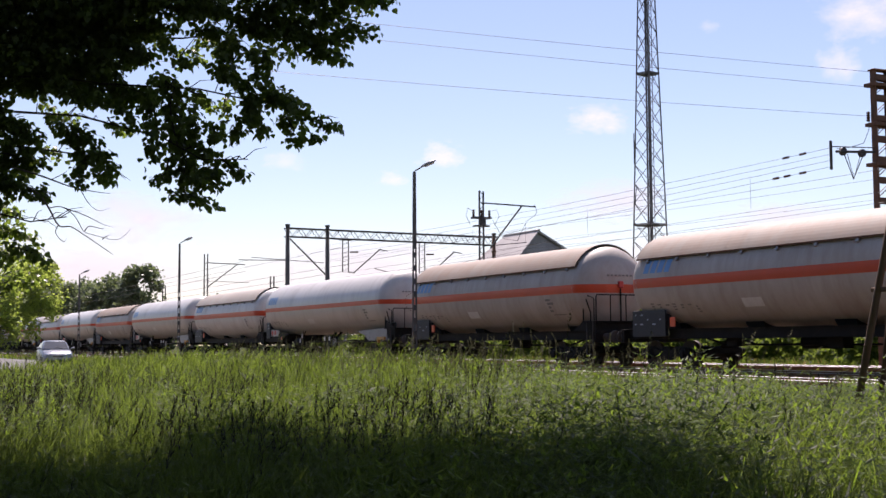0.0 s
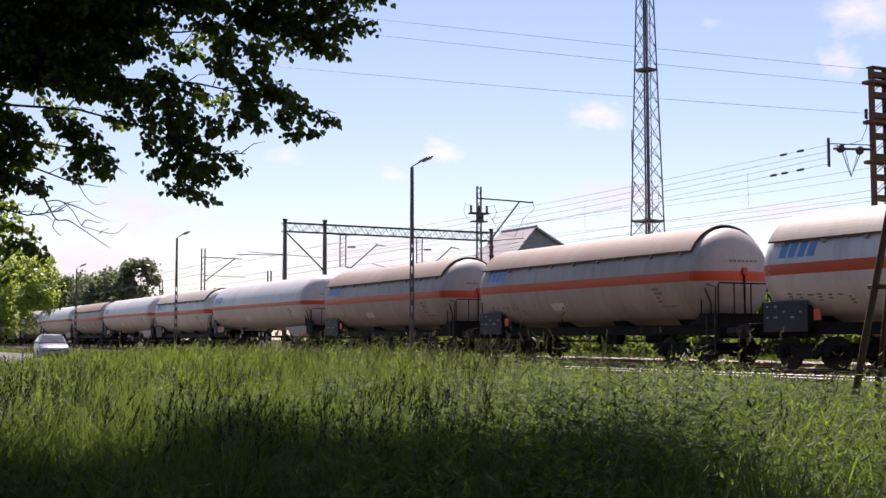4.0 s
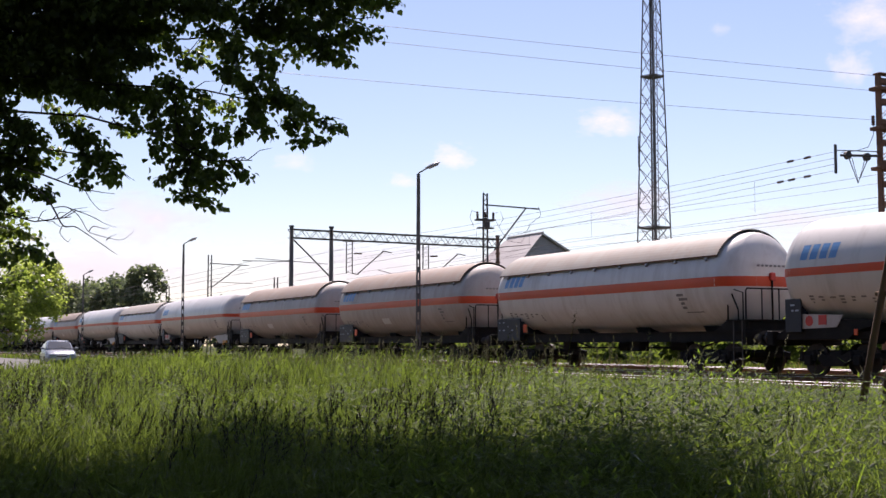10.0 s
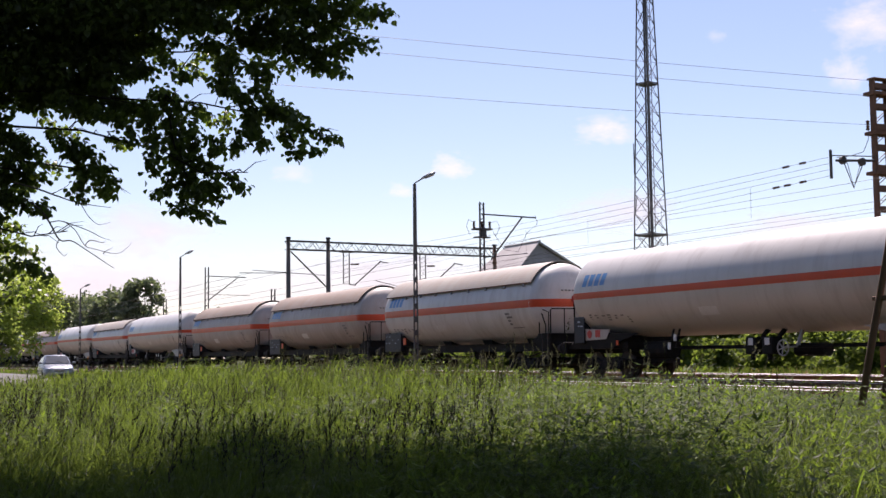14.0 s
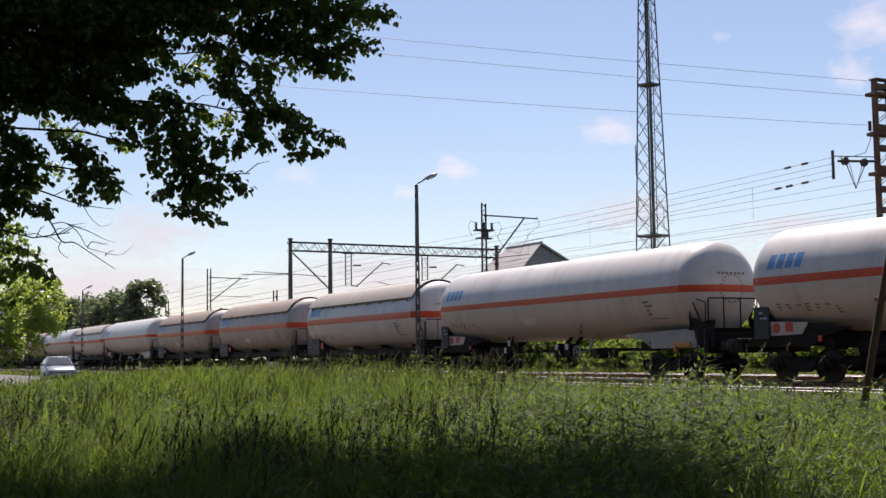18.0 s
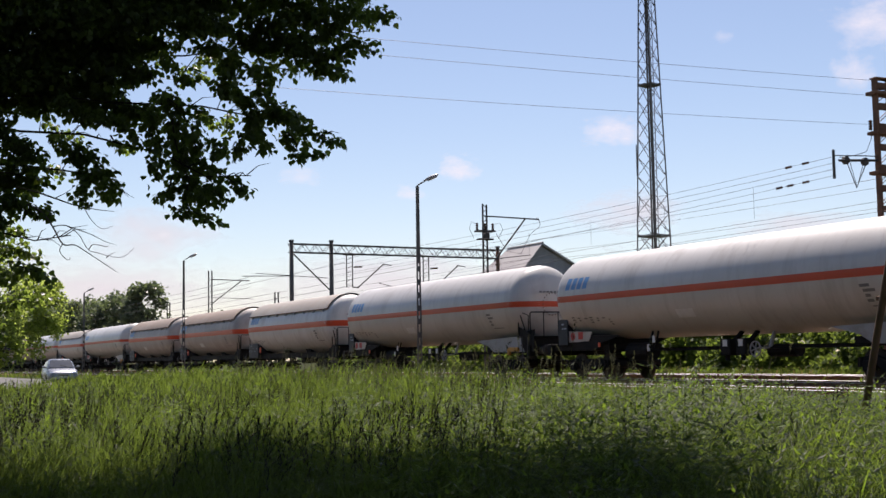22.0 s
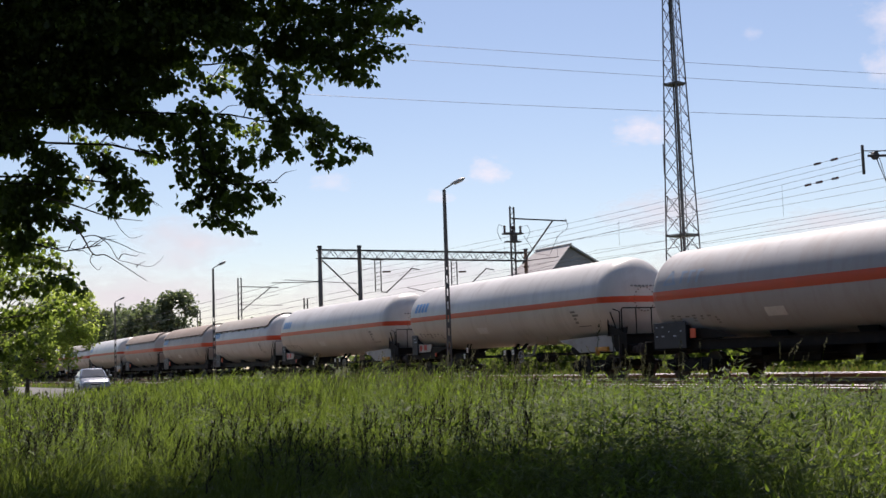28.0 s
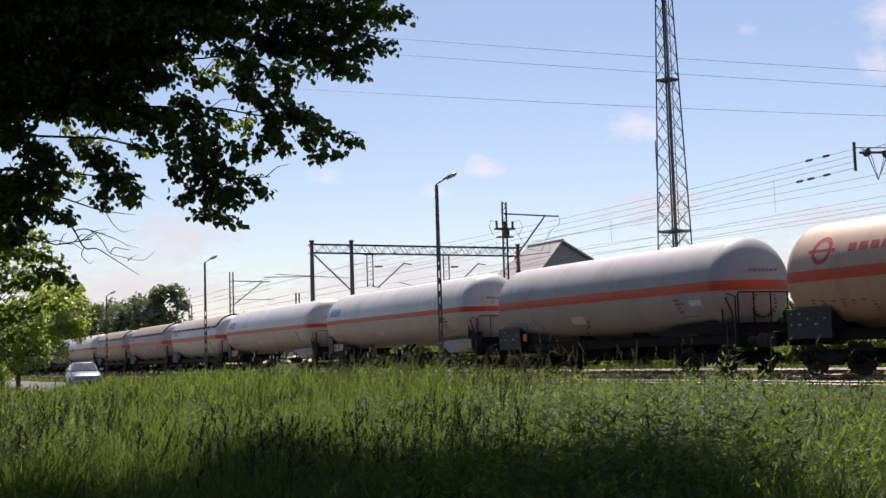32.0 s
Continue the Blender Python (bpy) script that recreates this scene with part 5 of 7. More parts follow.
        for x in (1.28, -1.26):
            bm = B()
            lathe(bm, [(-0.1, 0.18), (-0.1, 0.29), (-0.07, 0.31), (0.07, 0.31), (0.1, 0.29), (0.1, 0.18)], "y", 20)
            w = part("wheel", bm, M_TYRE, t, "black rubber tyre")
            w.matrix_basis = pose(x, s * 0.77, 0.31)
            bm = B()
            lathe(bm, [(s * 0.09, 0.0), (s * 0.105, 0.05), (s * 0.095, 0.18), (s * 0.05, 0.19)], "y", 12)
            part("rim", bm, M_TREAD, w)
    part("grille", box(B(), (2.05, 0, 0.55), (0.08, 0.56, 0.10), 0.02), M_BLACK, t, "black radiator grille")
    part("air_intake", box(B(), (2.03, 0, 0.32), (0.08, 0.9, 0.13), 0.02), M_BLACK, t)
    part("number_plate", box(B(), (2.10, 0, 0.44), (0.02, 0.5, 0.11), 0.004), M_LABEL, t)
    part("wiper", tube(B(), [(0.99, 0.35, 0.975), (0.78, -0.05, 1.10)], 0.012, 5), M_BLACK, t)


car()


# ---- trees and bushes ----
LEAF_V = [(0, 0, 0), (-0.42, 0.22, 0.10), (-0.46, 0.55, 0.12), (0, 1.05, -0.12), (0.46, 0.55, 0.12), (0.42, 0.22, 0.10), (0, 0.5, 0.0)]
LEAF_F = [(0, 6, 2, 1), (6, 3, 2), (0, 5, 4, 6), (6, 4, 3)]
CLUMP_V = [(-0.5, 0, 0), (0.1, -0.45, 0.15), (0.5, 0.1, -0.1), (-0.1, 0.5, 0.12)]
CLUMP_F = [(0, 1, 2, 3)]
FOLD_V = [(0, 0, 0), (-0.45, 0.42, 0.1), (0, 1.05, -0.1), (0.45, 0.42, 0.1)]
FOLD_F = [(0, 2, 1), (0, 3, 2)]


def leaves_in(rng, blobs, per, size, droop=0.5):
    """Places for leaves in soft blobs (x, y, z, rx, ry, rz, weight), thickest near the rim."""
    out = []
    for x, y, z, rx, ry, rz, w in blobs:
        n = int(per * w)
        d = rng.normal(0, 1, (n, 3))
        d /= np.linalg.norm(d, axis=1, keepdims=True)
        r = rng.uniform(0.2, 1.0, n) ** 0.6
        lump = 1 + 0.22 * np.sin(d[:, 0] * 5 + x) * np.sin(d[:, 1] * 6 + y) + 0.15 * np.sin(d[:, 2] * 9 + z)
        p = np.array([x, y, z]) + d * (r * lump)[:, None] * np.array([rx, ry, rz])
        ax, ay, az = frames_of(rng, n, 0.8)
        ay = ay + np.array([0, 0, -1.0]) * rng.uniform(0.2, 1.0, n)[:, None] * droop * 2
        ay /= np.linalg.norm(ay, axis=1, keepdims=True)
        ax = np.cross(ay, az)
        ax /= np.linalg.norm(ax, axis=1, keepdims=True)
        az = np.cross(ax, ay)
        s = rng.uniform(0.7, 1.25, n)[:, None] * size
        out.append(np.stack([p, ax * s, ay * s, az * s], 1))
    return np.concatenate(out)


def tree(name, base, height, blobs, per, size, leaf, label, trunk_r, seed, shape="clump", twigs=True):
    rng = np.random.default_rng(seed)
    rnd = random.Random(seed)
    t = thing(name, Matrix.Identity(4), label, "bush" if name == "bush" else "tree", "bushes beyond the tracks" if name == "bush" else "")
    b = Vector(base)
    fork = b + Vector((rnd.uniform(-0.2, 0.2), rnd.uniform(-0.2, 0.2), height * 0.45))
    if trunk_r:
        bm = B()
        tube(bm, [b - Vector((0, 0, 0.3)), b.lerp(fork, 0.1), b.lerp(fork, 0.5) + Vector((0.1, 0.05, 0)), fork], [trunk_r * 1.35, trunk_r, trunk_r * 0.85, trunk_r * 0.7], 12)
        part("trunk", bm, M_BARK, t, smooth=True)
    if twigs:
        for x, y, z, rx, ry, rz, w in blobs:
            c = Vector((x, y, z))
            k = rnd.uniform(0.5, 1.0)
            start = b.lerp(fork, k)
            mid = start.lerp(c, 0.5) + Vector((rnd.uniform(-0.1, 0.1), rnd.uniform(-0.1, 0.1), 0.12 * (c - start).length))
            bm = B()
            rr = max(trunk_r * 0.28, 0.012)
            tube(bm, [start, mid, c], [rr, rr * 0.6, rr * 0.2], 7)
            for _ in range(5):
                q = c + Vector((rnd.uniform(-1, 1) * rx, rnd.uniform(-1, 1) * ry, rnd.uniform(-1, 1) * rz)) * 0.85
                m0 = mid.lerp(c, rnd.uniform(0.4, 1.0))
                tube(bm, [m0, m0.lerp(q, 0.5) + Vector((0, 0, 0.05 * rz)), q], [rr * 0.3, rr * 0.2, rr * 0.07], 5, False)
            part("limb", bm, M_BARK, t, smooth=True)
    pl = leaves_in(rng, blobs, per, size)
    v, f = (LEAF_V, LEAF_F) if shape == "leaf" else (CLUMP_V, CLUMP_F)
    ob = scatter("crown", v, f, pl, leaf, "", "", parent=t)
    return t, pl


# the linden over the meadow: boughs hang into view from the upper side
AHEAD, ASIDE = Vector((-0.8927, 0.4506, 0)), Vector((0.4506, 0.8927, 0))


def spot(d, s, z):
    """A place d ahead of the eye and s to its side, z over the ground."""
    p = AHEAD * d + ASIDE * s
    return (p.x, p.y, z)


SHADED, SUNLIT = [], []   # boughs under the crown, and boughs at its sunny rim


def bough(side, *nodes):
    """A leafy bough through places (aside, height, radius)."""
    side.append(nodes)


bough(SHADED, (-4.23, 4.66, 0.23), (-3.66, 4.61, 0.23), (-3.1, 4.66, 0.23), (-2.45, 4.61, 0.22), (-1.79, 4.65, 0.21), (-1.13, 4.6, 0.19), (-0.57, 4.57, 0.14))
bough(SHADED, (-4.22, 4.28, 0.2), (-3.75, 4.28, 0.2), (-3.28, 4.28, 0.2), (-2.81, 4.27, 0.2), (-2.39, 4.26, 0.17), (-2.02, 4.25, 0.15), (-1.79, 4.21, 0.11))
bough(SHADED, (-4.21, 3.95, 0.2), (-3.74, 3.95, 0.2), (-3.28, 3.94, 0.2), (-2.86, 3.94, 0.19), (-2.55, 3.92, 0.14), (-2.43, 3.87, 0.09))
bough(SHADED, (-4.11, 3.69, 0.14), (-3.64, 3.71, 0.12), (-3.22, 3.71, 0.14), (-2.85, 3.66, 0.14), (-2.59, 3.61, 0.1), (-2.42, 3.56, 0.07))
bough(SHADED, (-1.69, 4.13, 0.11), (-1.46, 4.09, 0.13), (-1.22, 4.01, 0.13), (-1.01, 3.97, 0.11), (-0.83, 4.0, 0.09), (-0.66, 4.04, 0.06), (-0.56, 4.04, 0.04))
bough(SHADED, (-1.04, 3.9, 0.07), (-0.89, 3.85, 0.07), (-0.79, 3.79, 0.03))
bough(SHADED, (-1.53, 4.31, 0.1), (-1.3, 4.26, 0.1), (-1.06, 4.29, 0.1), (-0.85, 4.3, 0.07), (-0.66, 4.32, 0.06), (-0.51, 4.3, 0.05), (-0.42, 4.28, 0.03))
bough(SHADED, (-1.69, 3.89, 0.11), (-1.77, 3.75, 0.09), (-1.66, 3.63, 0.11), (-1.54, 3.49, 0.1), (-1.55, 3.35, 0.07), (-1.64, 3.23, 0.06), (-1.72, 3.17, 0.04))
bough(SHADED, (-1.5, 3.82, 0.09), (-1.41, 3.77, 0.07), (-1.44, 3.64, 0.09), (-1.38, 3.52, 0.09), (-1.27, 3.46, 0.09), (-1.15, 3.38, 0.07), (-1.03, 3.33, 0.04), (-0.93, 3.28, 0.04), (-0.86, 3.24, 0.02))
bough(SHADED, (-1.29, 3.37, 0.08), (-1.21, 3.26, 0.06), (-1.24, 3.18, 0.03))
bough(SHADED, (-1.54, 3.36, 0.07), (-1.47, 3.26, 0.05), (-1.44, 3.2, 0.03))
bough(SHADED, (-1.1, 3.25, 0.04), (-1.07, 3.21, 0.02))
bough(SHADED, (-1.85, 3.3, 0.05), (-1.79, 3.22, 0.04), (-1.86, 3.19, 0.02))
bough(SHADED, (-2.25, 4.01, 0.05), (-2.15, 3.79, 0.04), (-2.04, 3.81, 0.04))
bough(SHADED, (-2.32, 3.7, 0.07), (-2.2, 3.61, 0.09), (-2.24, 3.47, 0.11), (-2.22, 3.33, 0.11), (-2.18, 3.16, 0.1), (-2.1, 3.0, 0.09), (-2.13, 2.83, 0.08), (-2.1, 2.74, 0.06), (-1.99, 2.69, 0.04), (-1.9, 2.63, 0.03))
bough(SHADED, (-2.38, 3.55, 0.07), (-2.41, 3.37, 0.05), (-2.33, 3.26, 0.06), (-2.35, 3.13, 0.05), (-2.37, 3.0, 0.02))
bough(SHADED, (-2.08, 3.43, 0.07), (-2.05, 3.27, 0.08), (-2.03, 3.13, 0.08), (-1.91, 3.08, 0.07), (-1.8, 3.01, 0.06), (-1.7, 2.93, 0.04), (-1.62, 2.88, 0.02))
bough(SHADED, (-2.08, 3.58, 0.04), (-1.96, 3.55, 0.04))
bough(SHADED, (-1.95, 2.95, 0.07), (-1.85, 2.9, 0.05), (-1.81, 2.77, 0.01))
bough(SHADED, (-2.24, 3.02, 0.07), (-2.27, 2.9, 0.04), (-2.38, 2.85, 0.02))
bough(SHADED, (-2.03, 2.85, 0.06), (-1.93, 2.83, 0.05), (-1.9, 2.76, 0.02))
bough(SHADED, (-2.23, 2.77, 0.05), (-2.15, 2.71, 0.03))
bough(SHADED, (-3.08, 3.62, 0.1), (-2.94, 3.52, 0.07), (-2.81, 3.48, 0.07), (-2.65, 3.46, 0.07), (-2.54, 3.36, 0.05), (-2.51, 3.26, 0.03))
bough(SHADED, (-2.75, 3.37, 0.04), (-2.71, 3.31, 0.03))
bough(SHADED, (-3.17, 3.35, 0.04), (-3.07, 3.24, 0.06), (-2.98, 3.13, 0.08), (-2.92, 2.99, 0.07), (-2.95, 2.85, 0.04), (-2.94, 2.8, 0.02))
bough(SHADED, (-2.99, 3.25, 0.06), (-2.87, 3.19, 0.06), (-2.79, 3.07, 0.07), (-2.73, 2.98, 0.06), (-2.67, 2.93, 0.03))
bough(SHADED, (-2.83, 2.95, 0.05), (-2.79, 2.88, 0.03))
bough(SHADED, (-2.71, 2.9, 0.03), (-2.69, 2.86, 0.02))
bough(SHADED, (-3.92, 3.47, 0.17), (-3.59, 3.45, 0.13), (-3.49, 3.28, 0.13), (-3.36, 3.2, 0.1), (-3.28, 3.11, 0.04))
bough(SHADED, (-3.91, 3.1, 0.19), (-3.56, 3.07, 0.14), (-3.41, 3.03, 0.08))
bough(SHADED, (-3.9, 2.82, 0.16), (-3.58, 2.86, 0.12), (-3.45, 2.81, 0.08), (-3.33, 2.78, 0.06), (-3.25, 2.71, 0.03))
bough(SHADED, (-3.8, 2.59, 0.12), (-3.58, 2.67, 0.06))
bough(SHADED, (-3.52, 2.31, 0.06), (-3.37, 2.27, 0.06), (-3.25, 2.2, 0.04))
bough(SHADED, (-4.32, 4.45, 0.16), (-3.85, 4.47, 0.16), (-3.38, 4.44, 0.16), (-2.91, 4.46, 0.16), (-2.49, 4.44, 0.15), (-2.12, 4.45, 0.13), (-1.79, 4.41, 0.09))
bough(SHADED, (-4.26, 4.11, 0.16), (-3.79, 4.11, 0.16), (-3.42, 4.1, 0.16), (-3.05, 4.11, 0.16), (-2.69, 4.09, 0.14), (-2.46, 4.08, 0.09))
bough(SHADED, (-4.16, 3.82, 0.14), (-3.69, 3.81, 0.14), (-3.37, 3.81, 0.14), (-3.04, 3.79, 0.14), (-2.71, 3.76, 0.11))
bough(SHADED, (-1.67, 4.28, 0.07), (-1.41, 4.19, 0.07), (-1.18, 4.15, 0.07), (-0.94, 4.14, 0.07), (-0.79, 4.17, 0.04))
bough(SHADED, (-1.04, 4.22, 0.06), (-0.85, 4.23, 0.05))
bough(SHADED, (-2.04, 4.08, 0.04), (-1.88, 4.09, 0.07), (-1.74, 4.03, 0.07))
bough(SHADED, (-4.33, 4.83, 0.17), (-3.86, 4.83, 0.17), (-3.39, 4.83, 0.17), (-2.92, 4.82, 0.17), (-2.45, 4.81, 0.16), (-1.98, 4.82, 0.15), (-1.51, 4.79, 0.14), (-1.04, 4.79, 0.13), (-0.62, 4.77, 0.1))
bough(SHADED, (-4.08, 4.54, 0.14), (-3.62, 4.55, 0.14), (-3.15, 4.54, 0.14), (-2.68, 4.54, 0.14), (-2.26, 4.54, 0.13), (-1.93, 4.55, 0.11), (-1.55, 4.5, 0.09), (-1.23, 4.5, 0.08), (-0.85, 4.48, 0.07), (-0.57, 4.43, 0.06))
bough(SHADED, (-3.65, 4.21, 0.12), (-3.19, 4.19, 0.12), (-2.72, 4.18, 0.12), (-2.25, 4.14, 0.07))
bough(SUNLIT, (-3.64, 5.49, 0.13), (-3.55, 5.23, 0.1))
bough(SUNLIT, (-3.34, 5.16, 0.14), (-3.15, 5.41, 0.14), (-2.86, 5.37, 0.13))
bough(SUNLIT, (-2.31, 5.3, 0.14), (-2.11, 5.22, 0.12), (-1.75, 5.16, 0.1), (-1.49, 5.1, 0.06))
bough(SUNLIT, (-3.14, 4.65, 0.13), (-2.95, 4.55, 0.1))
bough(SUNLIT, (-1.89, 5.86, 0.13), (-1.53, 5.73, 0.12), (-1.17, 5.81, 0.1), (-0.85, 5.78, 0.09))
bough(SUNLIT, (-5.12, 4.65, 0.11), (-4.93, 4.44, 0.11), (-4.65, 4.34, 0.1))
bough(SUNLIT, (-4.21, 4.31, 0.09), (-4.06, 4.24, 0.06))
bough(SUNLIT, (-5.03, 4.02, 0.09), (-4.85, 3.86, 0.06))
bough(SUNLIT, (-5.53, 3.79, 0.11), (-5.31, 3.75, 0.06))
bough(SUNLIT, (-2.75, 4.68, 0.06), (-2.78, 4.46, 0.05))
bough(SUNLIT, (-6.23, 3.4, 0.21), (-5.73, 3.36, 0.17), (-5.44, 3.18, 0.14), (-5.22, 3.12, 0.06))
bough(SUNLIT, (-6.23, 3.04, 0.24), (-5.65, 3.0, 0.19), (-5.33, 2.93, 0.13), (-5.15, 2.8, 0.06))
bough(SUNLIT, (-6.21, 2.64, 0.24), (-5.65, 2.64, 0.18), (-5.29, 2.62, 0.11), (-4.98, 2.56, 0.04))
bough(SUNLIT, (-6.2, 2.22, 0.24), (-5.71, 2.26, 0.18), (-5.39, 2.32, 0.12), (-5.18, 2.39, 0.06))
bough(SUNLIT, (-6.19, 1.83, 0.21), (-5.77, 1.9, 0.16), (-5.56, 2.0, 0.1))
BRANCHES = [
    [(10.5, -6.4, 4.2), (10.6, -4.6, 4.4), (10.5, -3.4, 4.15), (10.4, -2.2, 4.1), (10.1, -1.2, 4.15), (10.0, -0.62, 4.18)],
    [(10.5, -6.4, 3.6), (10.4, -4.4, 3.75), (10.3, -3.0, 3.7), (10.1, -2.0, 3.6), (10.0, -1.4, 3.45), (9.9, -0.92, 3.27)],
    [(10.5, -6.4, 3.4), (10.3, -4.2, 3.5), (10.2, -3.0, 3.4), (10.1, -2.3, 3.2), (10.0, -1.95, 3.0), (10.0, -1.58, 3.0)],
    [(10.5, -6.4, 3.2), (10.3, -4.4, 3.2), (10.2, -3.5, 3.15), (10.1, -2.9, 3.05), (10.1, -2.66, 2.85)],
    [(10.5, -6.4, 2.8), (10.3, -4.6, 2.75), (10.2, -3.7, 2.6), (10.2, -3.4, 2.52), (10.2, -3.1, 2.56)]]


def sprays(rng, blobs, per, leaf, reach):
    """Leaves in flat drooping sprays of a dozen or so, the sprays strewn in the blobs."""
    out = []
    for x, y, z, rx, ry, rz, w in blobs:
        n = max(int(per * w), 3)
        d = rng.normal(0, 1, (n, 3))
        d /= np.linalg.norm(d, axis=1, keepdims=True)
        c = np.array([x, y, z]) + d * (rng.uniform(0.1, 1.0, n) ** 0.5)[:, None] * np.array([rx, ry, rz])
        m = 12
        q = np.repeat(c, m, axis=0)
        k = len(q)
        off = rng.normal(0, 1, (k, 3)) * np.array([reach, reach, reach * 0.45])
        q = q + off
        ax, ay, az = frames_of(rng, k, 0.55)
        ay = off / (np.linalg.norm(off, axis=1, keepdims=True) + 1e-6) * 0.7 + ay * 0.5 + np.array([0, 0, -0.75])
        ay /= np.linalg.norm(ay, axis=1, keepdims=True)
        ax = np.cross(ay, az)
        ax /= np.linalg.norm(ax, axis=1, keepdims=True)
        az = np.cross(ax, ay)
        s = rng.uniform(0.65, 1.25, k)[:, None] * leaf
        out.append(np.stack([q, ax * s, ay * s, az * s], 1))
    return np.concatenate(out)


def along(rnd, boughs, ahead, deep):
    """Blobs (place, radius) strung closely along boughs."""
    out = []
    for nodes in boughs:
        push = rnd.uniform(-deep, deep)
        for a, b in zip(nodes, nodes[1:]):
            gap = math.hypot(b[0] - a[0], b[1] - a[1])
            n = max(1, math.ceil(gap / (0.8 * min(a[2], b[2]) + 0.015)))
            for i in range(n):
                u = i / n
                out.append((np.array(spot(ahead + push + rnd.uniform(-0.1, 0.1), a[0] + (b[0] - a[0]) * u, a[1] + (b[1] - a[1]) * u + rnd.uniform(-0.3, 0.3) * a[2])), a[2] + (b[2] - a[2]) * u))
        out.append((np.array(spot(ahead + push, nodes[-1][0], nodes[-1][1])), nodes[-1][2]))
    return out


def bough_leaves(rng, blobs, leaf, full):
    """Leaves in small hanging bunches inside the blobs."""
    out = []
    for c, r in blobs:
        n = max(2, int(full * r * r * (1.3 if r > 0.13 else 1.0) / 5))
        d = rng.normal(0, 1, (n, 3))
        d /= np.linalg.norm(d, axis=1, keepdims=True)
        q = c + d * (rng.uniform(0.0, 1.0, n) ** 0.45)[:, None] * max(r - 0.02, 0.012)
        q = np.repeat(q, 5, axis=0)
        k = len(q)
        off = rng.normal(0, 1, (k, 3)) * np.array([0.032, 0.032, 0.022])
        q = q + off
        ax, ay, az = frames_of(rng, k, 0.6)
        ay = off / (np.linalg.norm(off, axis=1, keepdims=True) + 1e-6) * 0.6 + ay * 0.6 + np.array([0, 0, -0.7])
        ay /= np.linalg.norm(ay, axis=1, keepdims=True)
        ax = np.cross(ay, az)
        ax /= np.linalg.norm(ax, axis=1, keepdims=True)
        az = np.cross(ax, ay)
        s = rng.uniform(0.6, 1.2, k)[:, None] * leaf
        out.append(np.stack([q, ax * s, ay * s, az * s], 1))
    return np.concatenate(out)


def linden():
    over = random.Random(6)
    crown = []
    # unseen crown shaped to shade the meadow: shade's reach ahead, by how far aside
    reach = ([-0.9, -0.31, -0.30, -0.19, -0.17, -0.10, -0.08, 0.0, 0.16, 0.24, 0.29, 0.31], [10.5, 10.5, 11.2, 11.0, 14.4, 14.4, 12.0, 12.0, 10.6, 8.0, 6.2, 3.0])
    for i in range(19):
        for k in range(21):
            d, s = 2.8 + 0.65 * i, -8.2 + 0.65 * k
            edge = float(np.interp(s / d, *reach)) + over.uniform(-0.35, 0.35)
            if d > edge - 0.3:
                continue
            z = 8.2 + over.uniform(-0.4, 0.7) + 0.12 * max(d - 9, 0)
            crown.append((*spot(d + (z - 0.7) / 1.54 + over.uniform(-0.15, 0.15), s + over.uniform(-0.15, 0.15), z), 0.6, 0.6, 0.45, 0.32))
    for d in (-7.0, -4.0, -1.0, 2.0, 5.0):
        for s in (-9.0, -6.5, -4.0, -1.5, 0.6):
            crown.append((*spot(d + over.uniform(-0.5, 0.5), s + over.uniform(-0.5, 0.5), 8.8 + over.uniform(-0.5, 1.0)), 1.9, 1.9, 0.8, 1.0))
    # unseen leaf walls behind and left of the eye, added to block skylight
    sky_screen = []
    for s in (-10, -7.5, -5, -2.5, 0, 2.5, 5):
        for z in (2.6, 4.8, 7.0):
            sky_screen.append((*spot(-7.5 + over.uniform(-1, 1), s, z), 1.7, 1.7, 1.4, 1.0))
    for d in (-5, -2.5, 0, 2.5, 5):
        for z in (2.2, 4.6, 7.0):
            sky_screen.append((*spot(d, -8.6 + over.uniform(-0.6, 0.6), z), 1.6, 1.6, 1.4, 1.0))
    crown += [(*spot(11.2, -4.8, 5.8), 1.0, 1.0, 0.8, 0.8), (*spot(12.0, -5.6, 4.2), 0.8, 0.8, 0.8, 0.5)]
    t = thing("linden_tree", Matrix.Identity(4), "linden tree with drooping leafy boughs above the meadow", "tree")
    base = Vector(spot(10.5, -7.4, 0.0))
    bm = B()
    tube(bm, [base - Vector((0, 0, 0.3)), base + Vector((0, 0, 0.4)), base + Vector((0.1, 0, 2.4)), base + Vector((0.15, 0.1, 5.0)), base + Vector((0.1, 0.3, 8.0))], [0.5, 0.38, 0.33, 0.26, 0.1], 14)
    part("trunk", bm, M_BARK, t, smooth=True)
    rnd = random.Random(8)
    for line in BRANCHES:
        pts = [base + Vector((0.12, 0.1, line[0][2] - 0.4))] + [Vector(spot(*p)) for p in line]
        bm = B()
        n = len(pts)
        tube(bm, pts, [0.014 * (1 - i / n) ** 1.5 + 0.003 for i in range(n)], 8)
        for i in range(2, n):
            for _ in range(5):
                p0 = pts[i - 1].lerp(pts[i], rnd.random())
                q = p0 + ASIDE * rnd.uniform(0.0, 0.2) + AHEAD * rnd.uniform(-0.25, 0.25) + Vector((0, 0, rnd.uniform(-0.1, 0.12)))
                tube(bm, [p0, p0.lerp(q, 0.5) + Vector((0, 0, 0.03)), q], [0.005, 0.0035, 0.0012], 5, False)
        part("limb", bm, M_BARK, t, smooth=True)
    deep = random.Random(4)
    scatter("crown", LEAF_V, LEAF_F, bough_leaves(np.random.default_rng(21), along(deep, SHADED, 10.1, 0.25), 0.053, 6000), M_LEAF, "", "", parent=t)
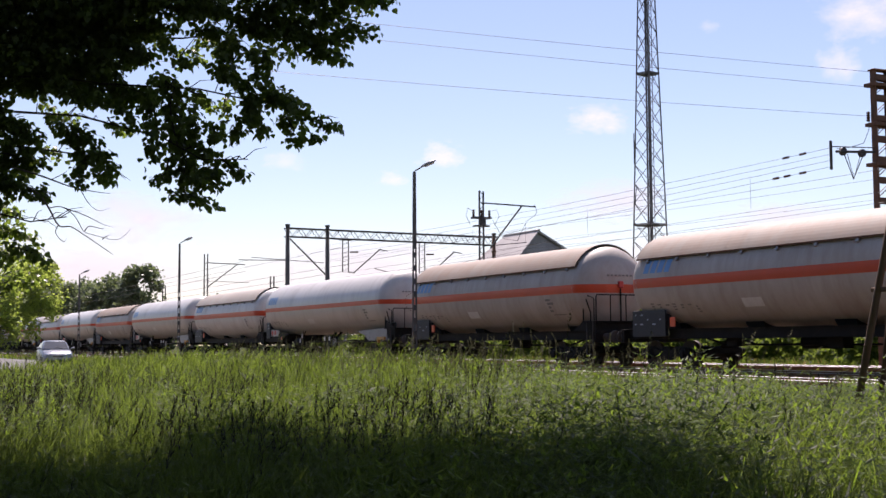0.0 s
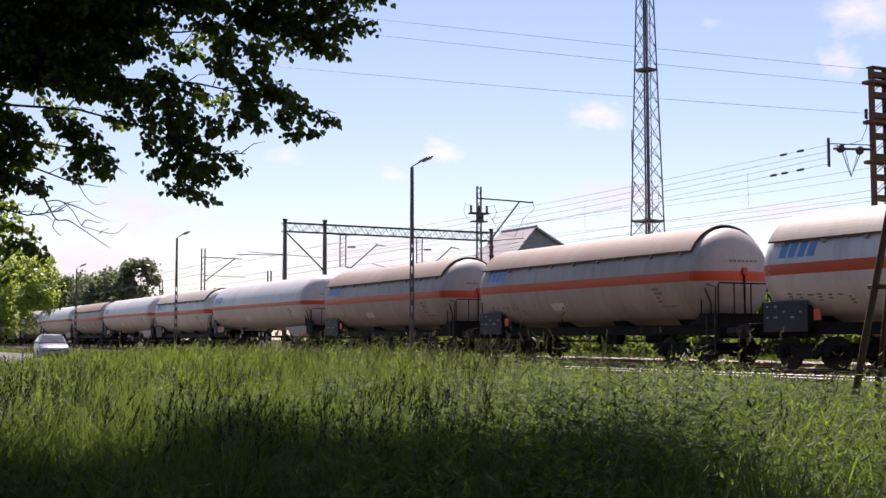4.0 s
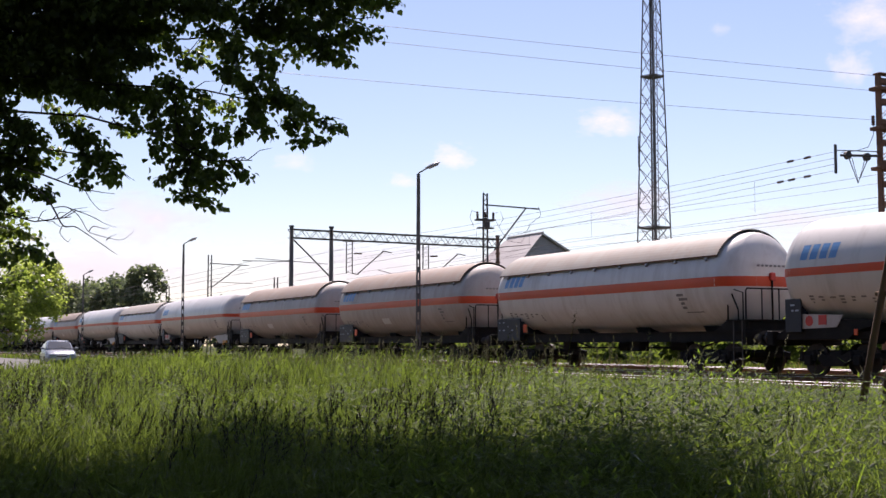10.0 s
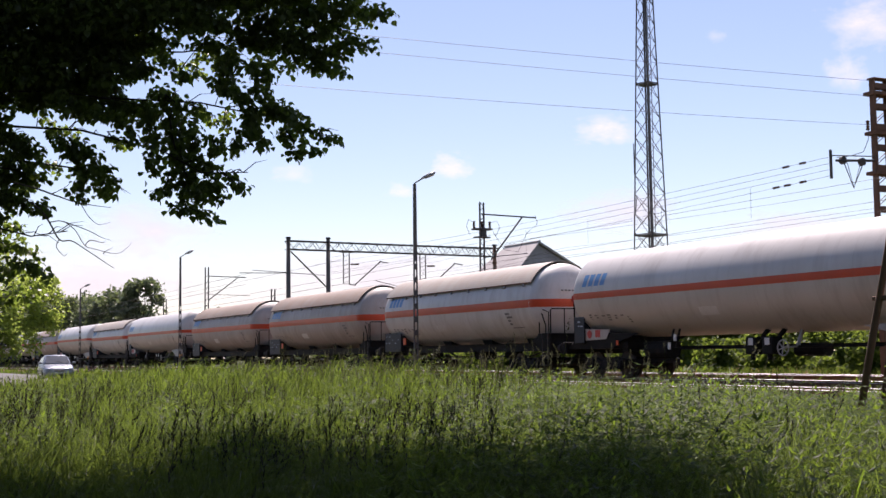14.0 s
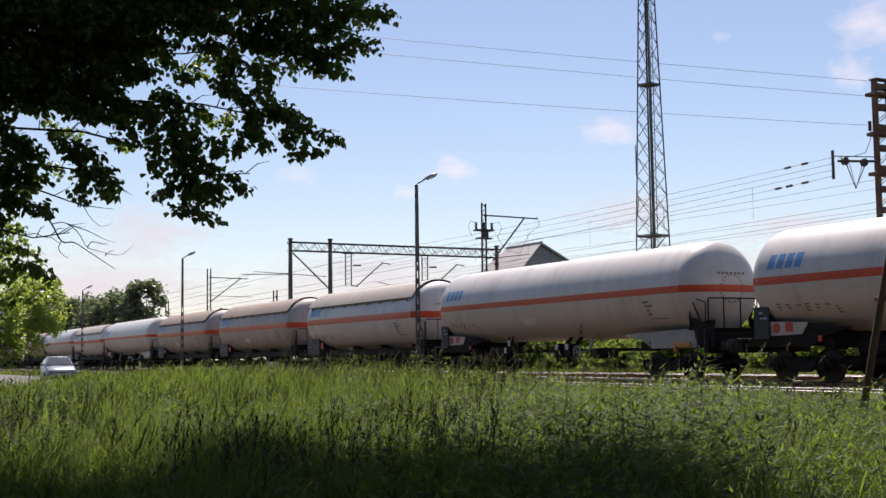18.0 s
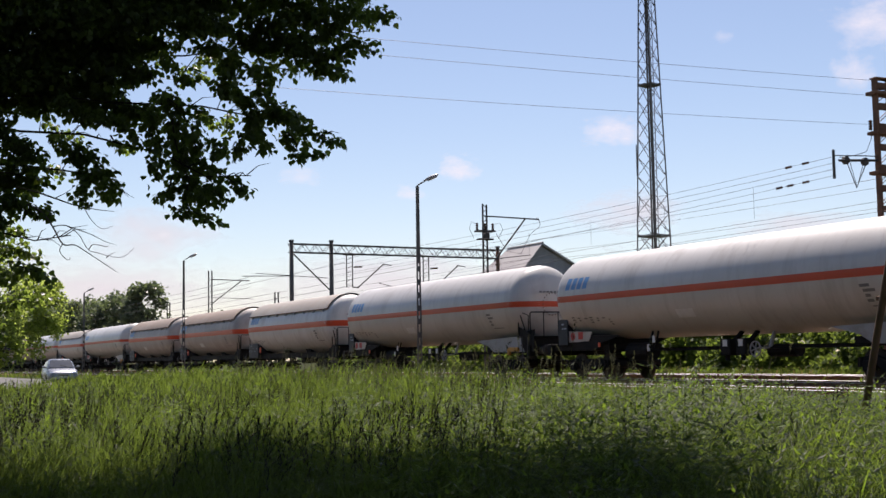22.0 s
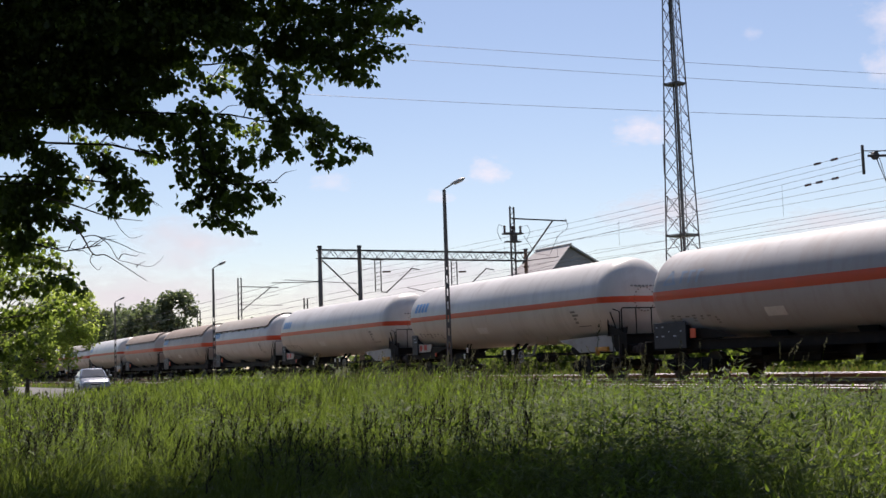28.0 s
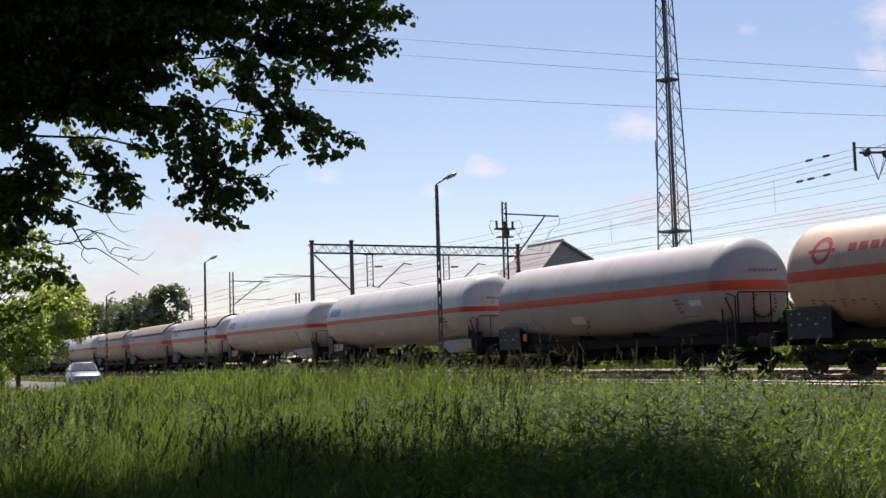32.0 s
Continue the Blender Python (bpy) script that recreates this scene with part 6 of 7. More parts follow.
    scatter("crown", LEAF_V, LEAF_F, bough_leaves(np.random.default_rng(24), along(deep, SUNLIT, 15.6, 0.5), 0.066, 1500), M_LEAF, "", "", parent=t)
    for nodes in SHADED + SUNLIT:
        ahead = 10.1 if nodes in SHADED else 15.6
        n = len(nodes)
        pts = [Vector(spot(ahead, s, z)) for s, z, r in nodes]
        part("limb", tube(B(), pts, [0.009 * (1 - 0.8 * i / (n - 1)) for i in range(n)], 6), M_BARK, t, smooth=True)
    scatter("crown", FOLD_V, FOLD_F, sprays(np.random.default_rng(22), crown, 84, 0.17, 0.2), M_LEAF, "", "", parent=t)
    # leaves of the added walls that only hold off skylight
    scatter("crown", FOLD_V, FOLD_F, sprays(np.random.default_rng(23), sky_screen, 55, 0.3, 0.4), M_LEAF, "", "", parent=t)
    # bare twigs under the lowest bough: aside and height along each
    for line in ([(-3.53, 2.96), (-3.35, 2.91), (-3.16, 2.84), (-3.02, 2.79), (-2.86, 2.76), (-2.72, 2.74)],
                 [(-3.44, 2.82), (-3.3, 2.74), (-3.21, 2.62), (-3.14, 2.48), (-3.04, 2.47), (-2.92, 2.4), (-2.78, 2.3), (-2.69, 2.24)],
                 [(-3.21, 2.62), (-3.11, 2.63), (-3.02, 2.56), (-2.92, 2.43), (-2.85, 2.4), (-2.67, 2.36), (-2.59, 2.41), (-2.56, 2.45)],
                 [(-3.11, 2.63), (-2.92, 2.56), (-2.78, 2.49), (-2.69, 2.46)],
                 [(-3.07, 2.82), (-2.97, 2.77), (-2.9, 2.67), (-2.82, 2.6), (-2.72, 2.62)],
                 [(-3.14, 2.48), (-3.17, 2.42), (-3.11, 2.35), (-3.06, 2.37)],
                 [(-3.21, 2.86), (-3.12, 2.91), (-3.06, 2.94)],
                 [(-2.92, 2.43), (-2.88, 2.47), (-2.78, 2.45), (-2.76, 2.47)],
                 [(-2.78, 2.36), (-2.74, 2.38), (-2.71, 2.41)]):
        pts = [Vector(spot(10.1 + rnd.uniform(-0.05, 0.05), s, z)) for s, z in line]
        n = len(pts)
        start = 0.012 if line[0][0] < -3.3 else 0.006
        fine = []
        for j in range(n - 1):
            a, b, c, e = pts[max(j - 1, 0)], pts[j], pts[j + 1], pts[min(j + 2, n - 1)]
            for i in range(4):
                u = i / 4
                fine.append(0.5 * (2 * b + (c - a) * u + (2 * a - 5 * b + 4 * c - e) * u * u + (3 * b - a - 3 * c + e) * u ** 3))
        fine.append(pts[-1])
        m = len(fine)
        part("bare_twig", tube(B(), fine, [start * 0.8 * (1 - 0.8 * j / (m - 1)) for j in range(m)], 5), M_TWIG, t)


linden()


def crown_blobs(rng, c, r, h, n, full=0):
    out = []
    for k in range(n):
        a, u = rng.uniform(0, 2 * math.pi), rng.uniform(0, 1)
        rad = r * (0.25 + 0.55 * math.sin(math.pi * (0.15 + 0.75 * u))) * rng.uniform(0.4, 1.0)
        s = r * rng.uniform(0.28, 0.48)
        out.append((c[0] + rad * math.cos(a), c[1] + rad * math.sin(a), c[2] + h * u, s, s, s * 0.8, 1.0))
    if full:
        out.append((c[0], c[1], c[2] + h * 0.5, r * 0.85, r * 0.85, h * 0.52, full))
    return out


def far_tree(name, x, y, tall, r, leaf, label, seed, n=16, per=260, size=0.5, low=0.3, lean=0.0, full=0):
    rng = np.random.default_rng(seed)
    z = float(land(x, y))
    blobs = crown_blobs(rng, (x, y, z + tall * low), r, tall * (0.92 - low), n, full)
    return tree(name, (x, y - lean, z), tall, blobs, per, size, leaf, label, 0.02 * tall if name != "bush" else 0, seed, "clump", name != "bush")


DARK = "broad dark green tree behind the railway"
for k, (x, y, tall, r) in enumerate(((-161, 37.4, 12.0, 3.5), (-166, 35.9, 10.0, 3.2), (-171, 35.2, 10.8, 3.6), (-177, 34.4, 10.2, 3.8), (-184, 33.0, 10.8, 4.2), (-192, 31.0, 10.6, 4.5), (-200, 28.0, 10.4, 5.0), (-209, 24.0, 10.6, 5.5), (-160, 40.2, 6.2, 2.4))):
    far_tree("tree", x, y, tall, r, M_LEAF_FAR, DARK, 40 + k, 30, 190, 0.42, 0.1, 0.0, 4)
LIGHT = "light green tree beside the road"
for k, (x, y, tall, r, low) in enumerate(((-64.0, 8.1, 7.2, 1.5, 0.2), (-67.0, 10.4, 5.9, 1.35, 0.45), (-66.0, 9.3, 6.2, 1.4, 0.3), (-62.0, 5.6, 7.0, 1.6, 0.15), (-88.0, 8.6, 6.0, 2.0, 0.15))):
    far_tree("tree", x, y, tall, r, M_LEAF_LIGHT, LIGHT, 60 + k, 34, 100, 0.14, low, 2.5)
rb = random.Random(17)
for k in range(64):
    x = -4 - 1.45 * k
    y = 39.5 + rb.uniform(-2.5, 4)
    far_tree("bush", x, y, rb.uniform(1.2, 2.5), rb.uniform(1.2, 2.0), M_BUSH, "leafy green bush beyond the railway tracks", 100 + k, 10, 190, 0.2, 0.05)
for k in range(44):
    far_tree("bush", -6 - 2.3 * k + rb.uniform(-0.8, 0.8), 46.5 + rb.uniform(-1.5, 2.5), rb.uniform(3.2, 4.2), rb.uniform(1.9, 2.6), M_BUSH, "tall leafy green bush behind the trackside hedge", 400 + k, 10, 90, 0.38, 0.04)
for k, (x, y, tall) in enumerate(((-47.5, 47, 7.4), (-51, 50, 7.6), (-38, 47, 7.0), (-33, 49, 6.6), (-27, 46, 6.2), (-45, 56, 6.5), (-58, 60, 6.5))):
    far_tree("tree", x, y, tall, 2.4, M_BUSH, "young green tree beyond the railway tracks", 150 + k, 14, 300, 0.3, 0.12)
for k in range(14):
    a = rb.uniform(0, 1)
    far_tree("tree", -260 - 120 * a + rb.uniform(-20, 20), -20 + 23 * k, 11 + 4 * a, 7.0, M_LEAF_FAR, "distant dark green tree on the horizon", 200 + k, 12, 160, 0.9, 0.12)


# unseen trees left of and behind the eye, added to cut skylight on the wagons
for k in range(11):
    far_tree("tree", 40 - 10.5 * k + rb.uniform(-2, 2), -13 - 0.25 * k + rb.uniform(-2, 2), rb.uniform(12, 15), 5.2, M_LEAF_FAR, "tall leafy tree added out of view to block skylight", 260 + k, 18, 130, 0.9, 0.1, 0.0, 6)


# more unseen trees, added to darken what the wagon ends receive
for k, (x, y) in enumerate(((37, 4), (42, 12), (36, -6), (52, 20))):
    far_tree("tree", x, y, 12.5, 5.0, M_LEAF_FAR, "tall leafy tree added out of view to block skylight", 280 + k, 18, 130, 0.9, 0.08, 0.0, 6)


def far_woods():
    rng = np.random.default_rng(77)
    blobs = []
    for k in range(70):
        a = radians(-20 + 220 * k / 70)
        r = 520 + rng.uniform(-60, 60)
        blobs.append((r * math.cos(a), r * math.sin(a), 4.5, 14, 14, rng.uniform(5, 8), 1.0))
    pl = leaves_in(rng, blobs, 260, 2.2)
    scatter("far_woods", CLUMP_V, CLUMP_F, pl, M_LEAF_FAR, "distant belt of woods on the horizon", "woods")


far_woods()


# ---- meadow ----
def tall_grass(x, y):
    """How high the grass stands."""
    h = 0.80 + 0.10 * np.sin(x * 0.35 + 0.6) * np.sin(y * 0.5 + 1.0) + 0.09 * np.sin(x * 2.1 + y * 1.3) * np.sin(y * 2.7 - x * 0.6) + 0.05 * np.sin(x * 5.3 - y * 3.1)
    right = smooth01(-15.0, -33.0, x)
    edge = smooth01(9.0, 14.0, y)
    h = h * (1 - edge * (1 - (0.30 + 0.85 * right)))
    h = h * (1 - 0.3 * smooth01(-55.0, -66.0, x))
    return h * (1 - 0.85 * smooth01(16.6, 18.4, y))


def on_road(x, y):
    bend = np.interp(x, [-320, -77, -69, -63, -60, -57, -50, -40], [11.6, 11.4, 9.6, 5.5, 0.0, -8.0, -20.0, -45.0])
    return (np.abs(y - bend) < np.where(x < -68, 2.0, 3.2)) & (x < -54)


def polar(rng, r0, r1, n, wide=25.0):
    r = np.sqrt(rng.uniform(r0 * r0, r1 * r1, n))
    a = radians(63.6) + np.radians(rng.uniform(-wide, wide, n))
    return -r * np.sin(a), r * np.cos(a)


def aside_of(x, y):
    return (x * ASIDE.x + y * ASIDE.y) / (x * AHEAD.x + y * AHEAD.y)


def blades(rng, x, y, hmul, wide, bend, way=None):
    """Curved blades as places for one blade shape: root, side, lean, up."""
    n = len(x)
    h = tall_grass(x, y) * hmul * rng.uniform(0.4, 1.08, n)
    a = rng.uniform(0, 2 * np.pi, n)
    side = np.stack([np.cos(a), np.sin(a), 0 * a], 1) * (wide * rng.uniform(0.6, 1.3, n))[:, None]
    b = a + np.pi / 2 + rng.normal(0, 0.5, n)
    wind = np.array([0.55, 0.45, 0.0])
    lean = (np.stack([np.cos(b), np.sin(b), 0 * b], 1) * rng.uniform(0.05, 1.0, n)[:, None] ** 1.2 * 1.55 + wind * 0.3) * (h * bend)[:, None]
    if way is not None:
        lean[:, :2] += way * h[:, None]
    up = np.stack([0 * h, 0 * h, h], 1)
    root = np.stack([x, y, land(x, y) - 0.02], 1)
    return np.stack([root, side, lean, up], 1)


BLADE_V = [(-0.5, 0, 0), (0.5, 0, 0), (-0.45, 0.10, 0.4), (0.45, 0.10, 0.4), (-0.32, 0.38, 0.76), (0.32, 0.38, 0.76), (0, 0.95, 0.97)]
BLADE_F = [(0, 1, 3, 2), (2, 3, 5, 4), (4, 5, 6)]
ARCH_V = [(-0.5, 0, 0), (0.5, 0, 0), (-0.45, 0.22, 0.5), (0.45, 0.22, 0.5), (-0.35, 0.75, 0.80), (0.35, 0.75, 0.80), (-0.2, 1.35, 0.78), (0.2, 1.35, 0.78), (0, 1.75, 0.58)]
ARCH_F = [(0, 1, 3, 2), (2, 3, 5, 4), (4, 5, 7, 6), (6, 7, 8)]
STALK_V = [(-0.5, 0, 0), (0.5, 0, 0), (-0.4, 0.1, 0.55), (0.4, 0.1, 0.55), (0, 0.3, 1.0)]
STALK_F = [(0, 1, 3, 2), (2, 3, 4)]


def meadow():
    rng = np.random.default_rng(9)
    for r0, r1, n, wide, w in ((2.6, 6.0, 24000, 0.009, 26), (6.0, 10.0, 52000, 0.008, 25), (10.0, 17.0, 60000, 0.008, 25), (17.0, 30.0, 62000, 0.011, 25), (30.0, 60.0, 40000, 0.032, 25), (60.0, 130.0, 14000, 0.09, 25)):
        m = 15
        x, y = polar(rng, r0, r1, n // m, w)
        k = len(x)
        tall = np.clip(rng.normal(0.98, 0.17, k), 0.5, 1.25)
        way = rng.normal(0, 0.28, (k, 2))
        x, y, tall, way = np.repeat(x, m), np.repeat(y, m), np.repeat(tall, m), np.repeat(way, m, axis=0)
        wider = 0.035 + 0.005 * r1
        x, y = x + rng.normal(0, wider, len(x)), y + rng.normal(0, wider, len(x))
        ok = (y < 18.3) & ~on_road(x, y) & (rng.random(len(x)) > 0.3 * smooth01(-0.02, 0.12, aside_of(x, y)) * (r1 < 35))
        pl = blades(rng, x[ok], y[ok], tall[ok], wide, 0.52, way[ok])
        rng.shuffle(pl)
        cut = int(len(pl) * 0.55)
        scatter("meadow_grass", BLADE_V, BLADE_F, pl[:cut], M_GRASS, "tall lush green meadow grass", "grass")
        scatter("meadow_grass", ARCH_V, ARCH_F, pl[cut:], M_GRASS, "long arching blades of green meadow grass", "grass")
    # the same meadow round the eye and behind it, thinner
    x = rng.uniform(-70, 45, 14000)
    y = rng.uniform(-25, 17, 14000)
    far = (np.hypot(x, y) > 2.6) & ~on_road(x, y)
    nx, ny = rng.uniform(-14, 14, 9000), rng.uniform(-14, 14, 9000)
    back = (nx * AHEAD.x + ny * AHEAD.y < 1.2) & (np.hypot(nx, ny) > 0.7)
    scatter("meadow_grass", BLADE_V, BLADE_F, blades(rng, nx[back], ny[back], 0.8, 0.012, 0.42), M_GRASS, "tall lush green meadow grass", "grass")
    scatter("meadow_grass", BLADE_V, BLADE_F, blades(rng, x[far], y[far], 1.0, 0.03, 0.42), M_GRASS, "tall lush green meadow grass", "grass")


meadow()


STALKS = []


def seed_heads():
    rng = np.random.default_rng(31)
    spikes = []
    pale = []
    stalks = []
    for r0, r1, n in ((4.0, 8.0, 60), (8.0, 14.0, 2300), (14.0, 24.0, 3200), (24.0, 45.0, 1800), (12.0, 30.0, 900)):
        x, y = polar(rng, r0, r1, n, 24)
        ok = (y < 18.0) & ~on_road(x, y) & (rng.random(n) > 0.88 * smooth01(0.0, 0.1, aside_of(x, y)))
        patch = np.sin(x * 0.9 + 0.7) * np.sin(y * 1.3 - 0.5) + 0.6 * np.sin(x * 0.4 - y * 0.8 + 1.0) + rng.normal(0, 0.3, n)
        ok &= (patch > 0.35) | (n == 900)
        x, y = x[ok], y[ok]
        m = len(x)
        h = np.maximum(tall_grass(x, y), 0.42) * rng.uniform(0.85, 1.22, m)
        if n == 900:
            h = h * 1.28
            y = np.maximum(y, 9.0)
        root = np.stack([x, y, land(x, y)], 1)
        b = rng.normal(0.7, 1.6, m)
        lean = np.stack([np.cos(b), np.sin(b), 0 * b], 1) * (h * rng.uniform(0.05, 0.22, m))[:, None]
        w = 0.004 + 0.00025 * r1
        side = np.stack([-np.sin(b), np.cos(b), 0 * b], 1) * w
        stalks.append(np.stack([root, side, lean, np.stack([0 * h, 0 * h, h], 1)], 1))
        tip = root + lean * 0.3 + np.stack([0 * h, 0 * h, h * 0.985], 1)
        ln = rng.uniform(0.13, 0.26, m)[:, None]
        way = lean / np.linalg.norm(lean, axis=1, keepdims=True) * rng.uniform(0.05, 1.0, m)[:, None] ** 2 + np.array([0, 0, 1.0])
        way /= np.linalg.norm(way, axis=1, keepdims=True)
        s2 = np.cross(way, np.array([0.3, 0.9, 0.1]))
        s2 /= np.linalg.norm(s2, axis=1, keepdims=True)
        fat = rng.uniform(0.06, 0.095, m)[:, None] * ln
        (pale if n == 900 else spikes).append(np.stack([tip, s2 * fat, np.cross(way, s2) * fat, way * ln], 1))
    st, sp = np.concatenate(stalks), np.concatenate(spikes)
    scatter("grass_stalks", STALK_V, STALK_F, st, M_GRASS, "thin green stalks of flowering grass", "grass")
    # a loose panicle: a thin axis with small spikelets standing off it
    v = [(-0.05, 0, -0.05), (0.05, 0, -0.05), (0.03, 0.02, 1.0), (-0.03, 0.02, 1.0)]
    f = [(0, 1, 2, 3)]
    for k in range(15):
        z, a = 0.02 + 0.06 * k, 2.4 * k
        r = 0.35 + 0.65 * math.sin(math.pi * min(z + 0.15, 1))
        c, s = math.cos(a), math.sin(a)
        i = len(v)
        v += [(0, 0, z), (0.55 * r * c - 0.3 * s, 0.55 * r * s + 0.3 * c, z + 0.06), (r * c, r * s, z + 0.16), (0.55 * r * c + 0.3 * s, 0.55 * r * s - 0.3 * c, z + 0.06)]
        f.append((i, i + 1, i + 2, i + 3))
    # taller nodding grass towards the tracks: each stalk sways by itself
    for k in range(48):
        if k < 30:
            d = rng.uniform(9.0, 14.5)
            a = d * rng.uniform(0.0, 0.30)
        else:
            d = rng.uniform(13.0, 19.0)
            a = d * rng.uniform(-0.22, 0.0)
        p = AHEAD * d + ASIDE * a
        z = float(land(p.x, p.y))
        h = 1.38 - z + rng.normal(0, 0.09) if k < 30 else 1.45 - z + rng.normal(0, 0.06)
        turn = rng.normal(0.9, 0.9)
        t = thing("grass_stalk", pose(p.x, p.y, z, 0, 0, math.degrees(turn)), "tall thin grass stalk with a pale nodding seed head", "grass stalk", "swaying grass stalks")
        lean, nod = h * rng.uniform(0.08, 0.18), rng.uniform(0.1, 0.9)
        path = [Vector((lean * u * u, 0, h * u)) for u in (0, 0.35, 0.7, 1.0)]
        part("stem", tube(B(), path, [0.0035, 0.003, 0.0022, 0.0016], 4, False), M_GRASS, t)
        ln = rng.uniform(0.12, 0.19)
        bm = B()
        way = Vector((nod, 0, 1)).normalized()
        for i in range(18):
            u = i / 17
            c = path[-1] + way * (ln * u) + Vector((0.25 * ln * nod * u * u, 0, -0.12 * ln * nod * u * u))
            r = ln * 0.075 * (0.35 + math.sin(math.pi * min(u + 0.18, 1.0)))
            b = 2.4 * i
            off = Vector((math.cos(b), math.sin(b), 0.9)) * r
            side = Vector((-math.sin(b), math.cos(b), 0)) * (r * 0.45)
            bm.faces.new([bm.verts.new(q) for q in (c, c + off * 0.6 + side, c + off * 1.25, c + off * 0.6 - side)])
        part("seed_head", bm, M_PALE if k % 3 else M_SEED, t)
        STALKS.append((t, p, z, turn, rng.uniform(0, 6.28), rng.uniform(1.1, 1.7)))
    scatter("grass_seed_heads", v, f, np.concatenate(pale), M_PALE, "pale nodding seed heads along the meadow top", "grass")
    scatter("grass_seed_heads", v, f, sp, M_SEED, "brownish seed heads above the meadow grass", "grass")


seed_heads()


def arching_grass():
    rng = np.random.default_rng(53)
    n = 150
    d = rng.uniform(6.5, 11.5, n)
    s = d * rng.uniform(0.24, 0.37, n)
    x, y = AHEAD.x * d + ASIDE.x * s, AHEAD.y * d + ASIDE.y * s
    h = rng.uniform(0.75, 1.1, n)
    a = rng.uniform(0, 2 * np.pi, n)
    flat = np.stack([np.cos(a), np.sin(a), 0 * a], 1)
    side = np.cross(flat, np.array([0, 0, 1.0])) * rng.uniform(0.009, 0.015, n)[:, None]
    pl = np.stack([np.stack([x, y, land(x, y)], 1), side, flat * (h * rng.uniform(0.3, 0.55, n))[:, None], np.stack([0 * h, 0 * h, h], 1)], 1)
    scatter("arching_grass", ARCH_V, ARCH_F, pl, M_WEED, "long pale green arching blades in the near meadow", "grass")


arching_grass()


def weeds():
    rng = np.random.default_rng(13)
    out = []
    for r0, r1, n, s in ((5, 12, 8000, 0.042), (12, 22, 17000, 0.05), (22, 45, 6000, 0.066)):
        m = 11
        x, y = polar(rng, r0, r1, n // m, 24)
        tall = np.repeat(np.clip(rng.normal(0.95, 0.2, len(x)), 0.5, 1.4), m)
        x = np.repeat(x, m) + rng.normal(0, 0.04 + 0.005 * r1, len(tall))
        y = np.repeat(y, m) + rng.normal(0, 0.04 + 0.005 * r1, len(tall))
        aside, n = aside_of(x, y), len(x)
        patch = np.sin(x * 1.1 + 0.4) * np.sin(y * 1.4 + x * 0.3) + 0.5 * np.sin(x * 2.9 - y * 2.3) + rng.normal(0, 0.35, n)
        ok = (y < 17.8) & ~on_road(x, y) & (patch > 0.75 - 5.0 * np.clip(aside + 0.08, -0.03, 0.2))
        x, y = x[ok], y[ok]
        m = len(x)
        h = np.maximum(tall_grass(x, y), 0.35) * tall[ok] * rng.uniform(0.8, 1.12, m)
        tilt = rng.normal(0, 0.12, (m, 2))
        turn = rng.uniform(0, np.pi, m)
        for lvl in range(5):
            f = 0.50 + 0.12 * lvl
            p = np.stack([x + tilt[:, 0] * h * f, y + tilt[:, 1] * h * f, land(x, y) + h * f], 1)
            for flip in (0, np.pi):
                a = turn + lvl * 1.57 + flip + rng.normal(0, 0.3, m)
                dip = rng.uniform(-0.5, 0.3, m) + 0.11 * lvl
                d = np.stack([np.cos(a), np.sin(a), dip], 1)
                d /= np.linalg.norm(d, axis=1, keepdims=True)
                sd = np.stack([-np.sin(a), np.cos(a), 0 * a], 1)
                up = np.cross(sd, d)
                k = (s * (1.3 - 0.1 * lvl) * rng.uniform(0.7, 1.35, m))[:, None]
                out.append(np.stack([p, sd * k * 0.5, d * k * 1.8, up * k], 1))
    scatter("meadow_weeds", FOLD_V, FOLD_F, np.concatenate(out), M_WEED, "leafy green weeds among the meadow grass", "weeds")
    # dry and low growth beside and between the tracks
    n = 22000
    x = rng.uniform(-62, -8, n)
    pick = rng.random(n)
    y = np.where(pick < 0.35, rng.uniform(33.2, 40, n), np.where(pick < 0.55, rng.uniform(27.2, 29.2, n), np.where(pick < 0.8, rng.uniform(17.8, 19.2, n), rng.uniform(21.4, 23.2, n))))
    h = np.where(pick < 0.35, rng.uniform(0.2, 0.6, n), np.where(pick < 0.55, rng.uniform(0.1, 0.3, n), rng.uniform(0.05, 0.22, n)))
    a = rng.uniform(0, 2 * np.pi, n)
    side = np.stack([np.cos(a), np.sin(a), 0 * a], 1) * 0.02
    lean = np.stack([np.sin(a), np.cos(a), 0 * a], 1) * (h * 0.4)[:, None]
    root = np.stack([x, y, np.full(n, 0.36)], 1)
    pl = np.stack([root, side, lean, np.stack([0 * h, 0 * h, h], 1)], 1)
    dry = rng.random(n) < np.where(pick < 0.35, 0.12, np.where(pick < 0.55, 0.45, 0.2))
    scatter("trackside_weeds", BLADE_V, BLADE_F, pl[~dry], M_BUSH, "low green weeds beside the tracks", "weeds")
    scatter("dry_weeds", BLADE_V, BLADE_F, pl[dry], M_DRY, "dry rust-brown weeds beside the tracks", "weeds")


weeds()


# ---- clouds ----
CLOUDS = []


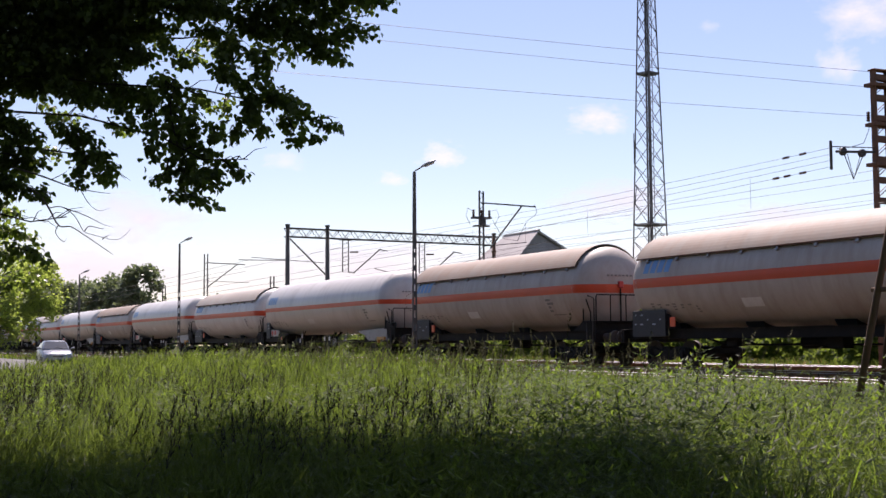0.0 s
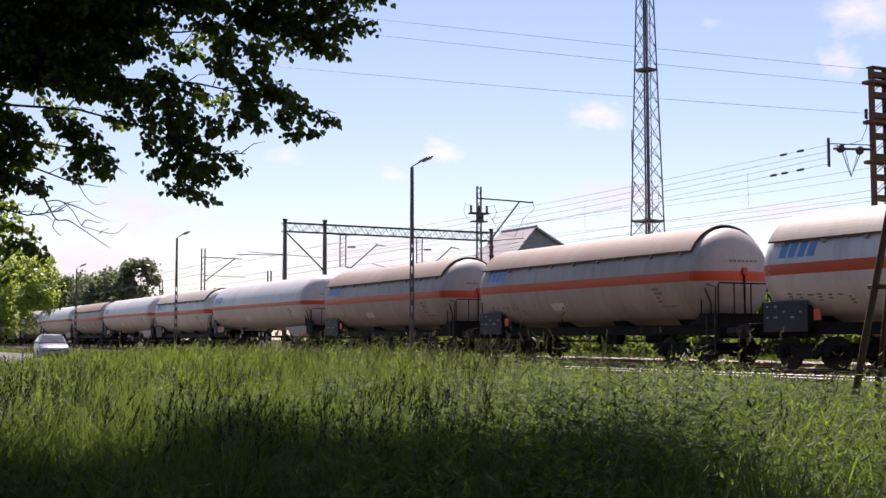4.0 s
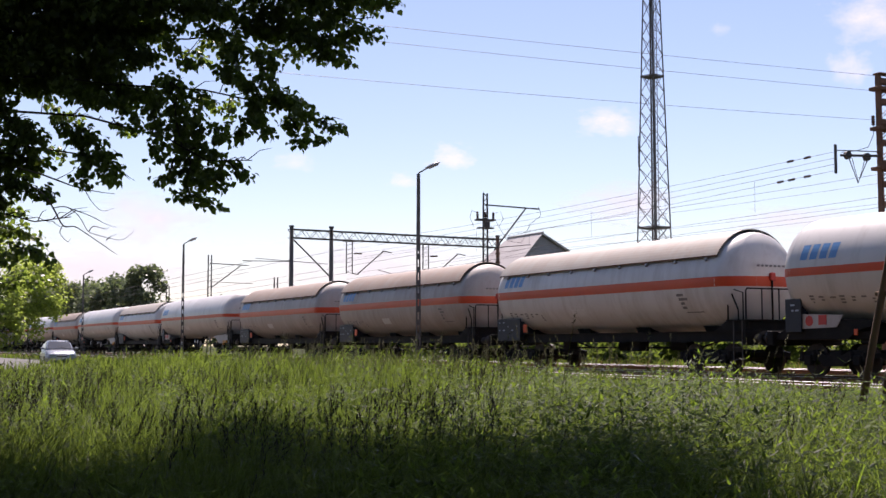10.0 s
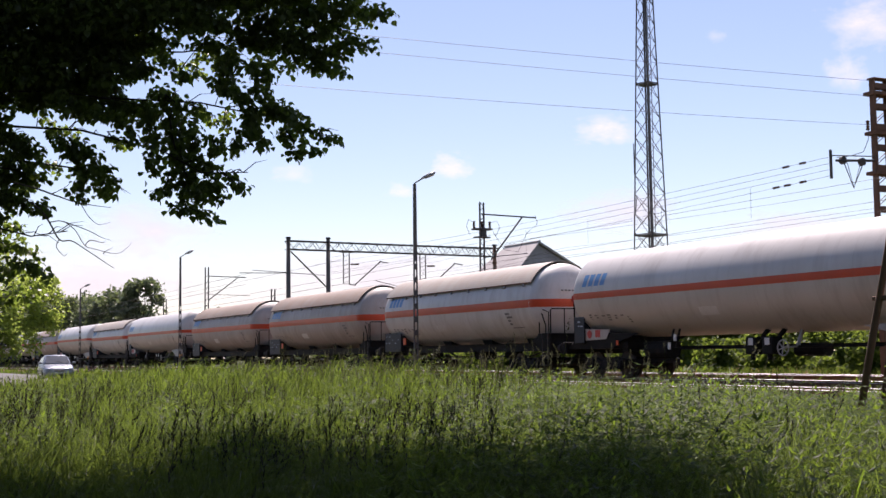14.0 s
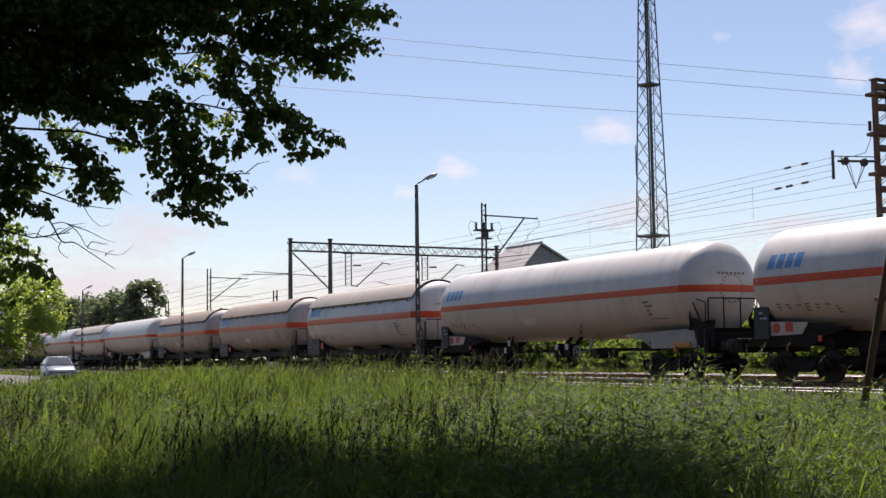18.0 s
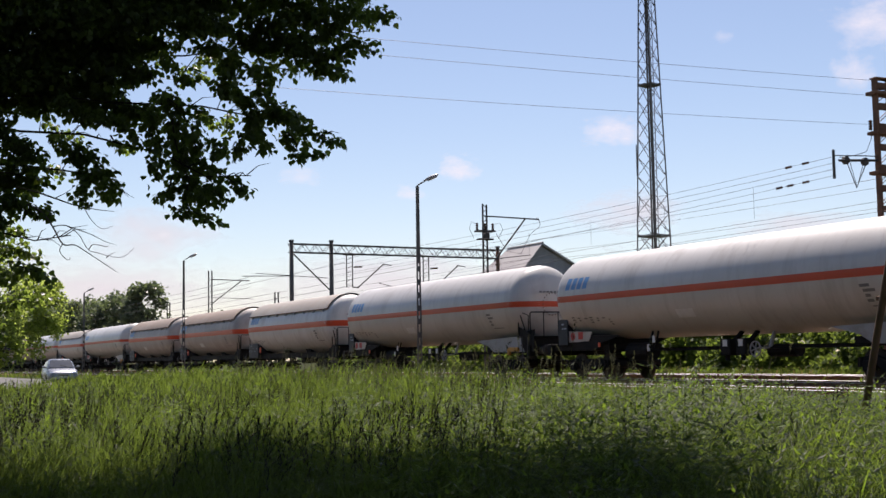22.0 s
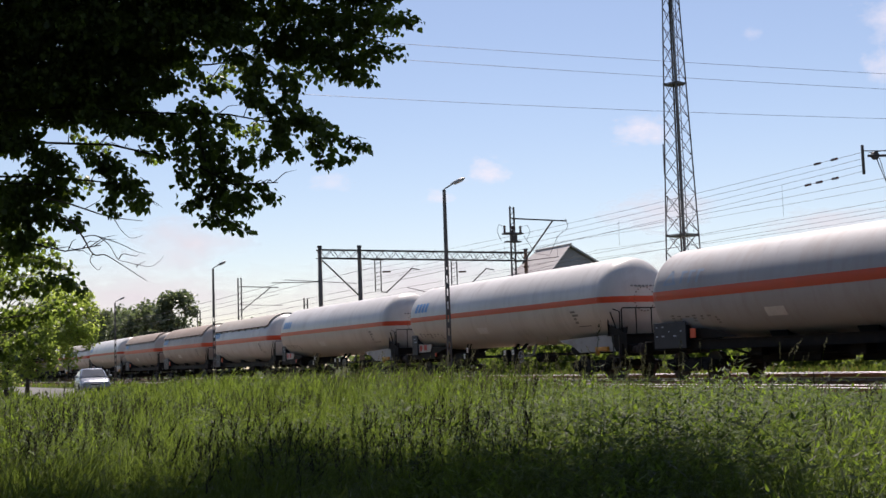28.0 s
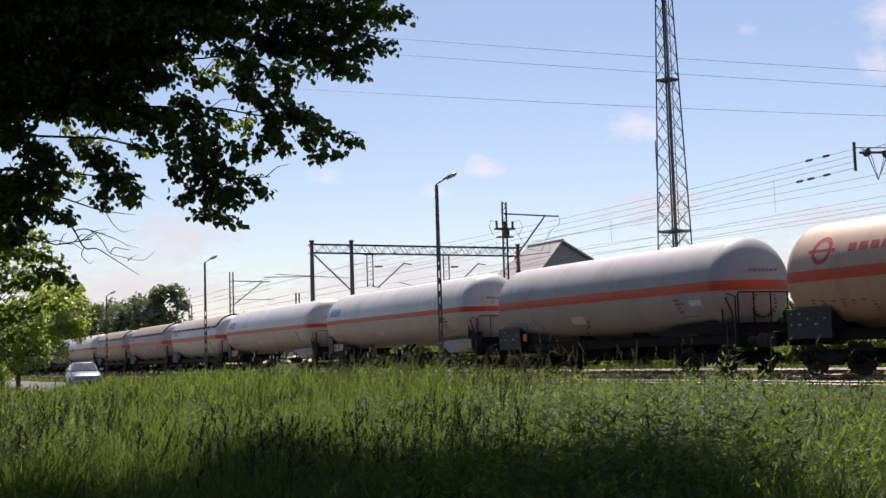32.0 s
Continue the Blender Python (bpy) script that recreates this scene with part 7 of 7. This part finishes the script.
def cloud(p, wide, tall, alpha, drift):
    bm = B()
    n = 12
    rows = [[bm.verts.new((2.4 * (i / n - 0.5), 2.4 * (j / n - 0.5), 0.15 * (1 - (2 * i / n - 1) ** 2 - (2 * j / n - 1) ** 2))) for j in range(n + 1)] for i in range(n + 1)]
    for i in range(n):
        for j in range(n):
            bm.faces.new((rows[i][j], rows[i + 1][j], rows[i + 1][j + 1], rows[i][j + 1]))
    ob = part("cloud", bm, M_CLOUD)
    ob.visible_shadow = False
    ob.scale = (wide, tall, tall)
    bright = 0.82 if p[2] < 200 else 1.0   # low sheets are dimmed in colour to temper the bright horizon
    ob.color = (bright, bright, bright, alpha)
    tagged(ob, "soft white fair-weather cloud or added low haze sheet", "cloud", "clouds", "backdrop")
    CLOUDS.append((ob, Vector(p), drift))


# the three 330 wide ones are haze sheets added over the glaring horizon
for p, wide, tall, alpha, drift in (
        ((-1239, 837, 270), 52, 26, 0.95, 1), ((-1325, 668, 228), 40, 24, 0.9, 1), ((-1413, 501, 222), 34, 16, 0.6, 1), ((-1085, 1125, 400), 90, 50, 0.85, 1), ((-1100, 1090, 335), 40, 34, 0.75, 1),
        ((-1357, 618, 200), 26, 14, 0.7, 1), ((-1498, 345, 150), 100, 50, 0.95, 1), ((-1240, 852, 172), 100, 36, 0.95, 1), ((-1149, 1035, 148), 120, 34, 0.9, 1), ((-1560, 320, 90), 200, 60, 0.95, 1),
        ((-1400, 620, 90), 190, 62, 0.95, 1), ((-1200, 900, 90), 190, 60, 0.95, 1), ((-1535, 200, 75), 330, 105, 0.75, 1), ((-1400, 560, 70), 330, 95, 0.75, 1), ((-1210, 930, 65), 330, 90, 0.75, 1), ((-1480, 380, 255), 30, 16, 0.4, 1), ((-1180, 960, 385), 18, 12, 0.35, 1)):
    cloud(p, wide, tall, alpha, drift)


# ---- what moves ----
def travelled(t):
    """Metres that the train has gone, counted from the middle of the clip."""
    u = (t - 16.0) / 16.0
    return 16.0 * (2.67315 * u + 0.00485 * u * u - 0.04469 * u ** 3)


def motions():
    for w, place in WAGONS:
        walk(w, [(t, pose(place - travelled(t), CENTRE_Y, RAIL)) for t in range(0, 33)])
    for w, place in WAGONS[:7]:
        for bogie in w.children:
            if bogie.name.startswith("bogie"):
                for ws in bogie.children:
                    home = ws.location.copy()
                    rows = []
                    for k in range(161):
                        t = k * 0.2
                        a = math.degrees((travelled(t) - travelled(0)) / 0.46)
                        rows.append((t, pose(home.x, home.y, home.z) @ Matrix.Rotation(radians(-a), 4, "Y")))
                    walk(ws, rows)
    for t, p, z, turn, start, beat in STALKS:
        rows = []
        for k in range(81):
            u = k * 0.4
            gust = 0.55 + 0.45 * math.sin(0.55 * u + 0.4 * p.x)
            a = 3.2 * gust * math.sin(2 * math.pi * u / (2 * beat) + start) + 1.5 * gust
            b = 1.6 * gust * math.sin(2 * math.pi * u / (2.7 * beat) + 2 * start)
            rows.append((u, pose(p.x, p.y, z, b, a, 0) @ pose(0, 0, 0, 0, 0, math.degrees(turn))))
        walk(t, rows)
    for ob, p, drift in CLOUDS:
        ends = []
        for t in (0.0, 32.0):
            q = p + Vector((0.4506, 0.8927, 0.02)) * (t * 0.72 * drift)
            face = (Vector(EYE) - q).to_track_quat("Z", "Y").to_matrix().to_4x4()
            ends.append((t, Matrix.Translation(q) @ face))
        walk(ob, ends)


motions()
